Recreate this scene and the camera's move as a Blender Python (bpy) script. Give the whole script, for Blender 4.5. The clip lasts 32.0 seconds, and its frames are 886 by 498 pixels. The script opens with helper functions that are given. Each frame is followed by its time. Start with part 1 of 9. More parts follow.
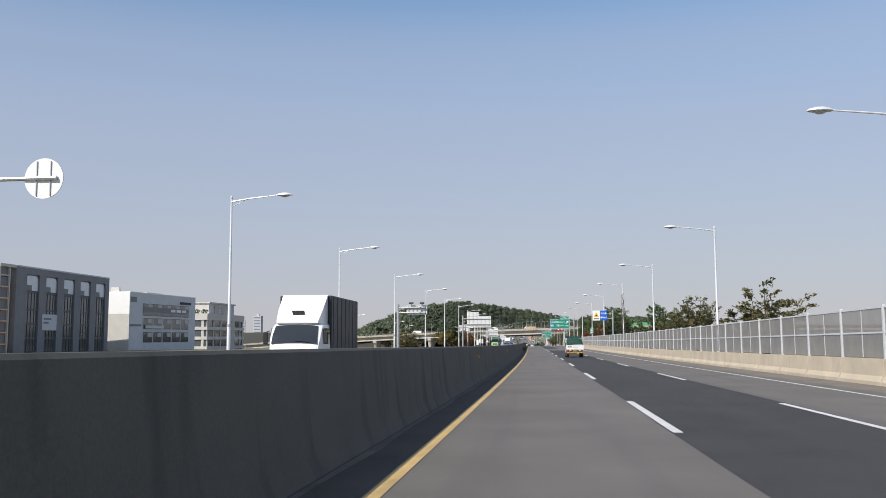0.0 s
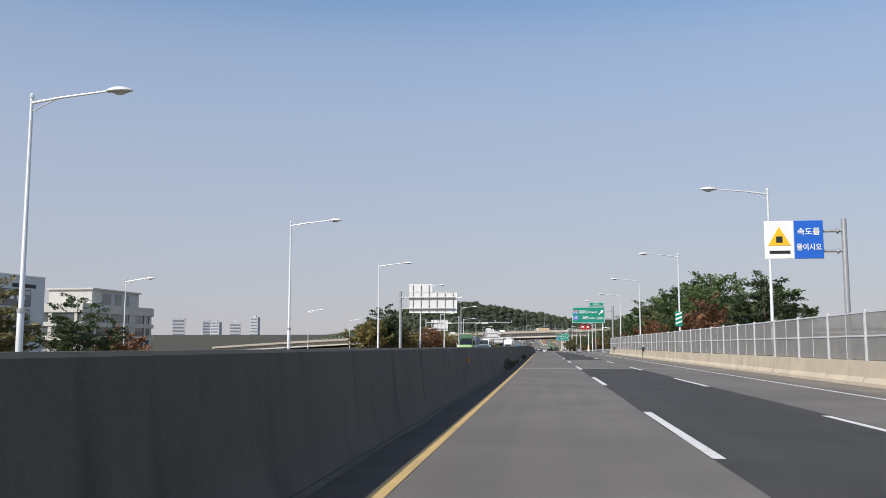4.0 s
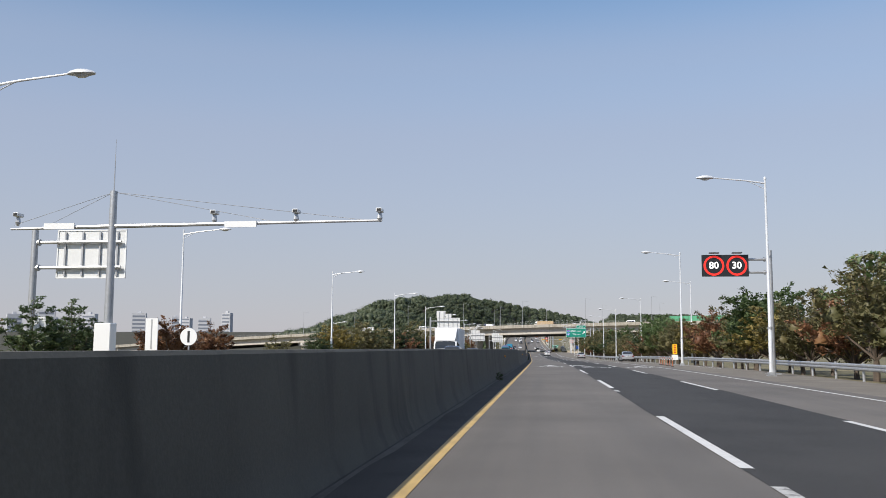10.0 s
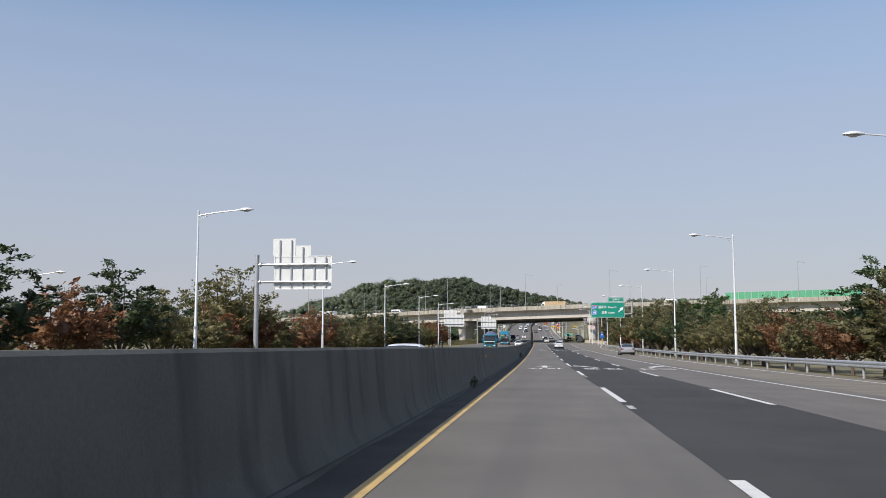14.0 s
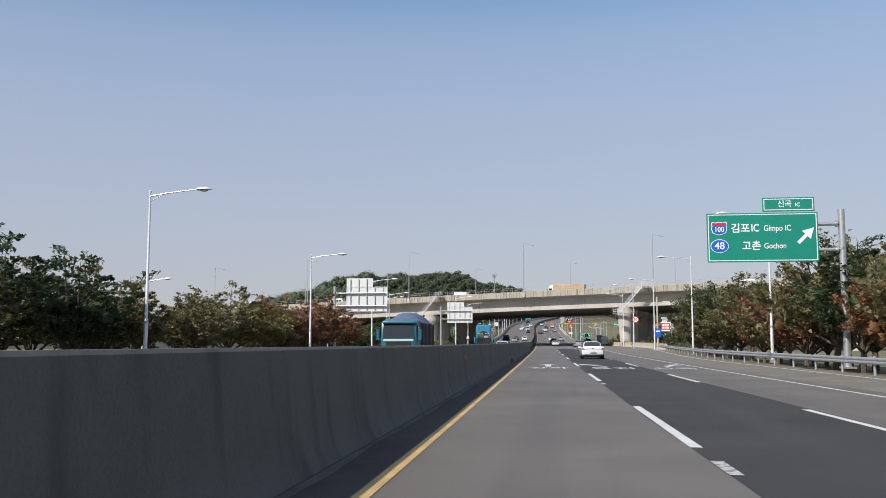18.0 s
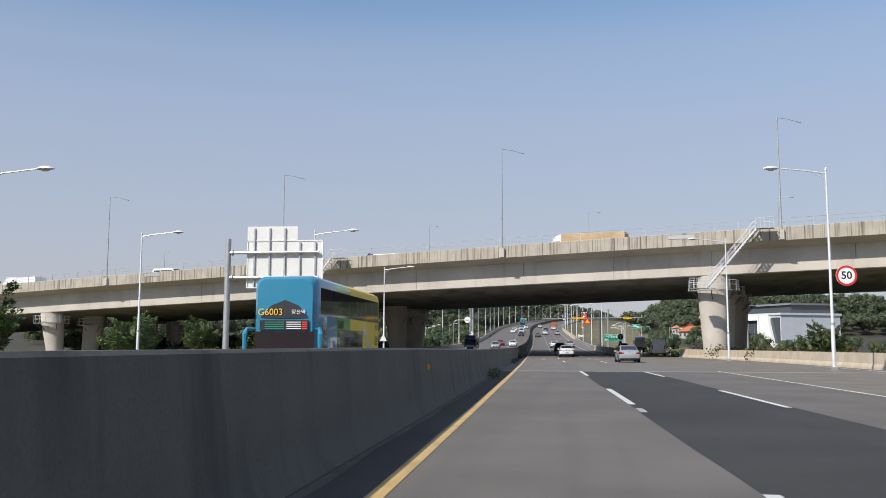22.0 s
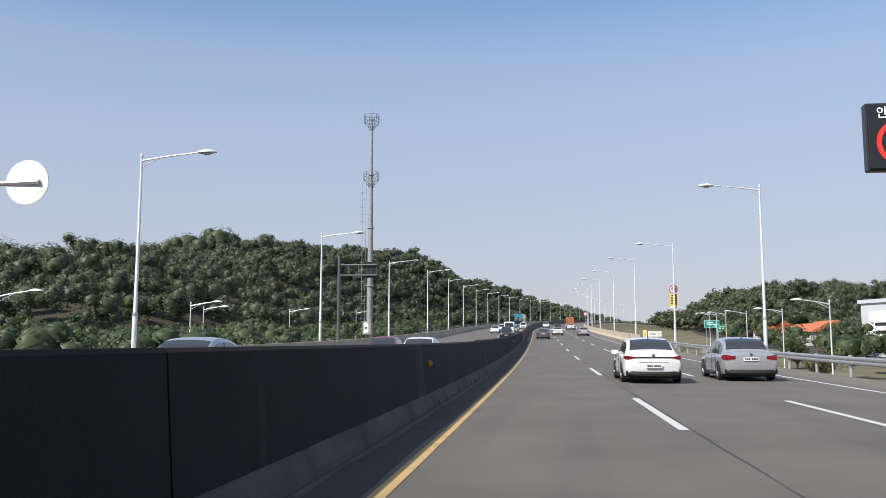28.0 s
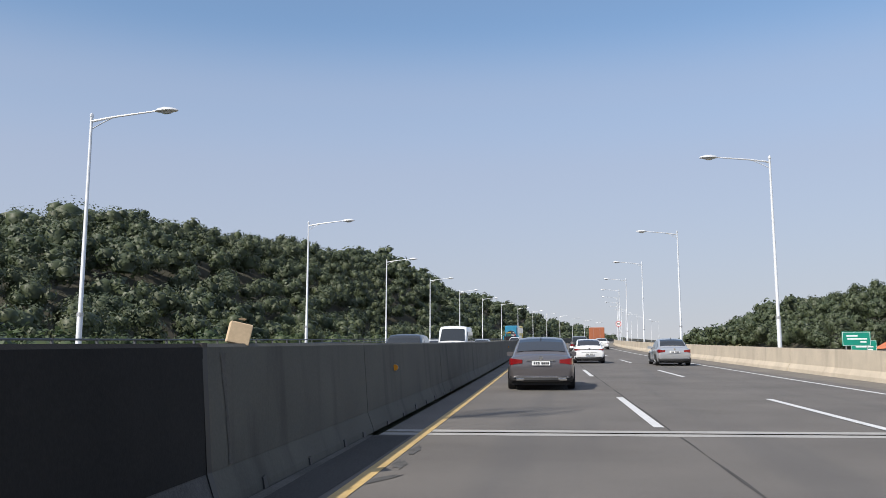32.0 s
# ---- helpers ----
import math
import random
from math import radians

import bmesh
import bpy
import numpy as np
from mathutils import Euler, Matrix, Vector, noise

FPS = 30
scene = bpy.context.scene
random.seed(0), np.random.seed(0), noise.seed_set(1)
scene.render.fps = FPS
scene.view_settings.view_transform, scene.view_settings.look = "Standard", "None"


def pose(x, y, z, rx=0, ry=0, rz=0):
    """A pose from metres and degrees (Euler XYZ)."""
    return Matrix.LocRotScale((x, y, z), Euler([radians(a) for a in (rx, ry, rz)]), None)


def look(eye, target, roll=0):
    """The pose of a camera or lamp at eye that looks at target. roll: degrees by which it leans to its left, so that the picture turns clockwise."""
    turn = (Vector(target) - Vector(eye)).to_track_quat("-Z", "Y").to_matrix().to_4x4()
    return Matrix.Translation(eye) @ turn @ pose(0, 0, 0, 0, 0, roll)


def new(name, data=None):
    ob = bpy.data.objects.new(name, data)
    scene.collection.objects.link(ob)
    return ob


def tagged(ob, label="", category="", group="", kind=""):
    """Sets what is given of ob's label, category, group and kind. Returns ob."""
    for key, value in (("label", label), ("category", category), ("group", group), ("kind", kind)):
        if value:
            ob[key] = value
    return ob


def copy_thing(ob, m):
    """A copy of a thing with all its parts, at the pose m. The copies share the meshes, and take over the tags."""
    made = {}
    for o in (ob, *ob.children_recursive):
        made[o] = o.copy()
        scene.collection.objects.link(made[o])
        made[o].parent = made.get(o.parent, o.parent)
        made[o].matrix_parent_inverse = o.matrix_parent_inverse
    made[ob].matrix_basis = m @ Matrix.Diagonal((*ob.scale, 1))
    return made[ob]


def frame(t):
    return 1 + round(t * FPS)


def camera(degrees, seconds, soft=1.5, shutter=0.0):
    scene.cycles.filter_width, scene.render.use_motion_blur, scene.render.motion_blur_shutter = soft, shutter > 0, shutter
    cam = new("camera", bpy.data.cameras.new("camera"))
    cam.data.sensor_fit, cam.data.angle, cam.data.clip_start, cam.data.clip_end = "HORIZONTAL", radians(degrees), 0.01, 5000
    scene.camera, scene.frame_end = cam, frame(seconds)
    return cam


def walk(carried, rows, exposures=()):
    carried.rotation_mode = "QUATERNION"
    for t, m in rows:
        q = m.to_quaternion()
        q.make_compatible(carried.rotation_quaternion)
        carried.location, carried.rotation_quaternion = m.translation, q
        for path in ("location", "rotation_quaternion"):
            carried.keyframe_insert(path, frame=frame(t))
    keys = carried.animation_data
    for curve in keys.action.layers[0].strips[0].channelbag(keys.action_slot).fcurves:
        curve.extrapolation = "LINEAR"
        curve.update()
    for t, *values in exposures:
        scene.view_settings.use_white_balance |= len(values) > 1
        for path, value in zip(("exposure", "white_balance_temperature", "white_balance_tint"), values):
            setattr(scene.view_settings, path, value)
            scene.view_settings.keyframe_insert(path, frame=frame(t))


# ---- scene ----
cam = camera(54.0, 32.0, soft=0.85)
PATH = [
    (0.0, -0.061, -1.450, 1.344, 95.818, 0.232, 5.829),
    (0.5, 0.107, 11.850, 1.219, 95.819, 0.135, 6.117),
    (1.0, 0.280, 25.148, 1.100, 95.925, -0.005, 6.068),
    (1.5, 0.428, 38.448, 0.989, 95.998, -0.242, 6.101),
    (2.0, 0.542, 51.740, 0.886, 96.006, -0.328, 6.219),
    (2.5, 0.632, 65.011, 0.790, 96.064, -0.207, 6.363),
    (3.0, 0.694, 78.255, 0.701, 96.044, -0.036, 6.552),
    (3.5, 0.657, 91.420, 0.620, 96.068, -0.086, 6.697),
    (4.0, 0.596, 104.486, 0.547, 96.089, -0.069, 6.708),
    (4.5, 0.522, 117.511, 0.478, 96.111, -0.054, 6.715),
    (5.0, 0.441, 130.550, 0.414, 96.149, -0.035, 6.745),
    (5.5, 0.342, 143.657, 0.353, 96.216, -0.007, 6.798),
    (6.0, 0.248, 156.883, 0.295, 96.329, -0.061, 6.850),
    (6.5, 0.145, 170.137, 0.242, 96.377, -0.050, 6.824),
    (7.0, 0.048, 183.374, 0.192, 96.202, -0.056, 6.837),
    (7.5, 0.013, 196.587, 0.147, 96.099, -0.112, 6.857),
    (8.0, -0.001, 209.864, 0.102, 96.211, -0.176, 6.776),
    (8.5, -0.020, 223.278, 0.048, 96.210, -0.231, 6.796),
    (9.0, -0.036, 236.776, -0.017, 96.163, -0.263, 6.843),
    (9.5, -0.010, 250.303, -0.092, 96.146, -0.289, 6.855),
    (10.0, 0.018, 263.836, -0.177, 96.045, -0.273, 6.805),
    (10.5, 0.060, 277.356, -0.272, 95.995, -0.171, 6.720),
    (11.0, 0.103, 290.843, -0.377, 95.943, -0.064, 6.674),
    (11.5, 0.163, 304.291, -0.492, 95.913, 0.015, 6.699),
    (12.0, 0.201, 317.719, -0.622, 95.800, 0.044, 6.845),
    (12.5, 0.153, 331.150, -0.770, 95.686, 0.022, 7.068),
    (13.0, 0.079, 344.661, -0.936, 95.621, -0.023, 7.225),
    (13.5, -0.069, 358.187, -1.121, 95.473, -0.013, 7.330),
    (14.0, -0.256, 371.694, -1.323, 95.415, 0.005, 7.485),
    (14.5, -0.471, 385.175, -1.542, 95.378, 0.008, 7.583),
    (15.0, -0.717, 398.678, -1.780, 95.310, -0.018, 7.694),
    (15.5, -0.987, 412.210, -2.023, 95.370, -0.030, 7.725),
    (16.0, -1.265, 425.780, -2.248, 95.428, -0.029, 7.747),
    (16.5, -1.550, 439.394, -2.454, 95.448, -0.018, 7.764),
    (17.0, -1.842, 453.060, -2.642, 95.597, 0.017, 7.788),
    (17.5, -2.101, 466.781, -2.810, 95.712, 0.035, 7.814),
    (18.0, -2.369, 480.554, -2.959, 95.714, 0.031, 7.874),
    (18.5, -2.676, 494.378, -3.088, 95.842, 0.035, 7.889),
    (19.0, -2.993, 508.240, -3.199, 95.977, -0.023, 7.913),
    (19.5, -3.343, 522.124, -3.302, 95.971, -0.119, 7.970),
    (20.0, -3.684, 536.005, -3.397, 96.014, -0.119, 8.023),
    (20.5, -4.006, 549.794, -3.484, 96.037, -0.092, 7.915),
    (21.0, -4.326, 563.477, -3.564, 96.063, -0.066, 7.824),
    (21.5, -4.608, 577.088, -3.636, 96.101, -0.084, 7.899),
    (22.0, -4.870, 590.615, -3.701, 96.124, -0.165, 7.799),
    (22.5, -5.138, 604.105, -3.759, 96.032, -0.265, 7.900),
    (23.0, -5.417, 617.576, -3.815, 95.992, -0.286, 8.001),
    (23.5, -5.797, 631.037, -3.871, 96.104, -0.070, 8.119),
    (24.0, -6.186, 644.471, -3.926, 96.346, -0.110, 8.165),
    (24.5, -6.588, 657.895, -3.982, 96.146, -0.116, 8.340),
    (25.0, -6.995, 671.313, -4.037, 96.088, -0.203, 8.415),
    (25.5, -7.390, 684.712, -4.090, 96.085, -0.236, 8.381),
    (26.0, -7.783, 698.067, -4.117, 96.291, -0.173, 8.335),
    (26.5, -8.161, 711.350, -4.107, 96.450, -0.145, 8.285),
    (27.0, -8.526, 724.528, -4.063, 96.564, -0.142, 8.231),
    (27.5, -8.872, 737.557, -3.984, 96.604, -0.164, 8.173),
    (28.0, -9.214, 750.478, -3.873, 96.784, -0.105, 8.161),
    (28.5, -9.517, 763.344, -3.728, 97.073, -0.034, 8.154),
    (29.0, -9.826, 776.153, -3.541, 97.258, -0.040, 8.154),
    (29.5, -10.079, 788.811, -3.311, 97.589, -0.049, 8.171),
    (30.0, -10.366, 801.377, -3.038, 97.806, 0.056, 8.238),
    (30.5, -10.672, 813.775, -2.724, 98.037, 0.050, 8.275),
    (31.0, -10.993, 826.023, -2.372, 98.128, -0.008, 8.371),
    (31.5, -11.357, 838.142, -1.981, 98.168, -0.030, 8.558),
    (32.0, -11.727, 850.151, -1.561, 98.234, 0.039, 8.696),
]
walk(cam, [(r[0], pose(*r[1:])) for r in PATH], [(0.0, 0.0), (22.0, 0.0), (23.2, 0.02), (24.0, 0.18), (25.0, 0.56), (26.0, 0.5), (27.5, 0.2), (32.0, 0.1)])

# the road's line: stations, heading in degrees (left is positive) and grade in per cent
STATION = [-50, 100, 200, 300, 400, 500, 600, 680, 760, 840, 920, 1000, 1150]
HEADING = [-1.095, -0.005, 0.216, 0.119, 1.048, 1.269, 1.233, 1.763, 1.451, 1.86, 2.102, -0.55, -6.2]
GRADE = [-1.17, -0.548, -0.319, -0.871, -1.849, -0.792, -0.415, -0.41, 1.204, 3.473, 4.176, 4.176, 4.176]

# the road rises to a crest past its last fitted stations, and levels out
STATION = [-400, -200] + STATION + [1400, 1700, 4000]
HEADING = [HEADING[0]] * 2 + HEADING + [-15.8, -27.0, -27.0]
GRADE = [0.0, -0.6] + GRADE + [1.0, 0.0, 0.0]
S_GRID = np.arange(-400.0, 4001.0, 2.0)
_h = np.radians(np.interp(S_GRID, STATION, HEADING))
_g = np.interp(S_GRID, STATION, GRADE) / 100
X_GRID = np.concatenate([[0], np.cumsum(-np.sin(_h[:-1]) * 2)])
Y_GRID = np.concatenate([[0], np.cumsum(np.cos(_h[:-1]) * 2)])
Z_GRID = np.concatenate([[0], np.cumsum(_g[:-1] * 2)])
X_GRID -= np.interp(0, S_GRID, X_GRID)
Y_GRID -= np.interp(0, S_GRID, Y_GRID)
Z_GRID -= np.interp(0, S_GRID, Z_GRID)


def road_at(s):
    """x, y, z of the driven line at station s, and the heading there in radians."""
    return (float(np.interp(s, S_GRID, X_GRID)), float(np.interp(s, S_GRID, Y_GRID)), float(np.interp(s, S_GRID, Z_GRID)), float(np.interp(s, S_GRID, _h)))


def at(s, d, up=0.0):
    """The point at station s, d metres to the right of the driven line, up metres over the road."""
    x, y, z, h = road_at(s)
    return Vector((x + d * math.cos(h), y + d * math.sin(h), z + up))


def stand(s, d, up=0.0, turn=0.0, slope=False):
    """A pose at that point, upright (or on the road's slope), y ahead along the road."""
    p, h = at(s, d, up), road_at(s)[3]
    rx = math.degrees(math.atan(float(np.interp(s, S_GRID, _g)))) if slope else 0
    return pose(p.x, p.y, p.z, 0, 0, math.degrees(h)) @ pose(0, 0, 0, rx) @ pose(0, 0, 0, 0, 0, turn)


# ---------------------------------------------------------------- light
SUN_UP, SUN_SIDE = radians(40.4), radians(218.4)
world = bpy.data.worlds.new("sky")
scene.world = world
world.use_nodes = True
wn = world.node_tree.nodes
sky = wn.new("ShaderNodeTexSky")
sky.sky_type = "NISHITA"
sky.sun_disc = False
sky.sun_elevation, sky.sun_rotation = SUN_UP, SUN_SIDE
sky.altitude, sky.air_density, sky.dust_density, sky.ozone_density = 30, 1.25, 0.25, 4.0
wn["Background"].inputs["Strength"].default_value = 0.137
haze = wn.new("ShaderNodeMix")
haze.data_type = "RGBA"
tint = wn.new("ShaderNodeValToRGB")
tint.color_ramp.elements[0].position, tint.color_ramp.elements[0].color = 0.0, (3.42, 3.44, 3.92, 1)
tint.color_ramp.elements[1].position, tint.color_ramp.elements[1].color = 0.26, (3.02, 3.38, 4.40, 1)
where, split, thin = wn.new("ShaderNodeTexCoord"), wn.new("ShaderNodeSeparateXYZ"), wn.new("ShaderNodeValToRGB")
world.node_tree.links.new(where.outputs["Generated"], split.inputs[0])
world.node_tree.links.new(split.outputs["Z"], thin.inputs[0])
world.node_tree.links.new(split.outputs["Z"], tint.inputs[0])
world.node_tree.links.new(tint.outputs[0], haze.inputs["B"])
thin.color_ramp.interpolation = "EASE"
for spot, share in ((0.02, 0.88), (0.22, 0.76), (0.30, 0.54), (0.39, 0.05)):
    e = thin.color_ramp.elements[0] if spot == 0.02 else thin.color_ramp.elements[-1] if spot == 0.42 else thin.color_ramp.elements.new(spot)
    e.position, e.color = spot, (share, share, share, 1)
world.node_tree.links.new(thin.outputs[0], haze.inputs["Factor"])
world.node_tree.links.new(sky.outputs[0], haze.inputs["A"])
world.node_tree.links.new(haze.outputs["Result"], wn["Background"].inputs["Color"])
sun_dir = Vector((math.sin(SUN_SIDE) * math.cos(SUN_UP), math.cos(SUN_SIDE) * math.cos(SUN_UP), math.sin(SUN_UP)))
sun = new("sun", bpy.data.lights.new("sun", "SUN"))
sun.data.energy, sun.data.angle, sun.data.color = 5.0, radians(0.6), (1.0, 0.93, 0.84)
sun.matrix_world = look((0, 0, 60), Vector((0, 0, 60)) - sun_dir)
scene.view_settings.exposure = 0.0

# ---------------------------------------------------------------- materials


def material(name, color, rough=0.6, metal=0.0, vary=0.12, scale=3.0, fine=60.0, bump=0.0, bump_scale=80.0, streak=0.0, streak_color=(0.03, 0.03, 0.03), streak_scale=(1.2, 1.2, 0.12), streak_at=0.55, random=0.0, coat=0.0, emit=0.0, alpha=1.0):
    """A surface with broad and fine changes of tone, optional run-off streaks, bump and a change from piece to piece."""
    m = bpy.data.materials.new(name)
    m.use_nodes = True
    nt = m.node_tree
    n, link = nt.nodes, nt.links.new
    b = n["Principled BSDF"]
    b.inputs["Roughness"].default_value, b.inputs["Metallic"].default_value = rough, metal
    b.inputs["Coat Weight"].default_value = coat
    b.inputs["Coat Roughness"].default_value = 0.05
    b.inputs["Base Color"].default_value = (*color, 1)
    if emit:
        b.inputs["Emission Color"].default_value = (*color, 1)
        b.inputs["Emission Strength"].default_value = emit
    if alpha < 1:
        b.inputs["Alpha"].default_value = alpha
    if vary or streak or bump:
        geo = n.new("ShaderNodeNewGeometry")
        pos = geo.outputs["Position"]
    col = None
    if vary:
        broad, small = n.new("ShaderNodeTexNoise"), n.new("ShaderNodeTexNoise")
        for tex, sc in ((broad, scale), (small, fine)):
            tex.inputs["Scale"].default_value = sc
            tex.inputs["Detail"].default_value = 4
            link(pos, tex.inputs["Vector"])
        add = n.new("ShaderNodeMath")
        add.operation = "MULTIPLY_ADD"
        link(broad.outputs["Fac"], add.inputs[0])
        add.inputs[1].default_value = 1.3
        link(small.outputs["Fac"], add.inputs[2])
        ramp = n.new("ShaderNodeMapRange")
        link(add.outputs[0], ramp.inputs["Value"])
        for k, v in (("From Min", 0.75), ("From Max", 1.55), ("To Min", 1 - vary * 1.6), ("To Max", 1 + vary * 1.6)):
            ramp.inputs[k].default_value = v
        mul = n.new("ShaderNodeVectorMath")
        mul.operation = "SCALE"
        mul.inputs[0].default_value = color
        link(ramp.outputs[0], mul.inputs["Scale"])
        col = mul.outputs[0]
    if random and col is not None:
        info = n.new("ShaderNodeObjectInfo")
        rr = n.new("ShaderNodeMapRange")
        link(info.outputs["Random"], rr.inputs["Value"])
        rr.inputs["To Min"].default_value, rr.inputs["To Max"].default_value = 1 - random, 1 + random
        mul2 = n.new("ShaderNodeVectorMath")
        mul2.operation = "SCALE"
        link(col, mul2.inputs[0])
        link(rr.outputs[0], mul2.inputs["Scale"])
        col = mul2.outputs[0]
    if streak and col is not None:
        mp = n.new("ShaderNodeMapping")
        mp.inputs["Scale"].default_value = streak_scale
        link(pos, mp.inputs["Vector"])
        st = n.new("ShaderNodeTexNoise")
        st.inputs["Scale"].default_value, st.inputs["Detail"].default_value = 1.0, 5
        link(mp.outputs[0], st.inputs["Vector"])
        mr = n.new("ShaderNodeMapRange")
        link(st.outputs["Fac"], mr.inputs["Value"])
        for k, v in (("From Min", streak_at), ("From Max", streak_at + 0.16), ("To Min", 0.0), ("To Max", streak)):
            mr.inputs[k].default_value = v
        mix = n.new("ShaderNodeMix")
        mix.data_type = "RGBA"
        link(mr.outputs[0], mix.inputs["Factor"])
        link(col, mix.inputs["A"])
        mix.inputs["B"].default_value = (*streak_color, 1)
        col = mix.outputs["Result"]
    if col is not None:
        link(col, b.inputs["Base Color"])
    if bump:
        bt, bp = n.new("ShaderNodeTexNoise"), n.new("ShaderNodeBump")
        bt.inputs["Scale"].default_value, bt.inputs["Detail"].default_value = bump_scale, 3
        link(pos, bt.inputs["Vector"])
        link(bt.outputs["Fac"], bp.inputs["Height"])
        bp.inputs["Strength"].default_value, bp.inputs["Distance"].default_value = bump, 0.02
        link(bp.outputs[0], b.inputs["Normal"])
    return m


def leaf_material(name, color, other, rough=0.55, patch=0.0):
    """Leaves: every leaf island takes its own tone between two colours, and lets some light through."""
    m = bpy.data.materials.new(name)
    m.use_nodes = True
    n, link = m.node_tree.nodes, m.node_tree.links.new
    b = n["Principled BSDF"]
    geo, info = n.new("ShaderNodeNewGeometry"), n.new("ShaderNodeObjectInfo")
    mix, br = n.new("ShaderNodeMix"), n.new("ShaderNodeMapRange")
    mix.data_type = "RGBA"
    link(geo.outputs["Random Per Island"], mix.inputs["Factor"])
    mix.inputs["A"].default_value, mix.inputs["B"].default_value = (*color, 1), (*other, 1)
    link(info.outputs["Random"], br.inputs["Value"])
    br.inputs["To Min"].default_value, br.inputs["To Max"].default_value = 0.75, 1.25
    sc = n.new("ShaderNodeVectorMath")
    sc.operation = "SCALE"
    link(mix.outputs["Result"], sc.inputs[0])
    link(br.outputs[0], sc.inputs["Scale"])
    if patch:
        crown, tone, hue = n.new("ShaderNodeTexNoise"), n.new("ShaderNodeMapRange"), n.new("ShaderNodeMix")
        link(geo.outputs["Position"], crown.inputs["Vector"])
        crown.inputs["Scale"].default_value, crown.inputs["Detail"].default_value = 0.13, 3
        link(crown.outputs["Fac"], tone.inputs["Value"])
        for k, v in (("From Min", 0.4), ("From Max", 0.62), ("To Min", 0.0), ("To Max", patch)):
            tone.inputs[k].default_value = v
        hue.data_type = "RGBA"
        link(tone.outputs[0], hue.inputs["Factor"])
        link(mix.outputs["Result"], hue.inputs["A"])
        hue.inputs["B"].default_value = (0.062, 0.072, 0.036, 1)
        link(hue.outputs["Result"], sc.inputs[0])
    link(sc.outputs[0], b.inputs["Base Color"])
    b.inputs["Roughness"].default_value = rough
    tr, ad = n.new("ShaderNodeBsdfTranslucent"), n.new("ShaderNodeMixShader")
    link(sc.outputs[0], tr.inputs["Color"])
    ad.inputs[0].default_value = 0.18 if patch else 0.35
    link(b.outputs[0], ad.inputs[1])
    link(tr.outputs[0], ad.inputs[2])
    link(ad.outputs[0], n["Material Output"].inputs["Surface"])
    return m


def glass_material(name, tint=(0.02, 0.025, 0.03), rough=0.03):
    """Dark window glass: glossy over a near-black room."""
    return material(name, tint, rough, 0.0, 0.0, coat=0.6)


ROAD_GREY = material("worn_grey_pavement", (0.130, 0.120, 0.109), 0.85, 0, 0.15, 0.35, 60, 0.35, 160, streak=0.34, streak_color=(0.082, 0.080, 0.078), streak_scale=(1.4, 0.03, 1), streak_at=0.5)
ROAD_DARK = material("fresh_black_asphalt", (0.035, 0.034, 0.033), 0.82, 0, 0.22, 0.5, 55, 0.45, 150, streak=0.4, streak_color=(0.047, 0.045, 0.043), streak_scale=(1.3, 0.03, 1), streak_at=0.5)
ROAD_OLD = material("patched_grey_asphalt", (0.128, 0.117, 0.104), 0.85, 0, 0.14, 0.45, 60, 0.4, 150, streak=0.4, streak_color=(0.082, 0.079, 0.076), streak_scale=(1.1, 0.035, 1), streak_at=0.52)
SHOULDER = material("dusty_shoulder", (0.165, 0.149, 0.126), 0.9, 0, 0.16, 0.6, 30, 0.3, 120)
PAINT_WHITE = material("white_road_paint", (0.60, 0.60, 0.585), 0.6, 0, 0.08, 4, 40, 0.15, 120, streak=0.35, streak_color=(0.25, 0.245, 0.24), streak_scale=(6, 6, 1), streak_at=0.58)
PAINT_WORN = material("worn_road_paint", (0.46, 0.46, 0.445), 0.7, 0, 0.1, 4, 40, 0.15, 120, streak=0.85, streak_color=(0.12, 0.117, 0.114), streak_scale=(9, 9, 1), streak_at=0.45)
PAINT_YELLOW = material("yellow_road_paint", (0.50, 0.35, 0.14), 0.65, 0, 0.1, 2, 40, 0.15, 120, streak=0.35, streak_color=(0.22, 0.17, 0.10), streak_scale=(3, 1.2, 1), streak_at=0.5)
BARRIER = material("weathered_barrier_concrete", (0.090, 0.087, 0.072), 0.85, 0, 0.12, 0.8, 30, 0.12, 60, streak=0.75, streak_color=(0.042, 0.040, 0.034), streak_scale=(1.0, 1.5, 0.30), streak_at=0.53)
BARRIER_PALE = material("weathered_pale_barrier_concrete", (0.122, 0.119, 0.100), 0.85, 0, 0.12, 0.8, 30, 0.12, 60, streak=0.75, streak_color=(0.056, 0.054, 0.047), streak_scale=(1.0, 1.5, 0.30), streak_at=0.53)
# soot-black wall; also puts the overpass's shade on the foot at s 738
BARRIER_SOOT_SHADE = material("soot_shade_barrier_concrete", (0.0105, 0.0096, 0.0085), 0.92, 0, 0.3, 0.8, 30, 0.12, 60, streak=0.6, streak_color=(0.070, 0.066, 0.060), streak_scale=(1.2, 0.6, 0.07), streak_at=0.60)
BARRIER_SOOT_SHADE.node_tree.nodes["Principled BSDF"].inputs["Specular IOR Level"].default_value = 0.42
BARRIER_FOOT = material("dirty_barrier_foot", (0.075, 0.073, 0.071), 0.9, 0, 0.25, 0.9, 30, 0.3, 60, streak=0.6, streak_color=(0.03, 0.029, 0.027), streak_scale=(1.5, 0.8, 0.3), streak_at=0.52)
BEIGE_CONC = material("pale_beige_concrete", (0.50, 0.43, 0.33), 0.85, 0, 0.12, 0.8, 30, 0.25, 60, streak=0.35, streak_color=(0.26, 0.22, 0.17), streak_scale=(1.6, 1.6, 0.14), streak_at=0.56)
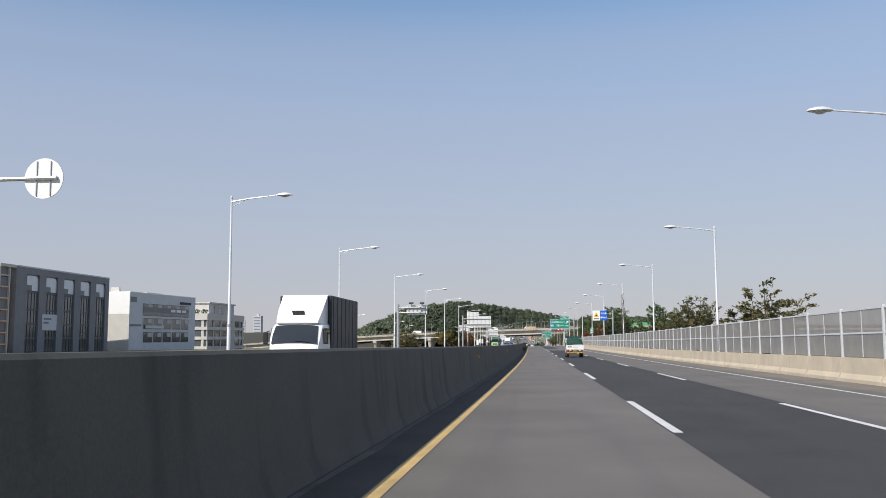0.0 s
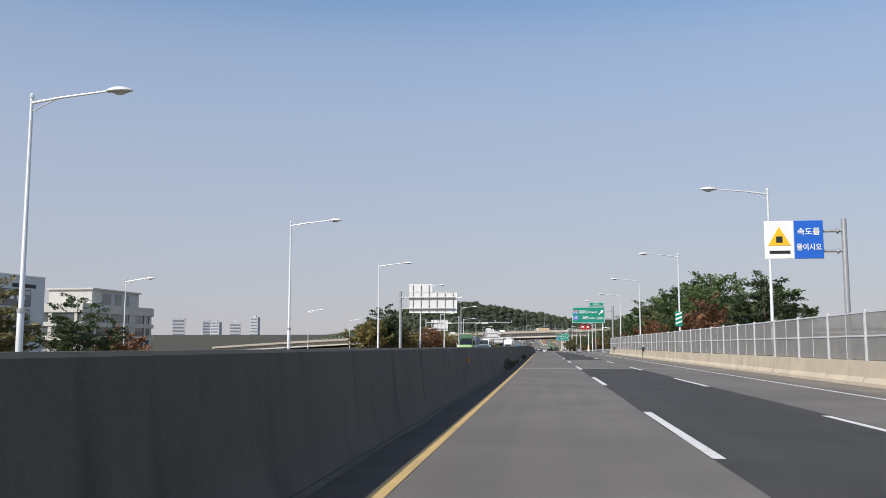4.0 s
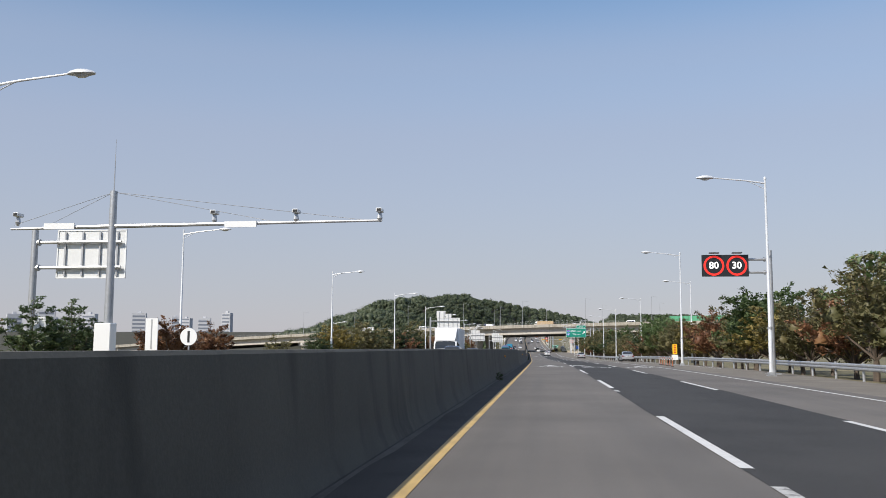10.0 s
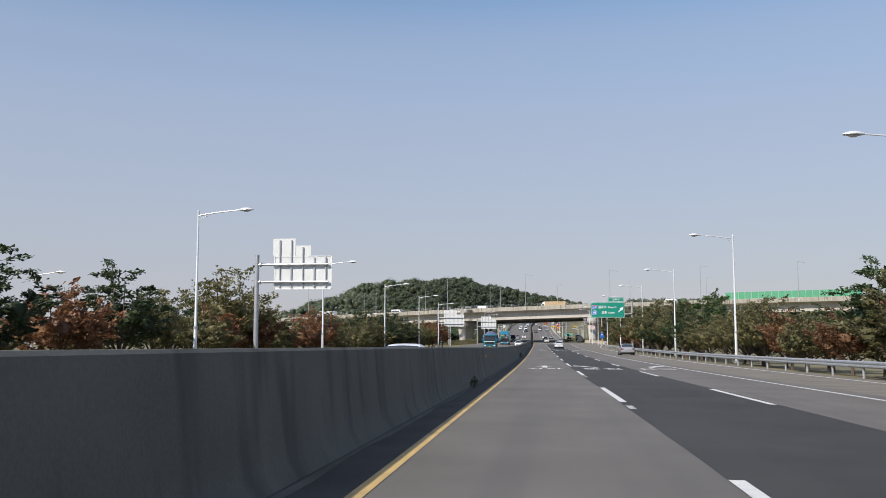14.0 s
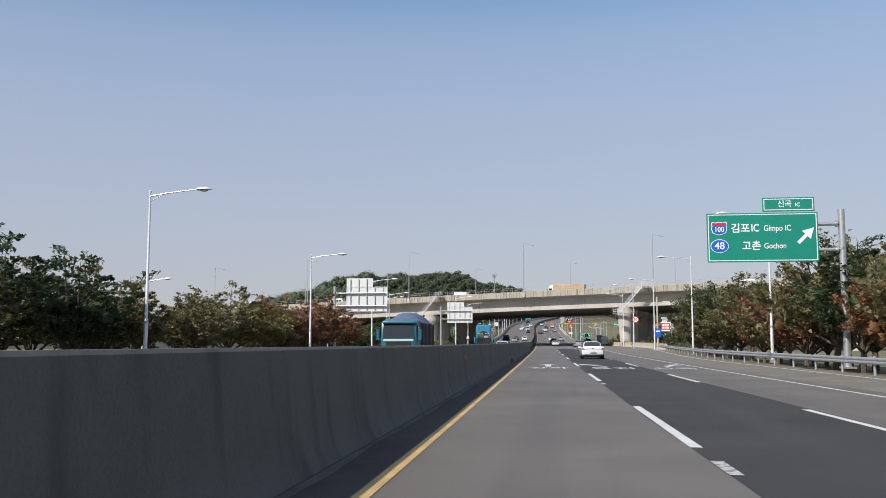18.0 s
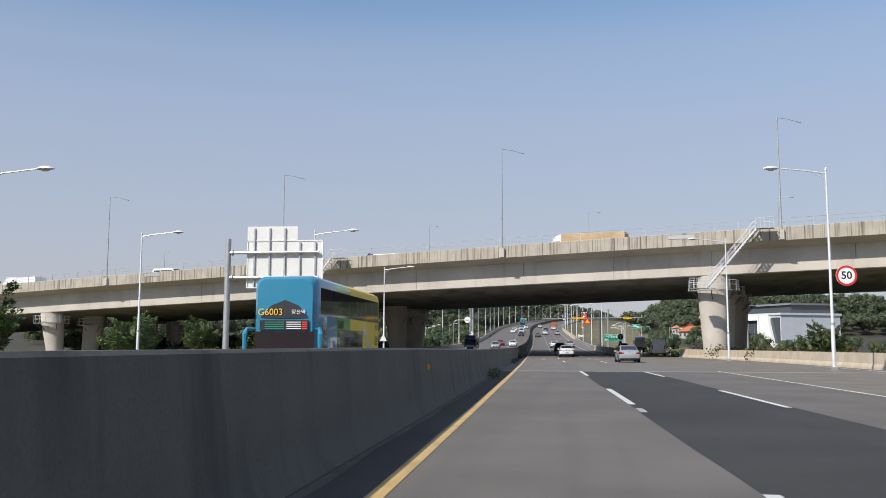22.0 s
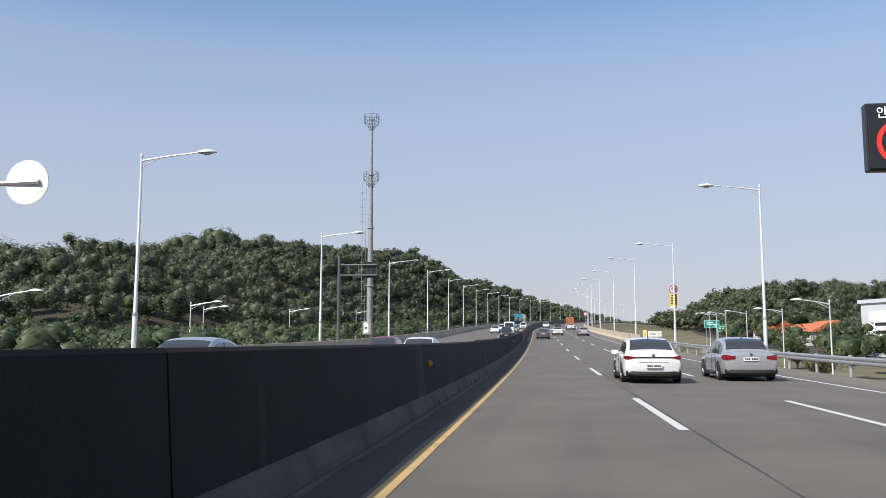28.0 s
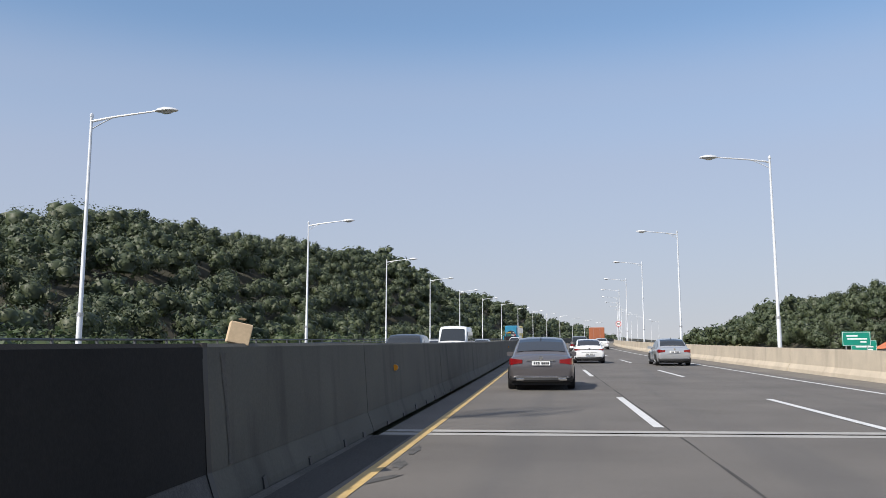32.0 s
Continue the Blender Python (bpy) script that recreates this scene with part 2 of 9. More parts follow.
BRIDGE_CONC = material("bridge_concrete", (0.50, 0.465, 0.415), 0.85, 0, 0.12, 0.3, 18, 0.2, 40, streak=0.5, streak_color=(0.30, 0.27, 0.23), streak_scale=(0.7, 0.7, 0.10), streak_at=0.57)
# underside shade is put into this darker tone of the girder concrete
SOFFIT = material("shade_toned_soffit", (0.21, 0.198, 0.182), 0.9, 0, 0.2, 0.25, 12, 0.2, 40, streak=0.6, streak_color=(0.06, 0.056, 0.05), streak_scale=(0.35, 0.12, 0.3), streak_at=0.5)
PARAPET = material("stained_parapet_concrete", (0.39, 0.36, 0.305), 0.85, 0, 0.12, 0.8, 20, 0.2, 40, streak=0.85, streak_color=(0.10, 0.085, 0.06), streak_scale=(4.2, 4.2, 0.12), streak_at=0.50)
POLE = material("white_painted_steel", (0.66, 0.68, 0.70), 0.42, 0.25, 0.05, 3, 30)
STEEL = material("galvanised_steel", (0.46, 0.47, 0.48), 0.45, 0.6, 0.10, 4, 40)
DARK_STEEL = material("dark_grey_steel", (0.10, 0.105, 0.11), 0.5, 0.3, 0.08, 4, 40)
BLACK = material("black_plastic", (0.015, 0.015, 0.016), 0.5, 0, 0.0)
LENS = material("lamp_lens", (0.55, 0.57, 0.58), 0.15, 0.1, 0.0, coat=0.5)
SIGN_BACK = material("sign_back_panel", (0.70, 0.71, 0.70), 0.5, 0.1, 0.05, 1.0, 12)
SIGN_GREEN = material("green_sign_sheet", (0.008, 0.24, 0.17), 0.4, 0, 0.03, 1, 20)
SIGN_BLUE = material("blue_sign_sheet", (0.015, 0.12, 0.55), 0.4, 0, 0.03, 1, 20)
SIGN_WHITE = material("white_sign_sheet", (0.80, 0.81, 0.80), 0.4, 0, 0.02, 1, 20)
SIGN_RED = material("red_sign_sheet", (0.62, 0.03, 0.035), 0.4, 0, 0.02, 1, 20)
SIGN_YELLOW = material("yellow_sign_sheet", (0.85, 0.50, 0.02), 0.4, 0, 0.02, 1, 20)
SIGN_BLACK = material("black_sign_sheet", (0.02, 0.02, 0.02), 0.45, 0, 0.02, 1, 20)
ORANGE = material("orange_reflector", (0.9, 0.36, 0.02), 0.3, 0, 0.0, coat=0.4)
GROUND = material("dry_grass_ground", (0.15, 0.13, 0.07), 0.95, 0, 0.3, 0.12, 6, 0.5, 8, streak=0.5, streak_color=(0.07, 0.085, 0.03), streak_scale=(0.1, 0.1, 0.1), streak_at=0.5)
BARK = material("grey_brown_bark", (0.11, 0.085, 0.065), 0.9, 0, 0.2, 4, 30, 0.5, 30)
LEAF_GREEN = leaf_material("green_leaves", (0.066, 0.112, 0.038), (0.135, 0.185, 0.070))
LEAF_DARK = leaf_material("dark_green_leaves", (0.040, 0.066, 0.026), (0.085, 0.115, 0.048))
LEAF_RED = leaf_material("reddish_brown_leaves", (0.17, 0.075, 0.045), (0.31, 0.17, 0.08))
LEAF_GOLD = leaf_material("yellowing_leaves", (0.16, 0.145, 0.045), (0.33, 0.25, 0.075))
LEAF_OLIVE = leaf_material("olive_leaves", (0.115, 0.12, 0.050), (0.215, 0.185, 0.085))
LEAF_HILL = leaf_material("hill_forest_leaves", (0.038, 0.054, 0.027), (0.066, 0.086, 0.040), patch=0.45)
# holds the barrier's shadow in its dark colour; also the seam tar
GUTTER = material("gutter_shadow_and_tar", (0.046, 0.043, 0.040), 0.9, 0, 0.2, 0.8, 30, 0.3, 120, streak=0.5, streak_color=(0.066, 0.063, 0.059), streak_scale=(1.5, 0.25, 1), streak_at=0.55)

# ---------------------------------------------------------------- mesh helpers


class Shape:
    """Collects corners and faces, each face with a material slot."""

    def __init__(self):
        self.v, self.f, self.m = [], [], []

    def add(self, verts, faces, mat=0, m=None):
        n = len(self.v)
        if m is not None:
            verts = [m @ Vector(p) for p in verts]
        self.v += [tuple(p) for p in verts]
        self.f += [tuple(n + i for i in f) for f in faces]
        self.m += [mat] * len(faces)
        return self

    def box(self, x0, x1, y0, y1, z0, z1, mat=0, m=None, bevel=0.0):
        if bevel:
            b = bevel
            ring = [(x0 + b, y0), (x1 - b, y0), (x1, y0 + b), (x1, y1 - b), (x1 - b, y1), (x0 + b, y1), (x0, y1 - b), (x0, y0 + b)]
            inner = [(min(max(x, x0 + b), x1 - b), min(max(y, y0 + b), y1 - b)) for x, y in ring]
            return self.rings([[(*p, z0) for p in inner], [(*p, z0 + b) for p in ring], [(*p, z1 - b) for p in ring], [(*p, z1) for p in inner]], mat, m)
        v = [(x, y, z) for z in (z0, z1) for y in (y0, y1) for x in (x0, x1)]
        return self.add(v, [(0, 2, 3, 1), (4, 5, 7, 6), (0, 1, 5, 4), (2, 6, 7, 3), (0, 4, 6, 2), (1, 3, 7, 5)], mat, m)

    def rings(self, rings, mat=0, m=None, caps=True, closed=True):
        """Skin over rings of equal length."""
        k = len(rings[0])
        v = [p for r in rings for p in r]
        f = []
        for i in range(len(rings) - 1):
            for j in range(k if closed else k - 1):
                a, b = i * k + j, i * k + (j + 1) % k
                f.append((a, b, b + k, a + k))
        if caps:
            f.append(tuple(reversed(range(k))))
            f.append(tuple(range(len(v) - k, len(v))))
        return self.add(v, f, mat, m)

    def tube(self, path, radii, mat=0, m=None, sides=8):
        """A round bar along a path of points."""
        path = [Vector(p) for p in path]
        if not isinstance(radii, (list, tuple)):
            radii = [radii] * len(path)
        out = []
        for i, p in enumerate(path):
            t = (path[min(i + 1, len(path) - 1)] - path[max(i - 1, 0)]).normalized()
            a = t.cross(Vector((0, 0, 1)) if abs(t.z) < 0.9 else Vector((0, 1, 0))).normalized()
            b = t.cross(a)
            out.append([p + (a * math.cos(q) + b * math.sin(q)) * radii[i] for q in (2 * math.pi * j / sides for j in range(sides))])
        return self.rings(out, mat, m)

    def disc(self, c, r, depth, mat=0, m=None, sides=24, axis="y"):
        cx, cy, cz = c
        pts = [(math.cos(2 * math.pi * j / sides) * r, math.sin(2 * math.pi * j / sides) * r) for j in range(sides)]
        if axis == "y":
            rs = [[(cx + a, cy + o, cz + b) for a, b in pts] for o in (0, depth)]
        elif axis == "x":
            rs = [[(cx + o, cy + a, cz + b) for a, b in pts] for o in (0, depth)]
        else:
            rs = [[(cx + a, cy + b, cz + o) for a, b in pts] for o in (0, depth)]
        return self.rings(rs, mat, m)

    def mesh(self, name, mats, smooth=False):
        me = bpy.data.meshes.new(name)
        me.from_pydata(self.v, [], self.f)
        for mt in mats:
            me.materials.append(mt)
        me.polygons.foreach_set("material_index", self.m)
        bm = bmesh.new()
        bm.from_mesh(me)
        bmesh.ops.recalc_face_normals(bm, faces=bm.faces)
        bm.to_mesh(me)
        bm.free()
        if smooth:
            me.polygons.foreach_set("use_smooth", [True] * len(me.polygons))
            me.set_sharp_from_angle(angle=radians(35))
        me.update()
        return me


def as_list(mats):
    return list(mats) if isinstance(mats, (list, tuple)) else [mats]


def part(name, shape, mats, parent=None, label="", smooth=False, m=None):
    """One mesh object out of a Shape, or out of a mesh that alike pieces share, under its thing or part."""
    me = shape.mesh(name, as_list(mats), smooth) if isinstance(shape, Shape) else shape
    ob = new(name, me)
    if parent is not None:
        ob.parent = parent
    if m is not None:
        ob.matrix_basis = m
    return tagged(ob, label)


def thing(name, label, category, group="", kind="", m=None):
    ob = new(name)
    ob.empty_display_size = 0.3
    if m is not None:
        ob.matrix_basis = m
    return tagged(ob, label, category, group, kind)


def strip(d0, d1, s0, s1, up=0.0, step=5.0, thick=0.0, shape=None, mat=0):
    """A band of road surface between two offsets (numbers or functions of the station)."""
    sh = shape or Shape()
    f0 = d0 if callable(d0) else (lambda s: d0)
    f1 = d1 if callable(d1) else (lambda s: d1)
    n = max(1, int(math.ceil((s1 - s0) / step)))
    rows = [s0 + (s1 - s0) * i / n for i in range(n + 1)]
    v, f = [], []
    for s in rows:
        v += [at(s, f0(s), up), at(s, f1(s), up)]
    for i in range(n):
        f.append((2 * i, 2 * i + 1, 2 * i + 3, 2 * i + 2))
    return sh.add(v, f, mat)


def extrude(profile, s0, s1, step=6.0, shape=None, mat=0, caps=True):
    """A profile of (offset, height) points carried along the road."""
    n = max(1, int(math.ceil((s1 - s0) / step)))
    return (shape or Shape()).rings([[at(s0 + (s1 - s0) * i / n, d, z) for d, z in profile] for i in range(n + 1)], mat, None, caps)




def lettering(text, size, mat, parent, m, name="lettering", depth=0.004, squeeze=1.0, tall=1.0, align="CENTER", bold=0.0, label=""):
    """Raised letters in the built-in font, turned into a mesh; they face -y and stand on z."""
    cu = bpy.data.curves.new(name, "FONT")
    cu.body, cu.size, cu.align_x, cu.align_y = text, size, align, "CENTER"
    cu.extrude, cu.resolution_u, cu.offset = depth / 2, 3, bold
    tmp = new("tmp_text", cu)
    bpy.context.view_layer.update()
    me = bpy.data.meshes.new_from_object(tmp.evaluated_get(bpy.context.evaluated_depsgraph_get()))
    bpy.data.objects.remove(tmp)
    me.transform(Matrix.Diagonal((squeeze, tall, 1, 1)))
    me.transform(Matrix.Rotation(math.pi / 2, 4, "X"))
    me.materials.clear()
    me.materials.append(mat)
    return part(name, me, mat, parent, label, m=m)

# ---------------------------------------------------------------- ground, road, barriers
# offsets from the driven line: yellow line -1.55, lane lines 1.98 and 5.32, edge line 8.5; median barrier about -2.6


def smooth_step(x, a, b):
    t = min(1.0, max(0.0, (x - a) / (b - a)))
    return t * t * (3 - 2 * t)


def edge_right(s):
    """Offset of the kerb side of the right shoulder."""
    w = 10.6 + 2.7 * smooth_step(s, 235, 330) + 6.5 * smooth_step(s, 540, 660) - 9.2 * smooth_step(s, 668, 760)
    return w


def edge_left(s):
    """Offset of the far shoulder of the opposite carriageway."""
    return -15.2 - 4.2 * smooth_step(s, 250, 380) + 3.4 * smooth_step(s, 640, 760)


RIDGE_Y = [700, 840, 880, 922, 1000, 1050, 1150, 1411, 1850, 2200, 2500, 3000, 3600]
RIDGE_H = [0, 1, 5, 12, 22, 29, 39, 50, 56, 57, 51, 30, 0]
RIDGE_X = [-112, -112, -110, -108, -107, -107, -106, -102, -60, 5, 75, 170, 280]


def hill_height(x, y):
    """Height of the wooded ridges over sea level: a long one on the left past the bridge, a lower one on the right."""
    h = 0.0
    top = float(np.interp(y, RIDGE_Y, RIDGE_H)) + (2.0 * math.sin(y / 23.0) + 1.6 * math.sin(x / 14.0 + y / 17.0)) * smooth_step(y, 860, 960)
    crest = float(np.interp(y, RIDGE_Y, RIDGE_X)) + 6 * math.sin(y / 60.0)
    foot = 62.0 + 0.05 * max(0.0, y - 1100)
    if x > crest:
        h = max(h, top * (1 - smooth_step(x, crest + 4, crest + foot)))
    else:
        h = max(h, top * (1 - smooth_step(-x, -crest + 15, -crest + 135)))
    along = smooth_step(y, 990, 1110) * (1 - smooth_step(y, 1500, 1900))
    w = (x - 78) / (25 if x < 78 else 190)
    return max(h, along * (22.5 + 3 * math.sin(y / 47.0) + 2.5 * math.sin(x / 21.0)) * math.exp(-w * w * 1.3))


def hill_foot(h):
    """Level of the hillside, which sinks into the low ground at its foot."""
    return h - 2.5 - 6.0 * (1 - smooth_step(h, 0, 15))


def ground_drop(s, d):
    """How far the land lies under the road beside it."""
    right = smooth_step(d, edge_right(s) + 0.5, edge_right(s) + 12) * (0.6 + 3.6 * smooth_step(s, 700, 780))
    left = smooth_step(-d, -edge_left(s) + 0.5, -edge_left(s) + 12) * (0.6 + 3.2 * smooth_step(s, 690, 780))
    return right + left


def land(s, d):
    """Height of the land over the road's level at that station."""
    p = at(s, d)
    hill = hill_height(p.x, p.y) * smooth_step(max(d - edge_right(s), edge_left(s) - d), 3, 16)
    return max(-0.16 - ground_drop(s, d), hill_foot(hill) - p.z if hill > 0.5 else -99)


S_LINES = list(range(-400, 700, 20)) + list(range(700, 1700, 14)) + list(range(1700, 3000, 50)) + list(range(3000, 4001, 200))
D_LINES = [-3000, -1500, -800, -640] + list(range(-560, -255, 28)) + list(range(-250, -30, 11)) + [-30, -26, -22, -19, -17, -15, -8, 0, 6, 9, 11, 13, 15, 17, 20, 24, 28, 34, 42] + list(range(52, 200, 12)) + [230, 300, 420, 800, 1500, 3000]
sh = Shape()
for s in S_LINES:
    for d in D_LINES:
        sh.v.append(tuple(at(s, d, land(s, d))))
k = len(D_LINES)
for i in range(len(S_LINES) - 1):
    for j in range(k - 1):
        sh.f.append((i * k + j, i * k + j + 1, (i + 1) * k + j + 1, (i + 1) * k + j))
FOREST_FLOOR = material("dark_forest_floor", (0.045, 0.042, 0.026), 0.95, 0, 0.3, 0.2, 6, 0.5, 8)
sh.m = [1 if 735 < S_LINES[i] < 3000 and (D_LINES[j] < -30 or D_LINES[j] > 42) else 0 for i in range(len(S_LINES) - 1) for j in range(k - 1)]
tagged(part("ground", sh, [GROUND, FOREST_FLOOR], None, "dry grassy ground on both sides of the motorway", True), kind="structure", category="ground")


def road_piece(name, sh, mat, label):
    return tagged(part(name, sh, mat, None, label), kind="structure", category="road")


ROAD_SLAB = material("pale_concrete_slab_pavement", (0.158, 0.147, 0.133), 0.85, 0, 0.12, 0.4, 45, 0.25, 160, streak=0.35, streak_color=(0.10, 0.097, 0.093), streak_scale=(1.2, 0.035, 1), streak_at=0.52)
BREAKS = [-200, 157.5, 187.5, 638.5, 689.5, 863.5, 2200]
sh = Shape()
for a, b, m in ((-200, 157.5, 0), (157.9, 187.1, 1), (187.9, 638.1, 0), (638.9, 689.1, 3), (689.9, 863.1, 2), (863.9, 2200, 2)):
    strip(-2.45 if m == 3 else -2.2, 1.92 if m == 0 else 9.3, a, b, 0.0, 6, shape=sh, mat=m)
    if m == 0:
        strip(5.45, 9.3, a, b, 0.0, 6, shape=sh, mat=0)
road_piece("road_right", sh, [ROAD_GREY, ROAD_GREY, ROAD_OLD, ROAD_SLAB], "worn grey pavement of the near carriageway")
sh = Shape()
wob = lambda s: 1.90 + 0.018 * math.sin(s * 0.35) + 0.008 * math.sin(s * 1.3)
wob2 = lambda s: 5.45 + 0.018 * math.sin(s * 0.3 + 2) + 0.008 * math.sin(s * 1.1)
strip(wob, wob2, -200, 157.5, 0.004, 2, shape=sh)
strip(wob, wob2, 187.9, 638.1, 0.004, 2, shape=sh)
strip(1.92, 5.45, -200, 157.5, -0.002, 6, shape=sh)
strip(1.92, 5.45, 187.9, 638.1, -0.002, 6, shape=sh)
road_piece("road_middle_lane", sh, ROAD_DARK, "freshly laid black asphalt in the middle lane")
sh = Shape()
for a, b in ((-200, 157.5), (157.9, 187.1), (187.9, 638.1), (638.9, 689.1), (689.9, 863.1), (863.9, 2200)):
    strip(9.3, lambda s: edge_right(s) + 0.4, a, b, 0.0, 6, shape=sh)
road_piece("road_shoulder", sh, SHOULDER, "dusty paved shoulder beside the lanes")
sh = strip(edge_left, -3.0, -200, 2200, 0.0, 6)
road_piece("road_left", sh, ROAD_OLD, "grey asphalt of the opposite carriageway")
sh = Shape()
for s in BREAKS[1:-1]:
    for off, w, up in ((-0.4, 0.33, 0.003), (0.07, 0.33, 0.003)):
        strip(-2.2, lambda q: edge_right(q), s + off, s + off + w, up, 1, shape=sh, mat=0)
    strip(-2.2, lambda q: edge_right(q), s - 0.07, s + 0.07, -0.03, 1, shape=sh, mat=1)
tagged(part("expansion_joint", sh, [material("joint_concrete", (0.33, 0.32, 0.30), 0.85, 0, 0.1, 2, 40, 0.2, 80), BLACK], None, "pale concrete strips of the bridge expansion joints"), kind="structure", category="road joint")

# dirty strip, painted darker where the barrier's shadow lies
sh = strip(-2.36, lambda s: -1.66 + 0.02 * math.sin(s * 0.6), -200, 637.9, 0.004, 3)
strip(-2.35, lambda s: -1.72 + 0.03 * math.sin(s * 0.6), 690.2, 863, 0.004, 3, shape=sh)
tagged(part("gutter", sh, GUTTER, None, "dirty gutter at the barrier's foot, darkened as its shadow"), kind="structure", category="gutter")

DUST = material("pale_gutter_dust", (0.098, 0.094, 0.086), 0.95, 0, 0.25, 1.2, 40, 0.3, 120)
sh = Shape()
for a, b, base in ((-200, 637.9, -2.315), (690.2, 863, -2.355)):
    strip(lambda s: base + 0.03, lambda s: base + 0.13 + 0.03 * math.sin(s * 0.8) + 0.02 * math.sin(s * 2.7), a, b, 0.008, 1.5, shape=sh)
tagged(part("gutter_dust", sh, DUST, None, "pale strip of dust along the foot of the barrier"), kind="structure", category="gutter")

sh = strip(lambda s: 2.09 + 0.012 * math.sin(s * 1.3), lambda s: 2.12 + 0.014 * math.sin(s * 2.1), 690.5, 863, 0.004, 1.0)
strip(lambda s: 2.09 + 0.012 * math.sin(s * 1.3), lambda s: 2.12 + 0.014 * math.sin(s * 2.1), 864, 1150, 0.004, 2.0, shape=sh)
tagged(part("road_seam", sh, GUTTER, None, "dark tar seam between two lanes of asphalt"), kind="structure", category="road seam")

# painted lines
sh = Shape()
strip(-1.65, -1.49, -200, 480, 0.006, 6, shape=sh)
strip(lambda s: -1.65 + 0.02 * smooth_step(s, 480, 520), lambda s: -1.49 + 0.03 * smooth_step(s, 480, 520), 480, 640, 0.006, 6, shape=sh)
strip(-1.65, -1.49, 690, 838.4, 0.006, 6, shape=sh)
strip(-1.65, lambda s: -1.57 + 0.02 * math.sin(s * 2.0), 838.4, 842.2, 0.006, 0.5, shape=sh)
strip(-1.65, -1.49, 842.2, 2200, 0.006, 6, shape=sh)
tagged(part("road_marking_yellow_line", sh, PAINT_YELLOW, None, "worn yellow edge line beside the median barrier"), kind="structure", category="road marking")
PAINT_CREAM = material("faded_yellow_road_paint", (0.52, 0.42, 0.24), 0.65, 0, 0.1, 2, 40, 0.15, 120, streak=0.3, streak_color=(0.21, 0.19, 0.155), streak_scale=(3, 1.2, 1), streak_at=0.5)
sh = strip(-1.64, -1.48, 640, 689, 0.006, 6)
tagged(part("road_marking_faded_line", sh, PAINT_CREAM, None, "faded pale yellow edge line under the overpass"), kind="structure", category="road marking")
sh = Shape()
strip(8.44, 8.58, -200, 250, 0.006, 6, shape=sh)
strip(lambda s: 8.44 + 1.0 * smooth_step(s, 560, 650), lambda s: 8.58 + 1.0 * smooth_step(s, 560, 650), 250, 640, 0.006, 6, shape=sh)
strip(8.55, 8.69, 700, 2200, 0.006, 6, shape=sh)
strip(lambda s: edge_right(s) - 0.8, lambda s: edge_right(s) - 0.66, 330, 655, 0.006, 6, shape=sh)
tagged(part("road_marking_edge_line", sh, PAINT_WHITE, None, "solid white edge lines of the carriageway"), kind="structure", category="road marking")


def dash_mesh(w, length):
    return Shape().add([(-w / 2, 0, 0), (w / 2, 0, 0), (w / 2, length, 0), (-w / 2, length, 0)], [(0, 1, 2, 3)])


dashes = thing("road_marking_lane_dashes", "white dashed lane lines on the pavement", "road marking", kind="structure")
dash_m = dash_mesh(0.16, 7.5).mesh("dash", [PAINT_WHITE])
stub_m = dash_mesh(0.15, 1.1).mesh("dash_stub", [PAINT_WORN])
DASH_ENDS = [103.1 + (19.84 if k > 0 else 20.8) * k for k in range(-7, 28)] + [652.0 + 20 * k for k in range(24)]
for s in DASH_ENDS:
    late = s > 640
    p = s - 7.6
    if 640 < p < 652 or 855 < p < 862:
        continue
    part("dash", dash_m, PAINT_WHITE, dashes, m=stand(p, 1.98, 0.009, 0, True))
    part("dash", dash_m, PAINT_WHITE, dashes, m=stand(p - 0.5, 5.32, 0.009, 0, True))
    if 187 < s < 638:
        part("dash_stub", stub_m, PAINT_WORN, dashes, m=stand(p - 2.4, 1.98, 0.009, 0, True))
    if s < 760:
        part("dash", dash_m, PAINT_WHITE, dashes, m=stand(p + 3, -7.0, 0.009, 0, True))
        part("dash", dash_m, PAINT_WHITE, dashes, m=stand(p + 7, -10.6, 0.009, 0, True))
    else:
        part("dash", dash_m, PAINT_WHITE, dashes, m=stand(p + 3, -7.0, 0.009, 0, True))

# median barrier: cast lengths with a sloped foot, a gap between lengths
H_BAR = 1.30
CURVED = [(-2.98, 0.0), (-2.97, 0.05), (-2.88, 0.20), (-2.84, 0.45), (-2.78, 1.27), (-2.75, H_BAR), (-2.56, H_BAR), (-2.53, 1.27), (-2.455, 0.45), (-2.415, 0.20), (-2.34, 0.05), (-2.32, 0.0)]
NEAR = [(-2.98, 0.0), (-2.98, 0.10), (-2.86, 0.30), (-2.78, 1.31), (-2.75, H_BAR + 0.04), (-2.56, H_BAR + 0.04), (-2.53, 1.31), (-2.455, 0.30), (-2.375, 0.07), (-2.36, 0.0)]


def barrier_height(s):
    """The cast lengths before the overpass stand a hand lower than the rest."""
    return 1.0 - 0.075 * smooth_step(s, 604, 626) * (1 - smooth_step(s, 689, 692))


def barrier_run(profile, s0, s1, step=6.0):
    n = max(1, int(math.ceil((s1 - s0) / step)))
    rows = [s0 + (s1 - s0) * i / n for i in range(n + 1)]
    return Shape().rings([[at(q, d, z * (barrier_height(q) if z > 0.3 else 1.0)) for d, z in profile] for q in rows])


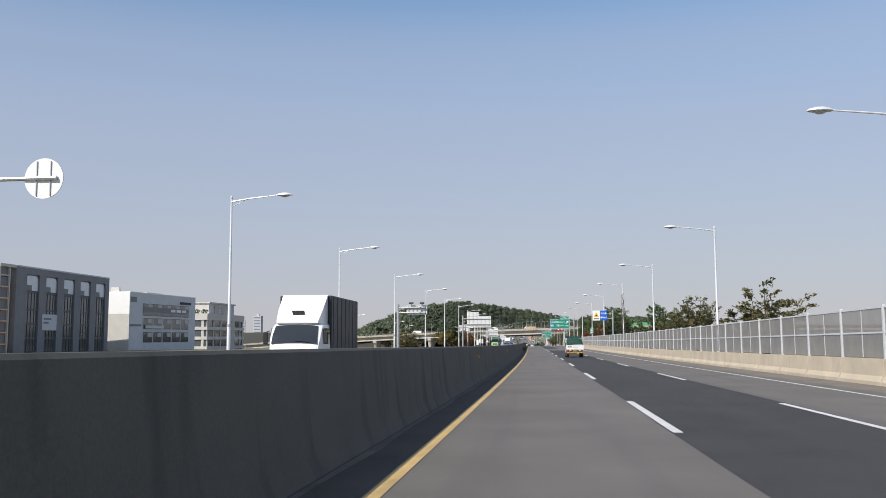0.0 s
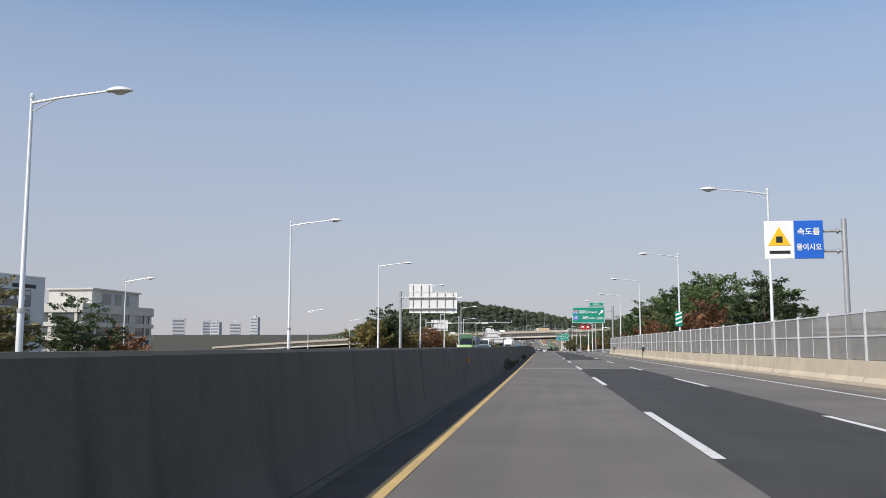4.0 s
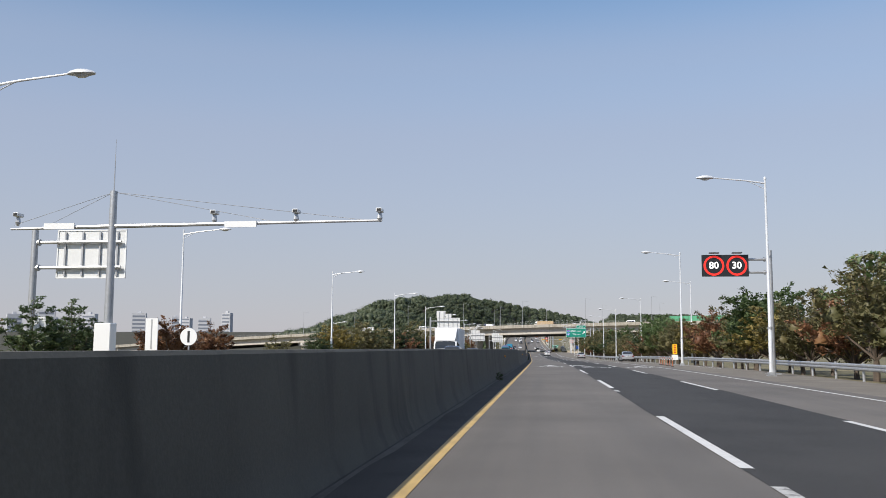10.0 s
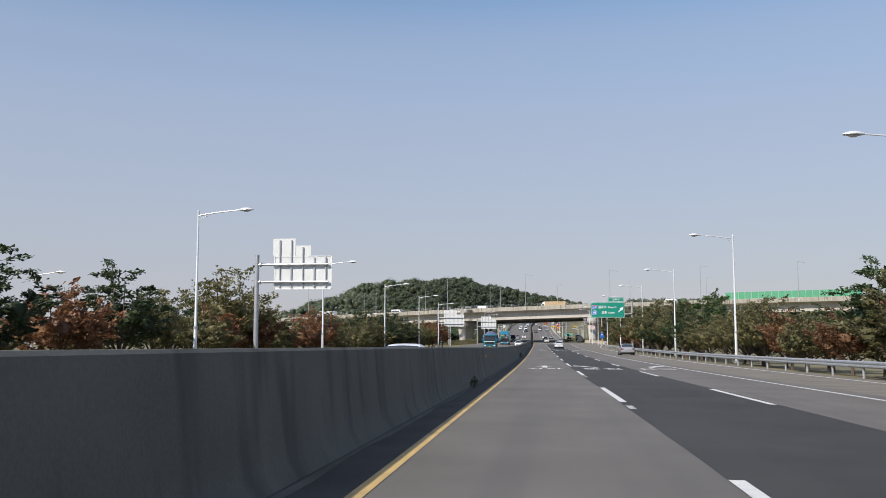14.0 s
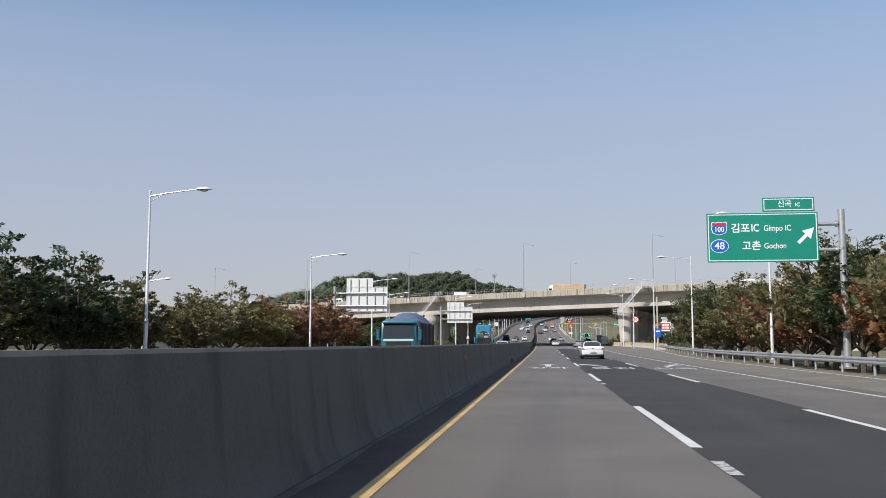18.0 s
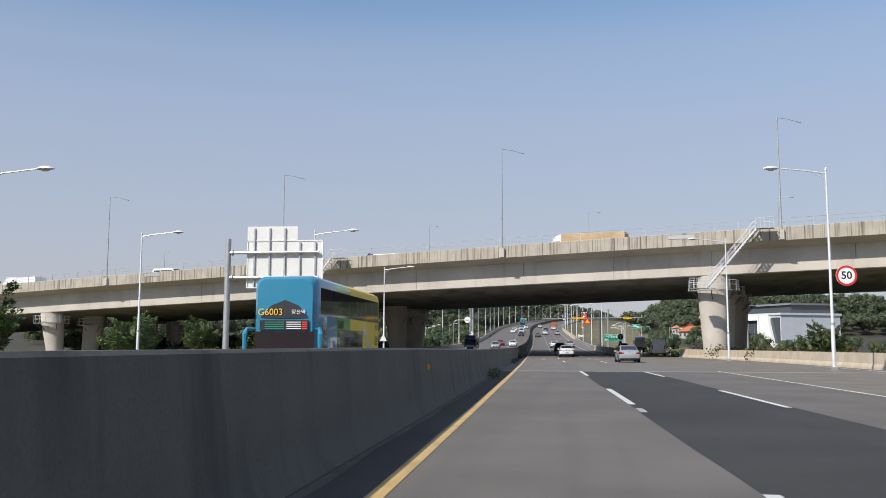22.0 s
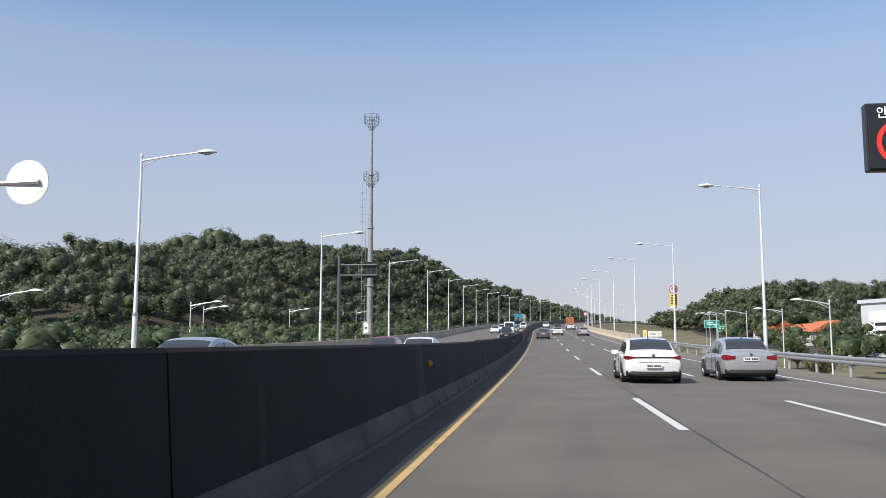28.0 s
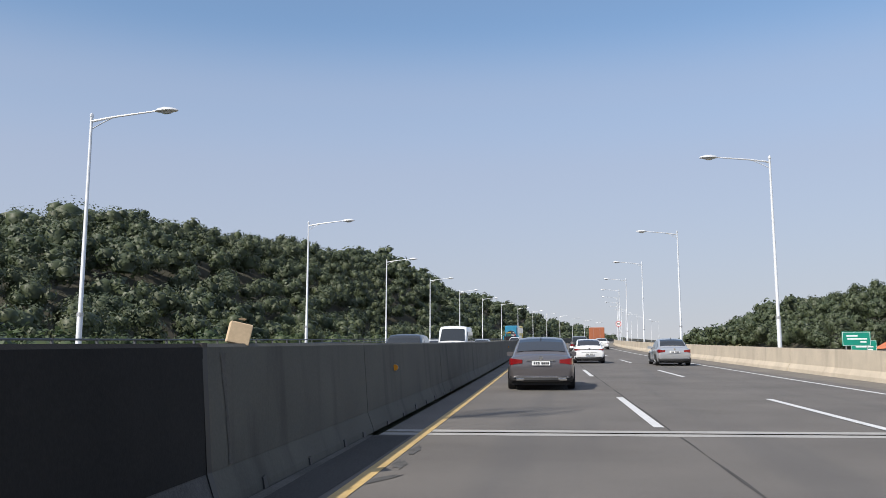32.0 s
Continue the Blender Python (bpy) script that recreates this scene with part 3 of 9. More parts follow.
barrier = thing("median_barrier", "tall grey concrete median barrier with dirty run-off streaks", "barrier", kind="structure")
cuts = [-60, 18, 94, 157.4, 187.6, 264, 340, 416, 492, 568, 625.5, 638.4, 663, 689.6, 712, 738]
for a, b in zip(cuts[:-1], cuts[1:]):
    part("barrier_length", barrier_run(CURVED, a + (0.02 if a == 625.5 else 0.006), b - 0.006, 6), BARRIER if a < 330 else BARRIER_PALE, barrier, smooth=True)
cuts = [738, 756, 784, 808, 826, 836, 846, 857.2, 863.5, 873, 883, 893, 903, 921, 940, 990, 1060, 1150, 1300, 1500, 2000]
for a, b in zip(cuts[:-1], cuts[1:]):
    part("barrier_length", extrude([(-2.86, 0.30)] + [(d, z - (0.04 if a < 784 and z > 1 else 0)) for d, z in NEAR[3:8]], a + (0.05 if a == 857.2 else 0.015), b - (0.04 if b == 857.2 else 0.015), 6), BARRIER_SOOT_SHADE if a < 857 else BARRIER, barrier, "soot-blackened upper wall" if a < 857 else "grey weathered upper wall")
    # foot before s 755 is coloured near black for the overpass's shade
    part("barrier_foot", extrude(NEAR[:2] + [(-2.855, 0.298), (-2.46, 0.298)] + NEAR[8:], a + 0.02, b - 0.02, 6), BARRIER_SOOT_SHADE if a < 755 else BARRIER_FOOT if a < 857 else BARRIER, barrier)
notch_rng = random.Random(17)
for s in (769 + 1.62 * k for k in range(66)):
    w, h = notch_rng.uniform(0.10, 0.24), notch_rng.uniform(0.05, 0.12)
    part("drain_notch", Shape().rings([[(x, 0, 0.004), (x, w, 0.004), (x - h * 0.25, w * 0.8, h), (x - h * 0.25, w * 0.25, h * 0.9)] for x in (-0.02, 0.012)]), BLACK, barrier, m=stand(s + notch_rng.uniform(-0.3, 0.3), -2.352, 0, 0, True))
edge_rng = random.Random(9)
WORN_CONC = material("pale_worn_concrete", (0.085, 0.080, 0.070), 0.9, 0, 0.2, 3, 30, 0.2, 60)
for s in (784, 826, 836, 846, 857.6, 873, 883):
    left, right = [], []
    for i in range(9):
        z = 0.31 + 0.95 * i / 8
        d = -2.455 - 0.077 * (z - 0.30) + 0.006
        mid, w = s + 0.12 - 0.10 * z, edge_rng.uniform(0.02, 0.05) + 0.10 * max(0.0, z - 0.95)
        left.append(at(mid - w, d, z))
        right.append(at(mid + w, d, z))
    part("worn_edge", Shape().add(left + right, [(i, i + 1, i + 10, i + 9) for i in range(8)]), WORN_CONC, barrier, "pale worn concrete at a joint", smooth=True)
gap = [(-2.527, 1.345), (-2.53, 1.30), (-2.447, 0.302), (-2.352, 0.03)]
part("open_joint", Shape().rings([[at(857.2 + o, d + p, z) for o, p in ((-0.045, -0.05), (0.045, -0.05), (0.05, 0.0), (-0.05, 0.0))] for d, z in gap]), BLACK, barrier, "open black joint")
wire = part("wall_wire", Shape().tube([at(805.7, -2.455, 1.0), at(806.0, -2.43, 0.985), at(806.45, -2.46, 0.975)], 0.0022, sides=5), DARK_STEEL, barrier, "loose wire between two brackets")
for s in (805.68, 806.47):
    part("wire_bracket", Shape().box(-0.02, 0.012, -0.02, 0.02, -0.05, 0.03, bevel=0.006), BLACK, barrier, m=stand(s, -2.49, 0.98, 0, True))
part("joint_strip", Shape().tube([at(843.6, -2.44, 0.42), at(843.8, -2.40, 0.28), at(844.3, -2.35, 0.12), at(844.8, -2.30, 0.02)], [0.02, 0.03, 0.03, 0.015], sides=5), BLACK, barrier, "bent black rubber strip hanging from a joint")
refl = Shape().disc((0.012, 0, 0), 0.056, 0.018, 0, None, 20, "y")
refl.disc((0.012, 0.018, 0), 0.062, 0.012, 1, None, 20, "y")
refl.box(-0.03, 0.05, 0.012, 0.03, -0.02, 0.02, 1)
refl.box(-0.04, -0.02, -0.02, 0.06, -0.05, 0.05, 1)
refl_m = refl.mesh("barrier_reflector", [ORANGE, STEEL])
for s in (0, 32, 63.6, 95.4, 132, 167.2, 216.7, 263.4, 312.6, 359.8, 411.1, 459.1, 508.4, 557.7, 609, 662, 715, 768.5, 821.3, 866, 915, 965):
    ob = part("barrier_reflector", refl_m, ORANGE, None, m=stand(s, -2.49, 0.895 if s < 640 or s > 700 else 0.875))
    tagged(ob, "round orange reflector fixed to the median barrier", "reflector", "reflectors along the barrier")

# right side: noise wall, guard rail, concrete parapets
WALL_D = 10.9
wall = thing("noise_wall", "beige concrete base wall carrying grey mesh noise panels between steel posts", "noise barrier", kind="structure")
MESH_PANEL = material("grey_mesh_panel", (0.33, 0.325, 0.31), 0.7, 0.2, 0.08, 2, 60, alpha=0.62)
post_m = Shape().box(-0.05, 0.05, -0.05, 0.05, 0.8, 2.62).mesh("wall_post", [POLE])
half_m = Shape().box(-0.02, 0.02, -0.02, 0.02, 0.9, 2.5).mesh("wall_mullion", [POLE])
pan_m = Shape().box(-0.012, 0.012, 0.03, 1.93, 0.9, 1.68).mesh("mesh_panel", [MESH_PANEL])
pan2_m = Shape().box(-0.012, 0.012, 0.03, 1.93, 1.74, 2.5).mesh("mesh_panel", [MESH_PANEL])
rail_m = Shape().box(-0.03, 0.03, 0.0, 3.92, 1.68, 1.74).box(-0.03, 0.03, 0.0, 3.92, 2.5, 2.56).mesh("wall_rail", [POLE])
base_m = Shape().rings([[(-0.22, y, 0), (-0.22, y, 0.12), (-0.12, y, 0.3), (-0.09, y, 0.86), (0.12, y, 0.86), (0.12, y, 0)] for y in (0.01, 3.9)]).mesh("wall_base", [BEIGE_CONC])
for i in range(71):
    s = -32 + i * 4.0
    m = stand(s, WALL_D, 0, 0, True)
    part("wall_base", base_m, BEIGE_CONC, wall, m=m)
    part("wall_post", post_m, POLE, wall, m=m)
    part("wall_rail", rail_m, POLE, wall, m=m)
    for k in (0, 1):
        mm = m @ pose(0, 1.97 * k, 0)
        part("mesh_panel", pan_m, MESH_PANEL, wall, m=mm)
        part("mesh_panel", pan2_m, MESH_PANEL, wall, m=mm)
    part("wall_mullion", half_m, POLE, wall, m=m @ pose(0, 1.97, 0))

rail_shape = [(0.0, 0.45), (-0.06, 0.50), (-0.06, 0.55), (-0.01, 0.60), (-0.06, 0.65), (-0.06, 0.70), (0.0, 0.75), (0.012, 0.75), (-0.045, 0.70), (-0.045, 0.65), (0.004, 0.60), (-0.045, 0.55), (-0.045, 0.50), (0.012, 0.45)]


def guard_rail(s0, s1, offset, label, name="guard_rail", step=4.0):
    g = thing(name, label, "guard rail", "guard rails along the shoulder", "structure")
    post = Shape().tube([(0.08, 0, -0.2), (0.08, 0, 0.80)], 0.06).box(0.0, 0.07, -0.05, 0.05, 0.48, 0.72).mesh("rail_post", [STEEL])
    n = int((s1 - s0) / step)
    for i in range(n):
        a, b = s0 + i * step, s0 + (i + 1) * step
        sh = Shape()
        sh.rings([[at(q, offset(q) + d, z) for d, z in rail_shape] for q in (a, b)])
        part("rail_beam", sh, STEEL, g)
        part("rail_post", post, STEEL, g, m=stand(a, offset(a)))
    return g


guard_rail(251, 640, lambda s: edge_right(s) + 0.35, "galvanised two-wave guard rail on steel posts along the shoulder")
guard_rail(756, 853, lambda s: edge_right(s) + 0.25, "galvanised guard rail along the embankment")
PARA = [(-0.24, 0.0), (-0.22, 0.14), (-0.10, 0.34), (-0.07, 1.0), (0.13, 1.0), (0.16, 0.0)]


def parapet(name, cuts, offset, label):
    p = thing(name, label, "parapet", kind="structure")
    for a, b in zip(cuts[:-1], cuts[1:]):
        n = max(1, int((b - a) / 5))
        sh = Shape().rings([[at(a + 0.04 + (b - a - 0.08) * i / n, offset(a + (b - a) * i / n) + d, z) for d, z in PARA] for i in range(n + 1)])
        part("parapet_length", sh, BEIGE_CONC, p)


parapet("parapet_exit", [616, 628, 640, 652, 664, 676, 690, 702], lambda s: edge_right(s) + 0.5, "pale beige concrete parapet before the overpass")
parapet("parapet_right", [853, 863.5, 875, 890, 905, 925, 945, 965, 990, 1020, 1060, 1120, 1200, 1400], lambda s: edge_right(s) + 0.3, "pale beige concrete parapet of the raised road")
parapet("parapet_left", [712, 740, 780, 820, 863, 900, 950, 1000, 1100, 1300], lambda s: edge_left(s) - 0.4, "concrete parapet on the far side of the opposite carriageway")

# ---------------------------------------------------------------- street lamps


def lamp_head(arm_len, rise):
    """A lens-shaped head at the end of the arm, which reaches towards +x."""
    sh = Shape()
    rings = []
    for t, wy, zt, zb in ((0.0, 0.05, 0.05, 0.03), (0.10, 0.13, 0.10, 0.05), (0.35, 0.20, 0.15, 0.06), (0.6, 0.20, 0.14, 0.06), (0.82, 0.13, 0.08, 0.03), (0.9, 0.05, 0.03, 0.01)):
        x = arm_len + t
        rings.append([(x, wy * math.cos(q), rise + (zt if math.sin(q) > 0 else zb) * math.sin(q)) for q in (2 * math.pi * j / 12 for j in range(12))])
    sh.rings(rings)
    lens = Shape().rings([[(arm_len + 0.18 + 0.5 * u, 0.15 * v * (1 if 0 < u < 1 else 0.5), rise - 0.055 - (0.06 if 0 < u < 1 and abs(v) < 1 else 0.0)) for v in (-1, -0.5, 0.5, 1)] for u in (0, 0.3, 0.7, 1)], closed=False, caps=False)
    return sh, lens


def lamp_post(name, label, height=9.8, arm=2.6, base_r=0.11, group="street lamps along the road"):
    t = thing(name, label, "street lamp", group)
    pole = Shape().tube([(0, 0, 0.0), (0, 0, 2.4), (0, 0, 2.45), (0, 0, height)], [base_r, base_r, base_r * 0.8, base_r * 0.5], sides=10)
    part("pole", pole, POLE, t, smooth=True)
    collar = Shape().tube([(0, 0, 2.38), (0, 0, 2.52)], base_r * 1.15, sides=10)
    part("collar", collar, STEEL, t)
    part("base_plate", Shape().box(-0.22, 0.22, -0.22, 0.22, 0.0, 0.04).box(-0.16, 0.16, -0.16, 0.16, 0.04, 0.22, bevel=0.02), STEEL, t)
    part("cap", Shape().tube([(0, 0, height), (0, 0, height + 0.1), (0, 0, height + 0.16)], [0.075, 0.075, 0.03], sides=8), POLE, t)
    a = part("arm", Shape().tube([(0, 0, height - 0.18), (arm * 0.4, 0, height - 0.02), (arm, 0, height + 0.14)], [0.05, 0.04, 0.032]), POLE, t)
    part("brace", Shape().tube([(0, 0, height - 0.5), (0.45, 0, height - 0.26), (1.0, 0, height + 0.0)], 0.02, sides=5), POLE, a)
    head, lens = lamp_head(arm, height + 0.14)
    h = part("lamp_head", head, POLE, t, smooth=True)
    part("lens", lens, LENS, h, "clear lamp lens")
    return t


LAMP_LABEL = "white steel street lamp with a curved single arm"
low_lamp = lamp_post("street_lamp", LAMP_LABEL, 9.5)
low_lamp.matrix_basis = stand(15.5, -17.0)
tall_lamp = lamp_post("street_lamp", LAMP_LABEL, 10.15)
tall_lamp.matrix_basis = stand(881.3, -17.2)
high_lamp = lamp_post("street_lamp", LAMP_LABEL, 10.6)
high_lamp.matrix_basis = stand(895.4, 11.8, 0, 180)
LEFT_LAMPS = [(45, -17.1), (71.7, -17.05), (101.6, -17.05), (130.9, -16.9), (160.8, -16.9), (191.3, -16.7), (224, -17), (255.2, -17.2), (288.4, -17.4), (323, -25.8), (355.8, -22.8), (389.5, -21.4), (422.9, -20.9), (457, -21.6), (491.8, -21.5), (525.5, -21.3), (561, -21.9), (594.6, -22.7), (629, -26.5), (656.9, -31.8), (657, -17.65), (689, -17.7), (757, -18.4), (787.1, -18.0), (819, -17.9), (850.4, -17.8)]
RIGHT_LAMPS = [(0, 12.3), (30.3, 13.0), (61.5, 12.35), (91.8, 12.0), (122.0, 11.95), (151.5, 11.7), (184.5, 12.0), (215.0, 11.85), (247.5, 12.3), (280, 11.6), (310.2, 11.2), (345.0, 12.2), (377, 18.6), (409.6, 16.3), (443.6, 15.5), (477.6, 15.9), (509, 15.8), (542.5, 15.5), (574.2, 15.45), (607.4, 15.6), (642, 16.25), (675.5, 17.6), (771, 12.7), (802.7, 12.55), (834.4, 12.2), (865.5, 11.95)]
for k in range(13):
    LEFT_LAMPS.append((912.8 + 31.5 * k, -17.2))
    RIGHT_LAMPS.append((926.9 + 31.5 * k, 11.8))
for lamps, turn in ((LEFT_LAMPS, 0), (RIGHT_LAMPS, 180)):
    for s, d in lamps:
        lamp = copy_thing(high_lamp if turn and (s > 860 or 630 < s < 700) else tall_lamp if turn and s > 270 or s > 860 or 650 < s < 700 else low_lamp, stand(s, d, 0, turn))
        if turn and 630 < s < 700:
            lamp.scale = (1, 1, 1.08)
        elif turn and 830 < s < 840:
            lamp.scale = (1, 1, 0.96)

# ---------------------------------------------------------------- overpass
# local frame: x along the bridge to the right, y across it away from the viewer, z up from the road at its foot
B_S, B_TURN = 693.68, -17.02
BR = stand(B_S, 0, 0, B_TURN)
# deck past y 36 is unseen, added so its shadow reaches far enough
WIDE = 48.0
RISE = 0.0263
TOP = 13.456
CROSS = -0.022


def bz(x, y=0.0):
    """Height of the parapet top along the bridge, with a gentle crown and a fall across the deck."""
    return TOP + RISE * x - 0.00007 * x * x + CROSS * y


bridge = thing("overpass", "long beige concrete highway overpass with stained parapets crossing the road", "bridge", kind="structure", m=BR)


def span(profile, x0=-260, x1=260, step=10):
    n = int((x1 - x0) / step)
    return Shape().rings([[(x, y, bz(x, y) + z) for y, z in profile] for x in (x0 + step * i for i in range(n + 1))])


def ring_part(name, profile, mat, label="", x0=-260, x1=260):
    return part(name, span(profile, x0, x1), mat, bridge, label)


ring_part("deck", [(0.02, -1.06), (0.02, -1.40), (0.10, -1.50), (2.26, -1.95), (WIDE - 2.6, -1.95), (WIDE - 0.10, -1.50), (WIDE - 0.02, -1.06), (WIDE - 0.4, -1.02), (0.4, -1.02)], BRIDGE_CONC, "cast deck slab with an overhang")
ring_part("girder", [(2.24, -1.93), (2.33, -4.56), (2.42, -4.64), (15.2, -4.64), (15.3, -4.5), (15.4, -1.96)], BRIDGE_CONC, "deep box girder")
ring_part("girder", [(20.0, -1.96), (20.2, -4.5), (20.3, -4.64), (36.1, -4.64), (36.2, -4.5), (36.3, -1.96)], BRIDGE_CONC)
# unseen third girder, added to carry the widened slab
ring_part("girder", [(38.4, -1.96), (38.6, -3.3), (38.7, -3.4), (44.9, -3.4), (45.1, -3.3), (45.4, -1.94)], BRIDGE_CONC)
# undersides laid in the darker tone to stand for shade
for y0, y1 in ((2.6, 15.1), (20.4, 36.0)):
    ring_part("soffit", [(y0, -4.68), (y0, -4.644), (y1, -4.644), (y1, -4.68)], SOFFIT, "underside coloured darker for its shade")
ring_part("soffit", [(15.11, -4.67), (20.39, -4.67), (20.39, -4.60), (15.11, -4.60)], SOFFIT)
for y0, y1 in ((0.0, 0.30), (WIDE - 0.3, WIDE)):
    for i in range(52):
        x0 = -260 + 10 * i
        part("parapet_length", Shape().rings([[(x, y0, bz(x, y0) - 1.40), (x, y0, bz(x, y0) - 0.06), (x, y0 + 0.05, bz(x, y0)), (x, y1 - 0.05, bz(x, y0)), (x, y1, bz(x, y0) - 0.06), (x, y1, bz(x, y0) - 1.40)] for x in (x0 + 0.012, x0 + 9.988)]), PARAPET, bridge)
ring_part("drip_edge", [(-0.035, -1.47), (-0.035, -1.405), (0.05, -1.402), (0.05, -1.47)], PARAPET, "thin pale edge under the parapet")
fence_post = Shape().box(-0.025, 0.025, -0.025, 0.025, 0, 0.92).mesh("fence_post", [STEEL])
for i in range(155):
    x = -195 + 2.5 * i
    part("fence_post", fence_post, STEEL, bridge, m=pose(x, 0.15, bz(x)))
for z in (0.45, 0.90):
    sh = Shape()
    for i in range(39):
        x = -195 + 10 * i
        sh.tube([(x, 0.15, bz(x) + z), (x + 10, 0.15, bz(x + 10) + z)], 0.02, sides=5)
    part("fence_rail", sh, STEEL, bridge)


joint_rng = random.Random(12)
for i in range(26):
    x = -150 + 12.2 * i + joint_rng.uniform(-1.5, 1.5)
    w = joint_rng.choice((0.02, 0.03, 0.05))
    lo = -4.50 if i % 3 else -3.5
    part("form_joint", Shape().add([(x - w, 2.232, bz(x) - 2.05), (x + w, 2.232, bz(x) - 2.05), (x + w, 2.232 - (lo + 2.05) * 0.034, bz(x) + lo), (x - w, 2.232 - (lo + 2.05) * 0.034, bz(x) + lo)], [(0, 1, 2, 3)]), SOFFIT, bridge)
for x in (-58.0, 16.4):
    part("parapet_plate", Shape().box(x - 1.4, x + 1.4, -0.05, -0.004, bz(x) - 0.62, bz(x) - 0.22), STEEL, bridge, "grey metal plate on the parapet")


def column(x, y, lean, top=-4.62):
    """A round pier that tapers and leans towards its partner at the foot, with a collar and an inspection walk under the girder."""
    zt = bz(x, y) + top
    rings = []
    for z, r, k in ((-1.6, 1.22, 1.0), (zt - 1.55, 1.78, 0.16), (zt - 1.5, 1.84, 0.15), (zt - 1.46, 1.84, 0.15), (zt - 0.05, 1.84, 0.0), (zt, 1.80, 0.0)):
        rings.append([(x + r * math.cos(q), y + lean * k + r * 0.85 * math.sin(q), z) for q in (2 * math.pi * j / 24 for j in range(24))])
    p = part("pier", Shape().rings(rings), BRIDGE_CONC, bridge, smooth=True)
    sh = Shape()
    for z in (zt - 1.0, zt - 0.5):
        sh.tube([(x + 2.75 * math.cos(q), y + 2.45 * math.sin(q), z) for q in (2 * math.pi * j / 16 for j in range(17))], 0.03, sides=5)
    for j in range(16):
        q = 2 * math.pi * j / 16
        sh.tube([(x + 2.75 * math.cos(q), y + 2.45 * math.sin(q), z) for z in (zt - 1.6, zt - 0.5)], 0.025, sides=5)
    part("inspection_rail", sh, POLE, p)
    part("inspection_deck", Shape().rings([[(x + r * math.cos(q), y + r * 0.9 * math.sin(q), z) for q in (2 * math.pi * j / 20 for j in range(20))] for z, r in ((zt - 1.68, 1.9), (zt - 1.68, 2.8), (zt - 1.6, 2.8), (zt - 1.6, 1.9))], caps=False), STEEL, p)
    sh = Shape()
    for j in range(6):
        q = 2 * math.pi * (j + 0.5) / 6
        sh.tube([(x + 2.7 * math.cos(q), y + 2.4 * math.sin(q), zt - 1.68), (x + 1.72 * math.cos(q), y + lean * 0.2 + 1.45 * math.sin(q), zt - 2.7)], 0.05, sides=5)
    part("bracket", sh, DARK_STEEL, p)
    return p


for x in (-131.0, -81.0, -31.2, 19.3, 69, 119):
    for y, lean in ((3.7, 1.1), (12.6, -1.1), (25.2, 1.0), (32.8, -1.0)):
        column(x, y, lean)
    # added bracket under the unseen girder
    part("crossbeam", Shape().rings([[(x - 1.1, y, z) for y, z in prof] for prof in [[(31.5, bz(x, 34) - 4.4), (36.2, bz(x, 36) - 4.4), (45.0, bz(x, 45) - 3.6), (45.0, bz(x, 45) - 2.0), (31.5, bz(x, 34) - 2.0)]]] + [[(x + 1.1, y, z) for y, z in [(31.5, bz(x, 34) - 4.4), (36.2, bz(x, 36) - 4.4), (45.0, bz(x, 45) - 3.6), (45.0, bz(x, 45) - 2.0), (31.5, bz(x, 34) - 2.0)]]]), BRIDGE_CONC, bridge)


def stairs(x0, lower, upper, y, way):
    """A steel stair that climbs along the face from the pier's platform to the deck."""
    n = 20
    st = part("inspection_stair", Shape().box(-0.01, 0.01, -0.01, 0.01, -0.01, 0.01), POLE, bridge, "white steel inspection stair", m=pose(x0, y, 0))
    run = 5.3 * way
    tread = Shape().box(-0.14, 0.14, -0.4, 0.4, -0.02, 0.02).mesh("tread", [STEEL])
    for i in range(n):
        part("tread", tread, STEEL, st, m=pose(run * i / n, 0, lower + (upper - lower) * i / n))
    for yy in (-0.42, 0.42):
        part("stringer", Shape().rings([[(a, yy - 0.03, z - 0.12), (a, yy + 0.03, z - 0.12), (a, yy + 0.03, z + 0.12), (a, yy - 0.03, z + 0.12)] for a, z in ((0, lower), (run, upper))]), POLE, st)
        sh = Shape()
        for up in (0.55, 1.05):
            sh.tube([(0, yy, lower + up), (run, yy, upper + up)], 0.03, sides=5)
        for i in range(8):
            a = i / 7
            sh.tube([(run * a, yy, lower + (upper - lower) * a), (run * a, yy, lower + (upper - lower) * a + 1.05)], 0.025, sides=5)
        part("handrail", sh, POLE, st)
    for xx, zz in ((-0.8 * way, lower), (run + 0.85 * way, upper)):
        pl = part("landing", Shape().box(xx - 0.9, xx + 0.9, -0.6, 0.6, zz - 0.06, zz), STEEL, st)
        sh = Shape()
        for up in (0.55, 1.05):
            sh.tube([(xx - 0.9, -0.58, zz + up), (xx + 0.9, -0.58, zz + up)], 0.03, sides=5)
        for i in range(5):
            sh.tube([(xx - 0.9 + 0.45 * i, -0.58, zz), (xx - 0.9 + 0.45 * i, -0.58, zz + 1.05)], 0.025, sides=5)
        part("landing_rail", sh, POLE, st)


stairs(-32.9, bz(-32) - 6.25, bz(-27) - 0.12, -0.9, 1)
stairs(19.1, bz(19) - 6.25, bz(24) - 0.12, -0.9, 1)


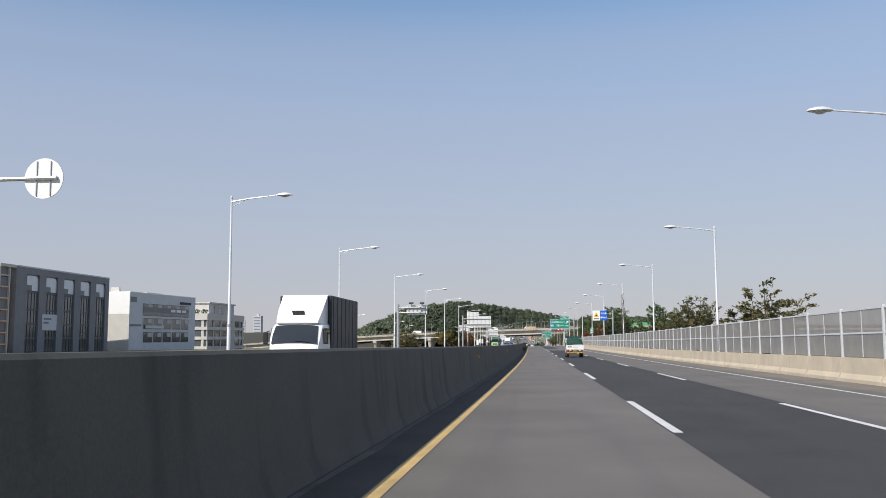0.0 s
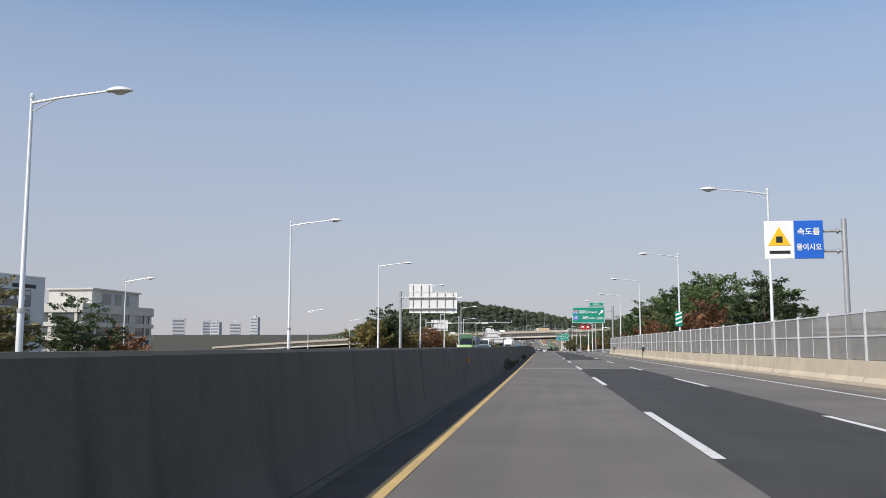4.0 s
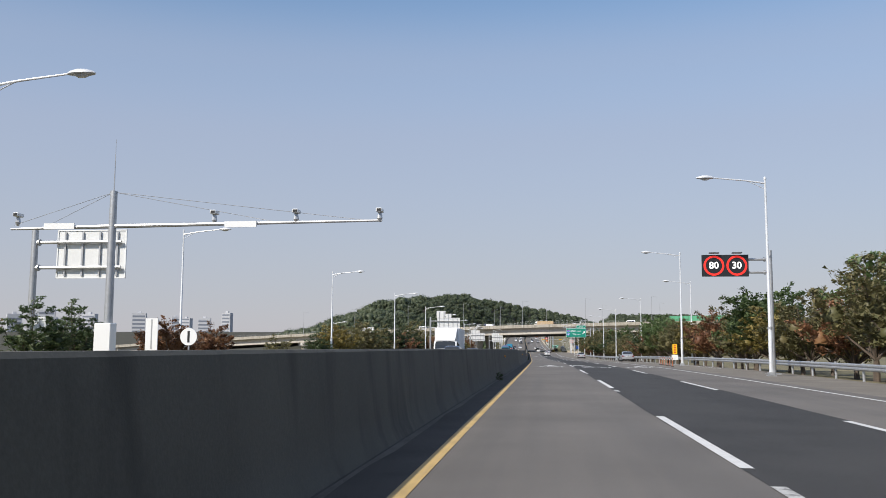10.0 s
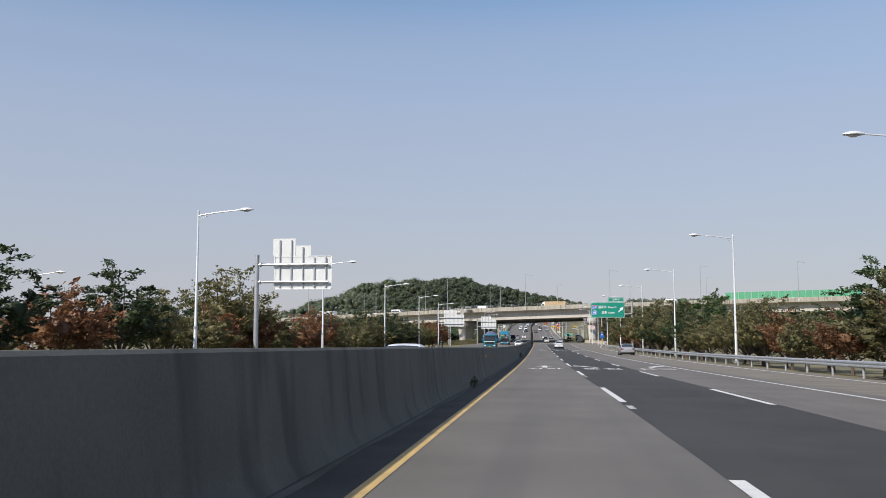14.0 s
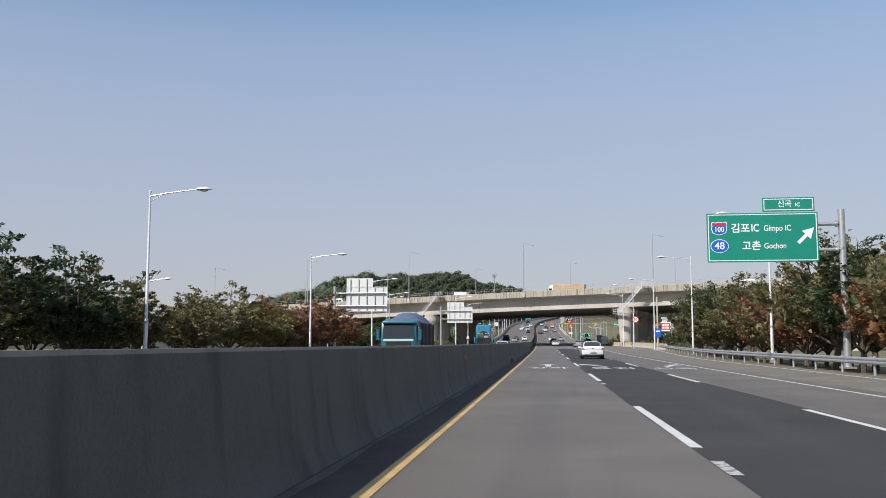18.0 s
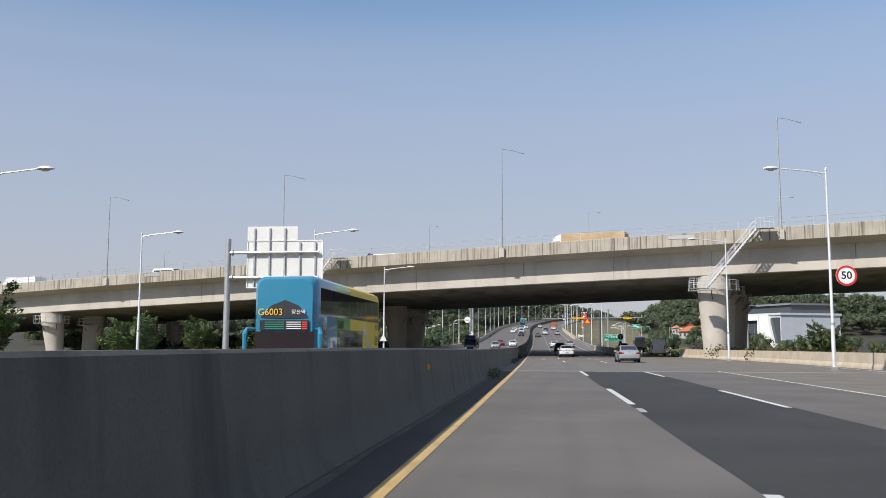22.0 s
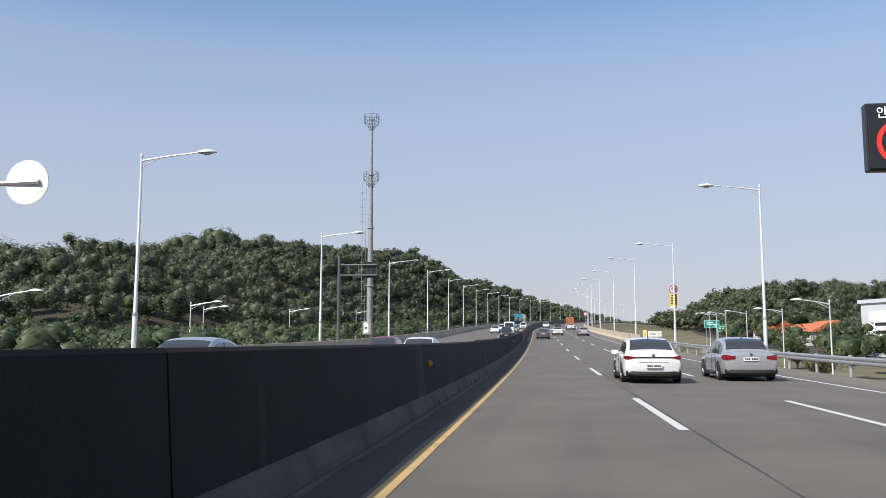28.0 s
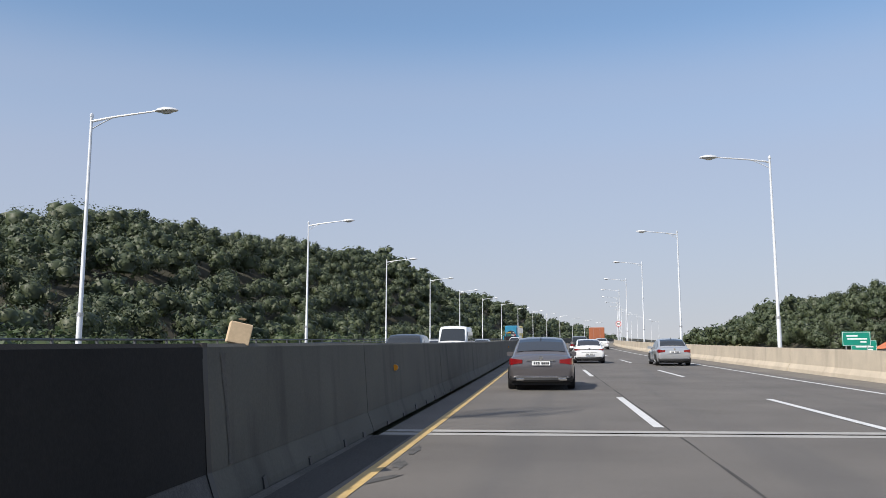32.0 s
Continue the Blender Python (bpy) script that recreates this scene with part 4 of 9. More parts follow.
def bridge_lamp(x, y, way):
    t = thing("street_lamp", "slim grey lamp post on the overpass with a short arm", "street lamp", "lamps on the overpass", m=BR @ pose(x, y, bz(x, y) - 1.35))
    part("pole", Shape().tube([(0, 0, 0), (0, 0, 13.2)], [0.12, 0.06], sides=8), STEEL, t)
    part("bracket", Shape().box(-0.3, 0.3, -0.3, 0.3, -0.05, 1.0), BRIDGE_CONC, t)
    a = part("arm", Shape().tube([(0, 0, 13.2), (0.9 , way * 0.5, 13.1), (1.9, way * 1.1, 12.85)], 0.035, sides=6), STEEL, t)
    part("lamp_head", Shape().rings([[(1.8 + 0.6 * u, way * (1.05 + 0.3 * u) + 0.12 * v, 12.85 - 0.14 * u + 0.06 * w) for v, w in ((-1, 0), (0, 1), (1, 0), (0, -1))] for u in (0, 0.5, 1)]), STEEL, a)
    return t


for x in (-129, -97.6, -66.5, -35.8, -4.6, 26.8, 58, 89):
    bridge_lamp(x, -0.05, 1)
for x in (-97, -66, -35.4, -5.4, 25, 55):
    bridge_lamp(x, WIDE - 0.6, -1)

# ---------------------------------------------------------------- signs and gantries


def sign_front(parent, name, x0, x1, z0, z1, mat, border=True, y=0.0, round_r=0.12, label=""):
    """A panel that faces -y, with a raised white border line."""
    p = part(name, Shape().box(x0, x1, y, y + 0.05, z0, z1, bevel=0.012), mat, parent, label)
    if border:
        w, q = 0.045, 0.07
        sh = Shape()
        for a, b, c, d in ((x0 + q, x1 - q, z0 + q, z0 + q + w), (x0 + q, x1 - q, z1 - q - w, z1 - q), (x0 + q, x0 + q + w, z0 + q + w, z1 - q - w), (x1 - q - w, x1 - q, z0 + q + w, z1 - q - w)):
            sh.box(a, b, y - 0.006, y + 0.004, c, d)
        part("border", sh, SIGN_WHITE, p)
    return p


def cantilever(parent, post_x, x_far, zs, height, r=0.16, y=0.15, mat=STEEL):
    part("post", Shape().tube([(post_x, y + 0.12, 0), (post_x, y + 0.12, height)], [r, r * 0.9], sides=12), mat, parent, smooth=True)
    part("post_base", Shape().box(post_x - 0.35, post_x + 0.35, y - 0.23, y + 0.47, -0.05, 0.06), mat, parent)
    for z in zs:
        part("arm", Shape().tube([(post_x, y + 0.1, z), (x_far, y + 0.1, z)], r * 0.5, sides=8), mat, parent)
        part("flange", Shape().tube([(post_x + (0.25 if x_far > post_x else -0.25), y + 0.1, z), (post_x + (0.33 if x_far > post_x else -0.33), y + 0.1, z)], r * 0.95, sides=10), mat, parent)


def back_sign(s, post_d, d0, d1, z0, z1, tabs, ribs, label):
    """A direction sign seen from behind: panel, stiffening ribs, two pipes and a post; it faces away along the road."""
    t = thing("direction_sign", label, "road sign", "direction signs of the opposite carriageway", m=stand(s, 0))
    panel = part("panel", Shape().box(d0, d1, 0.22, 0.26, z0, z1), SIGN_BACK, t)
    sh = Shape()
    for a, b, c, d in ((d0, d1, z0, z0 + 0.06), (d0, d1, z1 - 0.06, z1), (d0, d0 + 0.06, z0, z1), (d1 - 0.06, d1, z0, z1)):
        sh.box(a, b, 0.18, 0.22, c, d)
    part("edge_frame", sh, SIGN_WHITE, panel)
    for a, b, c in tabs:
        part("top_panel", Shape().box(a, b, 0.22, 0.26, z1 + 0.02, c), SIGN_BACK, t)
    hgt = z1 - z0
    for i in range(ribs):
        x = d0 + (d1 - d0) * (i + 0.5) / ribs
        top = max([c for a, b, c in tabs if a < x < b] + [z1])
        part("rib", Shape().box(x - 0.045, x + 0.045, 0.12, 0.217, z0 + 0.12, top - 0.12), STEEL, t)
    cantilever(t, post_d, d1 - 0.2 if post_d < d0 else d0 + 0.2, (z0 + hgt * 0.22, z0 + hgt * 0.74), z1 + 0.1, 0.19, -0.06)
    return t


BACK = "pale grey back of a direction sign on a steel cantilever post"
back_sign(206.9, -17.0, -16.0, -10.25, 5.15, 7.65, [(-16.0, -13.2, 8.6)], 6, BACK)
back_sign(105.0, -17.15, -16.1, -13.55, 4.95, 6.15, [], 5, "small pale back of a roadside sign with two floodlights")
back_sign(307.3, -27.4, -26.2, -22.3, 4.9, 7.5, [], 4, BACK)
back_sign(436.0, -21.5, -20.2, -15.7, 5.6, 8.15, [(-20.3, -18.55, 9.5), (-18.5, -17.35, 8.95)], 5, BACK)
back_sign(579.3, -24.05, -22.7, -17.9, 4.85, 7.68, [(-22.7, -19.6, 8.68)], 5, BACK)
back_sign(641.3, -18.9, -17.77, -13.06, 4.75, 7.65, [(-17.77, -14.65, 8.5)], 5, BACK)
for x in (-15.5, -14.15):
    f = thing("floodlight", "small tilted floodlight on top of the sign", "floodlight", "floodlights", m=stand(105.0, x, 6.2))
    part("housing", Shape().box(-0.28, 0.28, -0.12, 0.12, 0.12, 0.3, m=pose(0, 0, 0, 25), bevel=0.02), DARK_STEEL, f)
    part("bracket", Shape().box(-0.03, 0.03, 0.1, 0.3, -0.05, 0.2), STEEL, f)


def shield(parent, x, z, w):
    """The red and blue route shield with its number."""
    def outline(k, lo=0.0):
        pts = [(-0.5, 0.42), (-0.42, 0.5), (-0.25, 0.44), (0, 0.5), (0.25, 0.44), (0.42, 0.5), (0.5, 0.42), (0.46, 0.2), (0.5, -0.05), (0.42, -0.33), (0.2, -0.45), (0, -0.52), (-0.2, -0.45), (-0.42, -0.33), (-0.5, -0.05), (-0.46, 0.2)]
        return [(x + a * w * k, z + max(b, lo - 9) * w * 0.86 * k) for a, b in pts]
    def plate(pts, y0, y1):
        return Shape().rings([[(a, y, b) for a, b in pts] for y in (y0, y1)])
    p = part("route_shield", plate(outline(1.08), -0.014, -0.003), SIGN_WHITE, parent)
    part("shield_field", plate(outline(0.97), -0.02, -0.012), SIGN_BLUE, p, "blue shield field")
    top = [(a, b) for a, b in outline(0.94) if b > z + 0.1 * w]
    top = [(x - 0.44 * w, z + 0.2 * w)] + [(x + a * w, z + b * w) for a, b in ((-0.46, 0.34), (-0.39, 0.4), (-0.24, 0.35), (0, 0.4), (0.24, 0.35), (0.39, 0.4), (0.46, 0.34))] + [(x + 0.44 * w, z + 0.2 * w)]
    part("shield_band", plate(top, -0.026, -0.018), SIGN_RED, p, "red shield band")
    lettering("100", w * 0.5, SIGN_WHITE, p, pose(x, -0.024, z - 0.08 * w), squeeze=0.9, bold=0.006)


def oval(parent, x, z, w, h, text):
    pts = [(math.cos(2 * math.pi * j / 28), math.sin(2 * math.pi * j / 28)) for j in range(28)]
    p = part("route_oval", Shape().rings([[(x + a * w / 2, y, z + b * h / 2) for a, b in pts] for y in (-0.014, -0.003)]), SIGN_WHITE, parent)
    part("oval_field", Shape().rings([[(x + a * (w / 2 - 0.035), y, z + b * (h / 2 - 0.035)) for a, b in pts] for y in (-0.02, -0.012)]), SIGN_BLUE, p, "blue oval field")
    lettering(text, h * 0.72, SIGN_WHITE, p, pose(x, -0.024, z), bold=0.008)


def arrow_up_right(parent, x, z, k):
    pts = [(-0.5, -0.36), (-0.36, -0.5), (0.12, -0.02), (0.3, -0.2), (0.5, 0.5), (-0.2, 0.3), (-0.02, 0.12)]
    part("arrow", Shape().rings([[(x + a * k, y, z + b * k) for a, b in pts] for y in (-0.014, -0.003)]), SIGN_WHITE, parent, "white diagonal arrow")


def exit_sign(s, d0, d1, z0, z1, tab, post_d, dist):
    t = thing("direction_sign", "green motorway exit sign with white lettering on a cantilever post", "road sign", "green direction signs", m=stand(s, 0))
    w, h = d1 - d0, z1 - z0
    p = sign_front(t, "panel", d0, d1, z0, z1, SIGN_GREEN)
    q = sign_front(t, "top_panel", tab[0], tab[1], z1 + 0.06, z1 + 0.85, SIGN_GREEN)
    lettering("신곡", 0.42, SIGN_WHITE, q, pose((tab[0] + tab[1]) / 2 - 0.2, -0.008, z1 + 0.46), bold=0.006)
    lettering("IC", 0.30, SIGN_WHITE, q, pose((tab[0] + tab[1]) / 2 + 0.5, -0.008, z1 + 0.42), bold=0.006)
    shield(p, d0 + 0.112 * w, z0 + 0.69 * h, 0.135 * w)
    oval(p, d0 + 0.112 * w, z0 + 0.33 * h, 0.165 * w, 0.28 * h, "48")
    lettering("김포", 0.205 * h, SIGN_WHITE, p, pose(d0 + 0.305 * w, -0.008, z0 + 0.68 * h), bold=0.012)
    lettering("IC", 0.215 * h, SIGN_WHITE, p, pose(d0 + 0.437 * w, -0.008, z0 + 0.685 * h), bold=0.01, squeeze=0.8)
    lettering("Gimpo IC", 0.168 * h, SIGN_WHITE, p, pose(d0 + 0.637 * w, -0.008, z0 + 0.68 * h), bold=0.006, squeeze=0.80)
    lettering("고촌", 0.205 * h, SIGN_WHITE, p, pose(d0 + 0.40 * w, -0.008, z0 + 0.32 * h), bold=0.012)
    lettering("Gochon", 0.16 * h, SIGN_WHITE, p, pose(d0 + 0.612 * w, -0.008, z0 + 0.32 * h), bold=0.006, squeeze=0.84)
    arrow_up_right(p, d0 + 0.885 * w, z0 + (0.66 if dist else 0.52) * h, 0.155 * w)
    if dist:
        lettering(dist, 0.2 * h, SIGN_WHITE, p, pose(d0 + 0.87 * w, -0.008, z0 + 0.30 * h), bold=0.006, squeeze=0.9)
    cantilever(t, post_d, d0 + 0.3, (z0 + 0.24 * h, z0 + 0.76 * h), z1 + 0.15, 0.2, 0.05)
    return t


exit_sign(260.8, 4.98, 10.73, 5.32, 8.22, (7.98, 10.62), 12.1, "250m")
exit_sign(530.5, 9.19, 15.2, 5.82, 8.58, (12.25, 15.05), 16.5, "")
# a further green sign past the bridge
t = thing("direction_sign", "green exit sign on two posts at the slip road", "road sign", "green direction signs", m=stand(755.4, -1.3, -0.65))
p = sign_front(t, "panel", 13.2, 16.7, 2.35, 3.75, SIGN_GREEN)
lettering("나가는곳", 0.62, SIGN_WHITE, p, pose(14.75, -0.008, 3.25), bold=0.01)
lettering("Exit", 0.42, SIGN_WHITE, p, pose(13.75, -0.008, 2.68), bold=0.008)
arrow_up_right(p, 16.1, 2.85, 0.5)
for x in (13.8, 16.1):
    part("post", Shape().tube([(x, 0.1, -3.2), (x, 0.1, 3.7)], 0.06), STEEL, t)
for s, d, z in ((979.5, 42.5, 0.6), (995, 48.0, -0.7)):
    t = thing("direction_sign", "far green direction sign with white unreadable lines beside the slip road", "road sign", "green direction signs", m=stand(s, d, -4.4))
    p = sign_front(t, "panel", -1.9, 1.9, z + 3.9, z + 5.9, SIGN_GREEN)
    for i, (a, b) in enumerate(((-1.3, 0.2), (-1.2, 1.4), (0.5, 1.3))):
        part("text_bar", Shape().box(a, b, -0.012, -0.002, z + 5.2 - 0.42 * i, z + 5.4 - 0.42 * i), SIGN_WHITE, p)
    for x in (-1.4, 1.4):
        part("post", Shape().tube([(x, 0.1, 0), (x, 0.1, z + 5.8)], 0.07), STEEL, t)

# boards where the guard rail meets the parapet
t = thing("notice_board", "white notice board with black unreadable characters behind the guard rail", "notice board", m=stand(852.0, 12.6, -1.6))
p = sign_front(t, "panel", -0.76, 0.76, 2.38, 2.98, SIGN_WHITE)
for i in range(7):
    if i != 4:
        x = -0.60 + 0.2 * i
        for a, b, z0, z1 in ((-0.07, 0.02, 2.70, 2.73), (-0.05, -0.02, 2.62, 2.80), (0.04, 0.065, 2.55, 2.83), (-0.06, 0.03, 2.55, 2.58 + 0.02 * (i % 2))):
            part("character_bar", Shape().box(x + a, x + b, -0.012, -0.002, z0, z1), SIGN_BLACK, p)
for x in (-0.5, 0.5):
    part("post", Shape().tube([(x, 0.08, -3.0), (x, 0.08, 2.9)], 0.035), STEEL, t)
BROWN_INK = material("faded_brown_ink", (0.25, 0.16, 0.06), 0.6, 0, 0.0)
t = thing("notice_board", "upright yellow notice board with two columns of small writing", "notice board", m=stand(857.6, 12.15, -1.6))
p = sign_front(t, "panel", -0.24, 0.24, 2.02, 3.11, material("pale_yellow_sheet", (0.80, 0.62, 0.16), 0.5, 0, 0.03, 1, 20))
for x, n in ((-0.11, 6), (0.11, 6)):
    for i in range(n):
        part("text_bar", Shape().box(x - 0.035, x + 0.035, -0.012, -0.002, 2.95 - 0.15 * i, 3.0 - 0.15 * i), BROWN_INK, p)
part("post", Shape().tube([(0, 0.08, -3.0), (0, 0.08, 3.0)], 0.035), STEEL, t)

# warning and speed-notice sign
t = thing("warning_sign", "white and blue slow-down sign with a yellow warning triangle", "road sign", m=stand(142.0, -0.18) @ Matrix.Scale(0.93, 4))
p = sign_front(t, "panel", 10.0, 11.28, 5.35, 7.07, SIGN_WHITE, False)
part("triangle", Shape().rings([[(10.64 - 0.5, y, 5.95), (10.64 + 0.5, y, 5.95), (10.64, y, 6.8)] for y in (-0.012, -0.002)]), SIGN_YELLOW, p, "yellow triangle")
part("pictogram", Shape().box(10.5, 10.78, -0.018, -0.01, 6.08, 6.36), SIGN_BLACK, p)
part("text_bar", Shape().box(10.2, 11.1, -0.012, -0.002, 5.58, 5.72), SIGN_BLACK, p)
p = sign_front(t, "panel", 11.30, 12.55, 5.35, 7.07, SIGN_BLUE, False)
lettering("속도를", 0.36, SIGN_WHITE, p, pose(11.92, -0.008, 6.55), bold=0.006)
lettering("줄이시오", 0.33, SIGN_WHITE, p, pose(11.92, -0.008, 5.85), bold=0.006, squeeze=0.9)
cantilever(t, 13.5, 11.5, (5.7, 6.6), 7.15, 0.13, 0.05)
t = thing("chevron_plate", "green and white striped plate fixed to a lamp post", "road sign", m=stand(184.5, 11.9, 0))
p = sign_front(t, "panel", -0.32, 0.32, 3.1, 4.4, SIGN_GREEN, False, -0.17)
for i in range(3):
    z = 3.25 + 0.38 * i
    part("stripe", Shape().rings([[(-0.28, y, z), (0.28, y, z + 0.22), (0.28, y, z + 0.38), (-0.28, y, z + 0.16)] for y in (-0.182, -0.172)]), SIGN_WHITE, p)

# lit speed signs
LED_RED = material("red_led_ring", (0.9, 0.03, 0.02), 0.4, 0, 0.0, emit=0.6)
LED_WHITE = material("white_led_digits", (0.95, 0.95, 0.9), 0.4, 0, 0.0, emit=0.6)
BOARD = material("black_led_board", (0.02, 0.021, 0.023), 0.35, 0, 0.05, 2, 40)


def ring_sign(parent, x, z, r, y=-0.004, text="80", mat=LED_RED, tmat=LED_WHITE, size=1.0):
    n = 32
    sh = Shape()
    out = [[(x + q * math.cos(2 * math.pi * j / n), yy, z + q * math.sin(2 * math.pi * j / n)) for j in range(n)] for q, yy in ((r, y), (r, y - 0.012), (r * 0.8, y - 0.012), (r * 0.8, y))]
    sh.rings(out, caps=False)
    part("red_ring", sh, mat, parent, "red ring")
    lettering(text, r * 0.95 * size, tmat, parent, pose(x, y - 0.008, z), bold=0.01)


t = thing("speed_limit_board", "black lit board with two red speed rings on a cantilever post", "speed sign", m=stand(313.6, 0))
p = sign_front(t, "board", 8.48, 11.02, 5.38, 6.60, BOARD, False)
ring_sign(p, 9.14, 5.99, 0.56, text="80")
ring_sign(p, 10.38, 5.99, 0.56, text="30")
for x in (9.14, 10.38):
    part("floodlight", Shape().box(x - 0.26, x + 0.26, -0.25, 0.05, 6.66, 6.72), DARK_STEEL, t)
cantilever(t, 12.2, 10.8, (5.62, 6.34), 6.85, 0.14, 0.05)
t = thing("speed_limit_board", "black lit speed board on a dark steel frame post", "speed sign", m=stand(774.4, -1.22, -0.86))
p = sign_front(t, "board", 9.75, 11.35, 6.75, 8.5, BOARD, False)
ring_sign(p, 10.55, 7.45, 0.62, text="80")
lettering("안전운전", 0.34, LED_WHITE, p, pose(10.55, -0.008, 8.25), squeeze=0.95)
part("housing", Shape().box(9.7, 11.4, 0.052, 0.35, 6.7, 8.55, bevel=0.03), BOARD, t)
cantilever(t, 13.8, 11.3, (7.1, 8.2), 8.8, 0.17, 0.12, DARK_STEEL)
part("strut", Shape().box(12.2, 12.28, 0.18, 0.26, 7.1, 8.2), DARK_STEEL, t)
t = thing("sign_board", "dark back of a lit board on a black steel frame post", "speed sign", m=stand(828, -1.0, 0.5))
part("board", Shape().box(-15.25, -13.8, 0.0, 0.3, 6.0, 7.45, bevel=0.03), BOARD, t)
for x in (-14.95, -14.5, -14.1):
    part("rib", Shape().box(x - 0.03, x + 0.03, -0.06, -0.002, 6.15, 7.3), DARK_STEEL, t)
cantilever(t, -17.5, -14.0, (6.2, 7.15), 8.0, 0.17, -0.25, DARK_STEEL)
for x in (-16.6, -15.7):
    part("strut", Shape().box(x - 0.04, x + 0.04, -0.19, -0.11, 6.2, 7.15), DARK_STEEL, t)


def round_sign(s, d, z, r, text, label, y=-0.16, post=None, plate=False):
    t = thing("speed_limit_sign", label, "speed sign", "round speed signs", m=stand(s, d))
    p = part("disc", Shape().disc((0, y, z), r, 0.03), SIGN_WHITE, t)
    ring_sign(p, 0, z, r * 0.99, y - 0.001, text, SIGN_RED, SIGN_BLACK, 1.1)
    if plate:
        q = part("notice_plate", Shape().box(-0.34, 0.34, y, y + 0.03, z - r - 1.2, z - r - 0.06), SIGN_YELLOW, t, "yellow notice plate")
        for i, w in enumerate((0.4, 0.56, 0.5, 0.52)):
            part("text_bar", Shape().box(-w / 2, w / 2, y - 0.008, y - 0.001, z - r - 0.26 - 0.24 * i, z - r - 0.14 - 0.24 * i), SIGN_BLACK, q)
        part("lower_plate", Shape().box(-0.36, 0.36, y, y + 0.03, z - r - 1.42, z - r - 1.24), SIGN_WHITE, t)
    part("clamp", Shape().box(-0.05, 0.05, y + 0.03, 0.0, z - 0.06, z + 0.06), STEEL, t)
    if post:
        part("post", Shape().tube([(0, 0.06, -0.3), (0, 0.06, z + 0.1)], 0.05), STEEL, t)


round_sign(834.8, 12.2, 5.55, 0.40, "80", "round speed limit sign over a yellow notice plate", plate=True)
round_sign(640, 16.4, 5.2, 0.56, "50", "round white speed limit sign with a red ring")
round_sign(1010, 11.2, 3.9, 0.5, "80", "round speed limit sign beside the parapet", post=True)
t = thing("direction_disc", "round dark blue arrow sign on a thin post in the gore", "road sign", m=stand(727, 12.4))
p = part("disc", Shape().disc((0, 0, 2.6), 0.46, 0.03), material("dark_blue_sheet", (0.012, 0.03, 0.10), 0.4, 0, 0.0), t)
part("arrow", Shape().rings([[(a * 0.5, y, 2.6 + b * 0.5) for a, b in ((-0.1, -0.5), (0.1, -0.5), (0.1, 0.0), (0.4, 0.2), (0.1, 0.55), (-0.35, 0.2), (-0.1, 0.1))] for y in (-0.01, -0.001)]), SIGN_WHITE, p)
part("plate", Shape().box(-0.2, 0.2, 0, 0.02, 1.55, 1.95, m=pose(0, 0, 0)), SIGN_BLACK, t)
part("post", Shape().tube([(0, 0.05, 0), (0, 0.05, 2.8)], 0.04), STEEL, t)
t = thing("traffic_disc", "white back of a round sign on a bent steel pole", "road sign", "round signs of the opposite carriageway", m=stand(773.9, 0.38, -0.27))
part("disc", Shape().disc((-15.4, 0, 6.2), 0.66, 0.03, sides=32), SIGN_WHITE, t)
part("pole", Shape().tube([(-18.4, 0.1, 0), (-18.4, 0.1, 5.2), (-18.2, 0.1, 5.85), (-17.7, 0.1, 6.15), (-15.0, -0.05, 6.2)], 0.07), STEEL, t)
t = thing("traffic_disc", "white back of a round sign on a bent steel pole", "road sign", "round signs of the opposite carriageway", m=stand(20.6, -0.5, 0.1))
part("disc", Shape().disc((-13.0, 0, 5.8), 0.56, 0.03, sides=32), SIGN_WHITE, t)
for x in (-13.2, -12.8):
    part("rib", Shape().box(x - 0.012, x + 0.012, -0.03, -0.001, 5.32, 6.28), STEEL, t)
part("pole", Shape().tube([(-16.4, 0.1, 0), (-16.4, 0.1, 5.2), (-16.2, 0.1, 5.6), (-15.8, 0.05, 5.8), (-12.6, -0.05, 5.8)], 0.06), STEEL, t)

# camera gantries


def cctv(parent, x, z):
    c = part("camera_unit", Shape().box(x - 0.13, x + 0.13, -0.24, 0.24, z + 0.40, z + 0.57, bevel=0.03), SIGN_WHITE, parent, "white camera housing")
    part("mount", Shape().tube([(x, 0, z), (x, 0, z + 0.15), (x, 0, z + 0.38)], [0.05, 0.12, 0.08]), STEEL, c)
    part("glass", Shape().box(x - 0.09, x + 0.09, -0.25, -0.242, z + 0.43, z + 0.54), BLACK, c)


def gantry(s, post_d, d0, d1, z, height, cams, label, mast=0.0, plates=(), y=0.0):
    t = thing("camera_gantry", label, "camera gantry", "camera gantries", m=stand(s, 0))
    part("post", Shape().tube([(post_d, 0, 0), (post_d, 0, height)], [0.2, 0.15], sides=12), STEEL, t, smooth=True)
    part("arm", Shape().tube([(d0, 0, z - 0.08), (post_d, 0, z), (d1, 0, z + 0.12)], [0.05, 0.10, 0.05]), STEEL, t)
    for c in cams:
        cctv(t, c, z + 0.06)
    for a, b in ((post_d, d0), (post_d, d1)):
        for f in (0.62, 0.97):
            part("stay_wire", Shape().tube([(a, 0, height - 0.05), (a + (b - a) * f, 0, z + 0.1)], 0.012, sides=4), STEEL, t)
    for a, b, mat in plates:
        part("plate", Shape().box(a, b, -0.14, -0.08, z - 0.12, z + 0.14), mat, t)
    if mast:
        part("lightning_rod", Shape().tube([(post_d, 0, height), (post_d, 0, height + mast)], [0.03, 0.01], sides=5), STEEL, t)
    return t


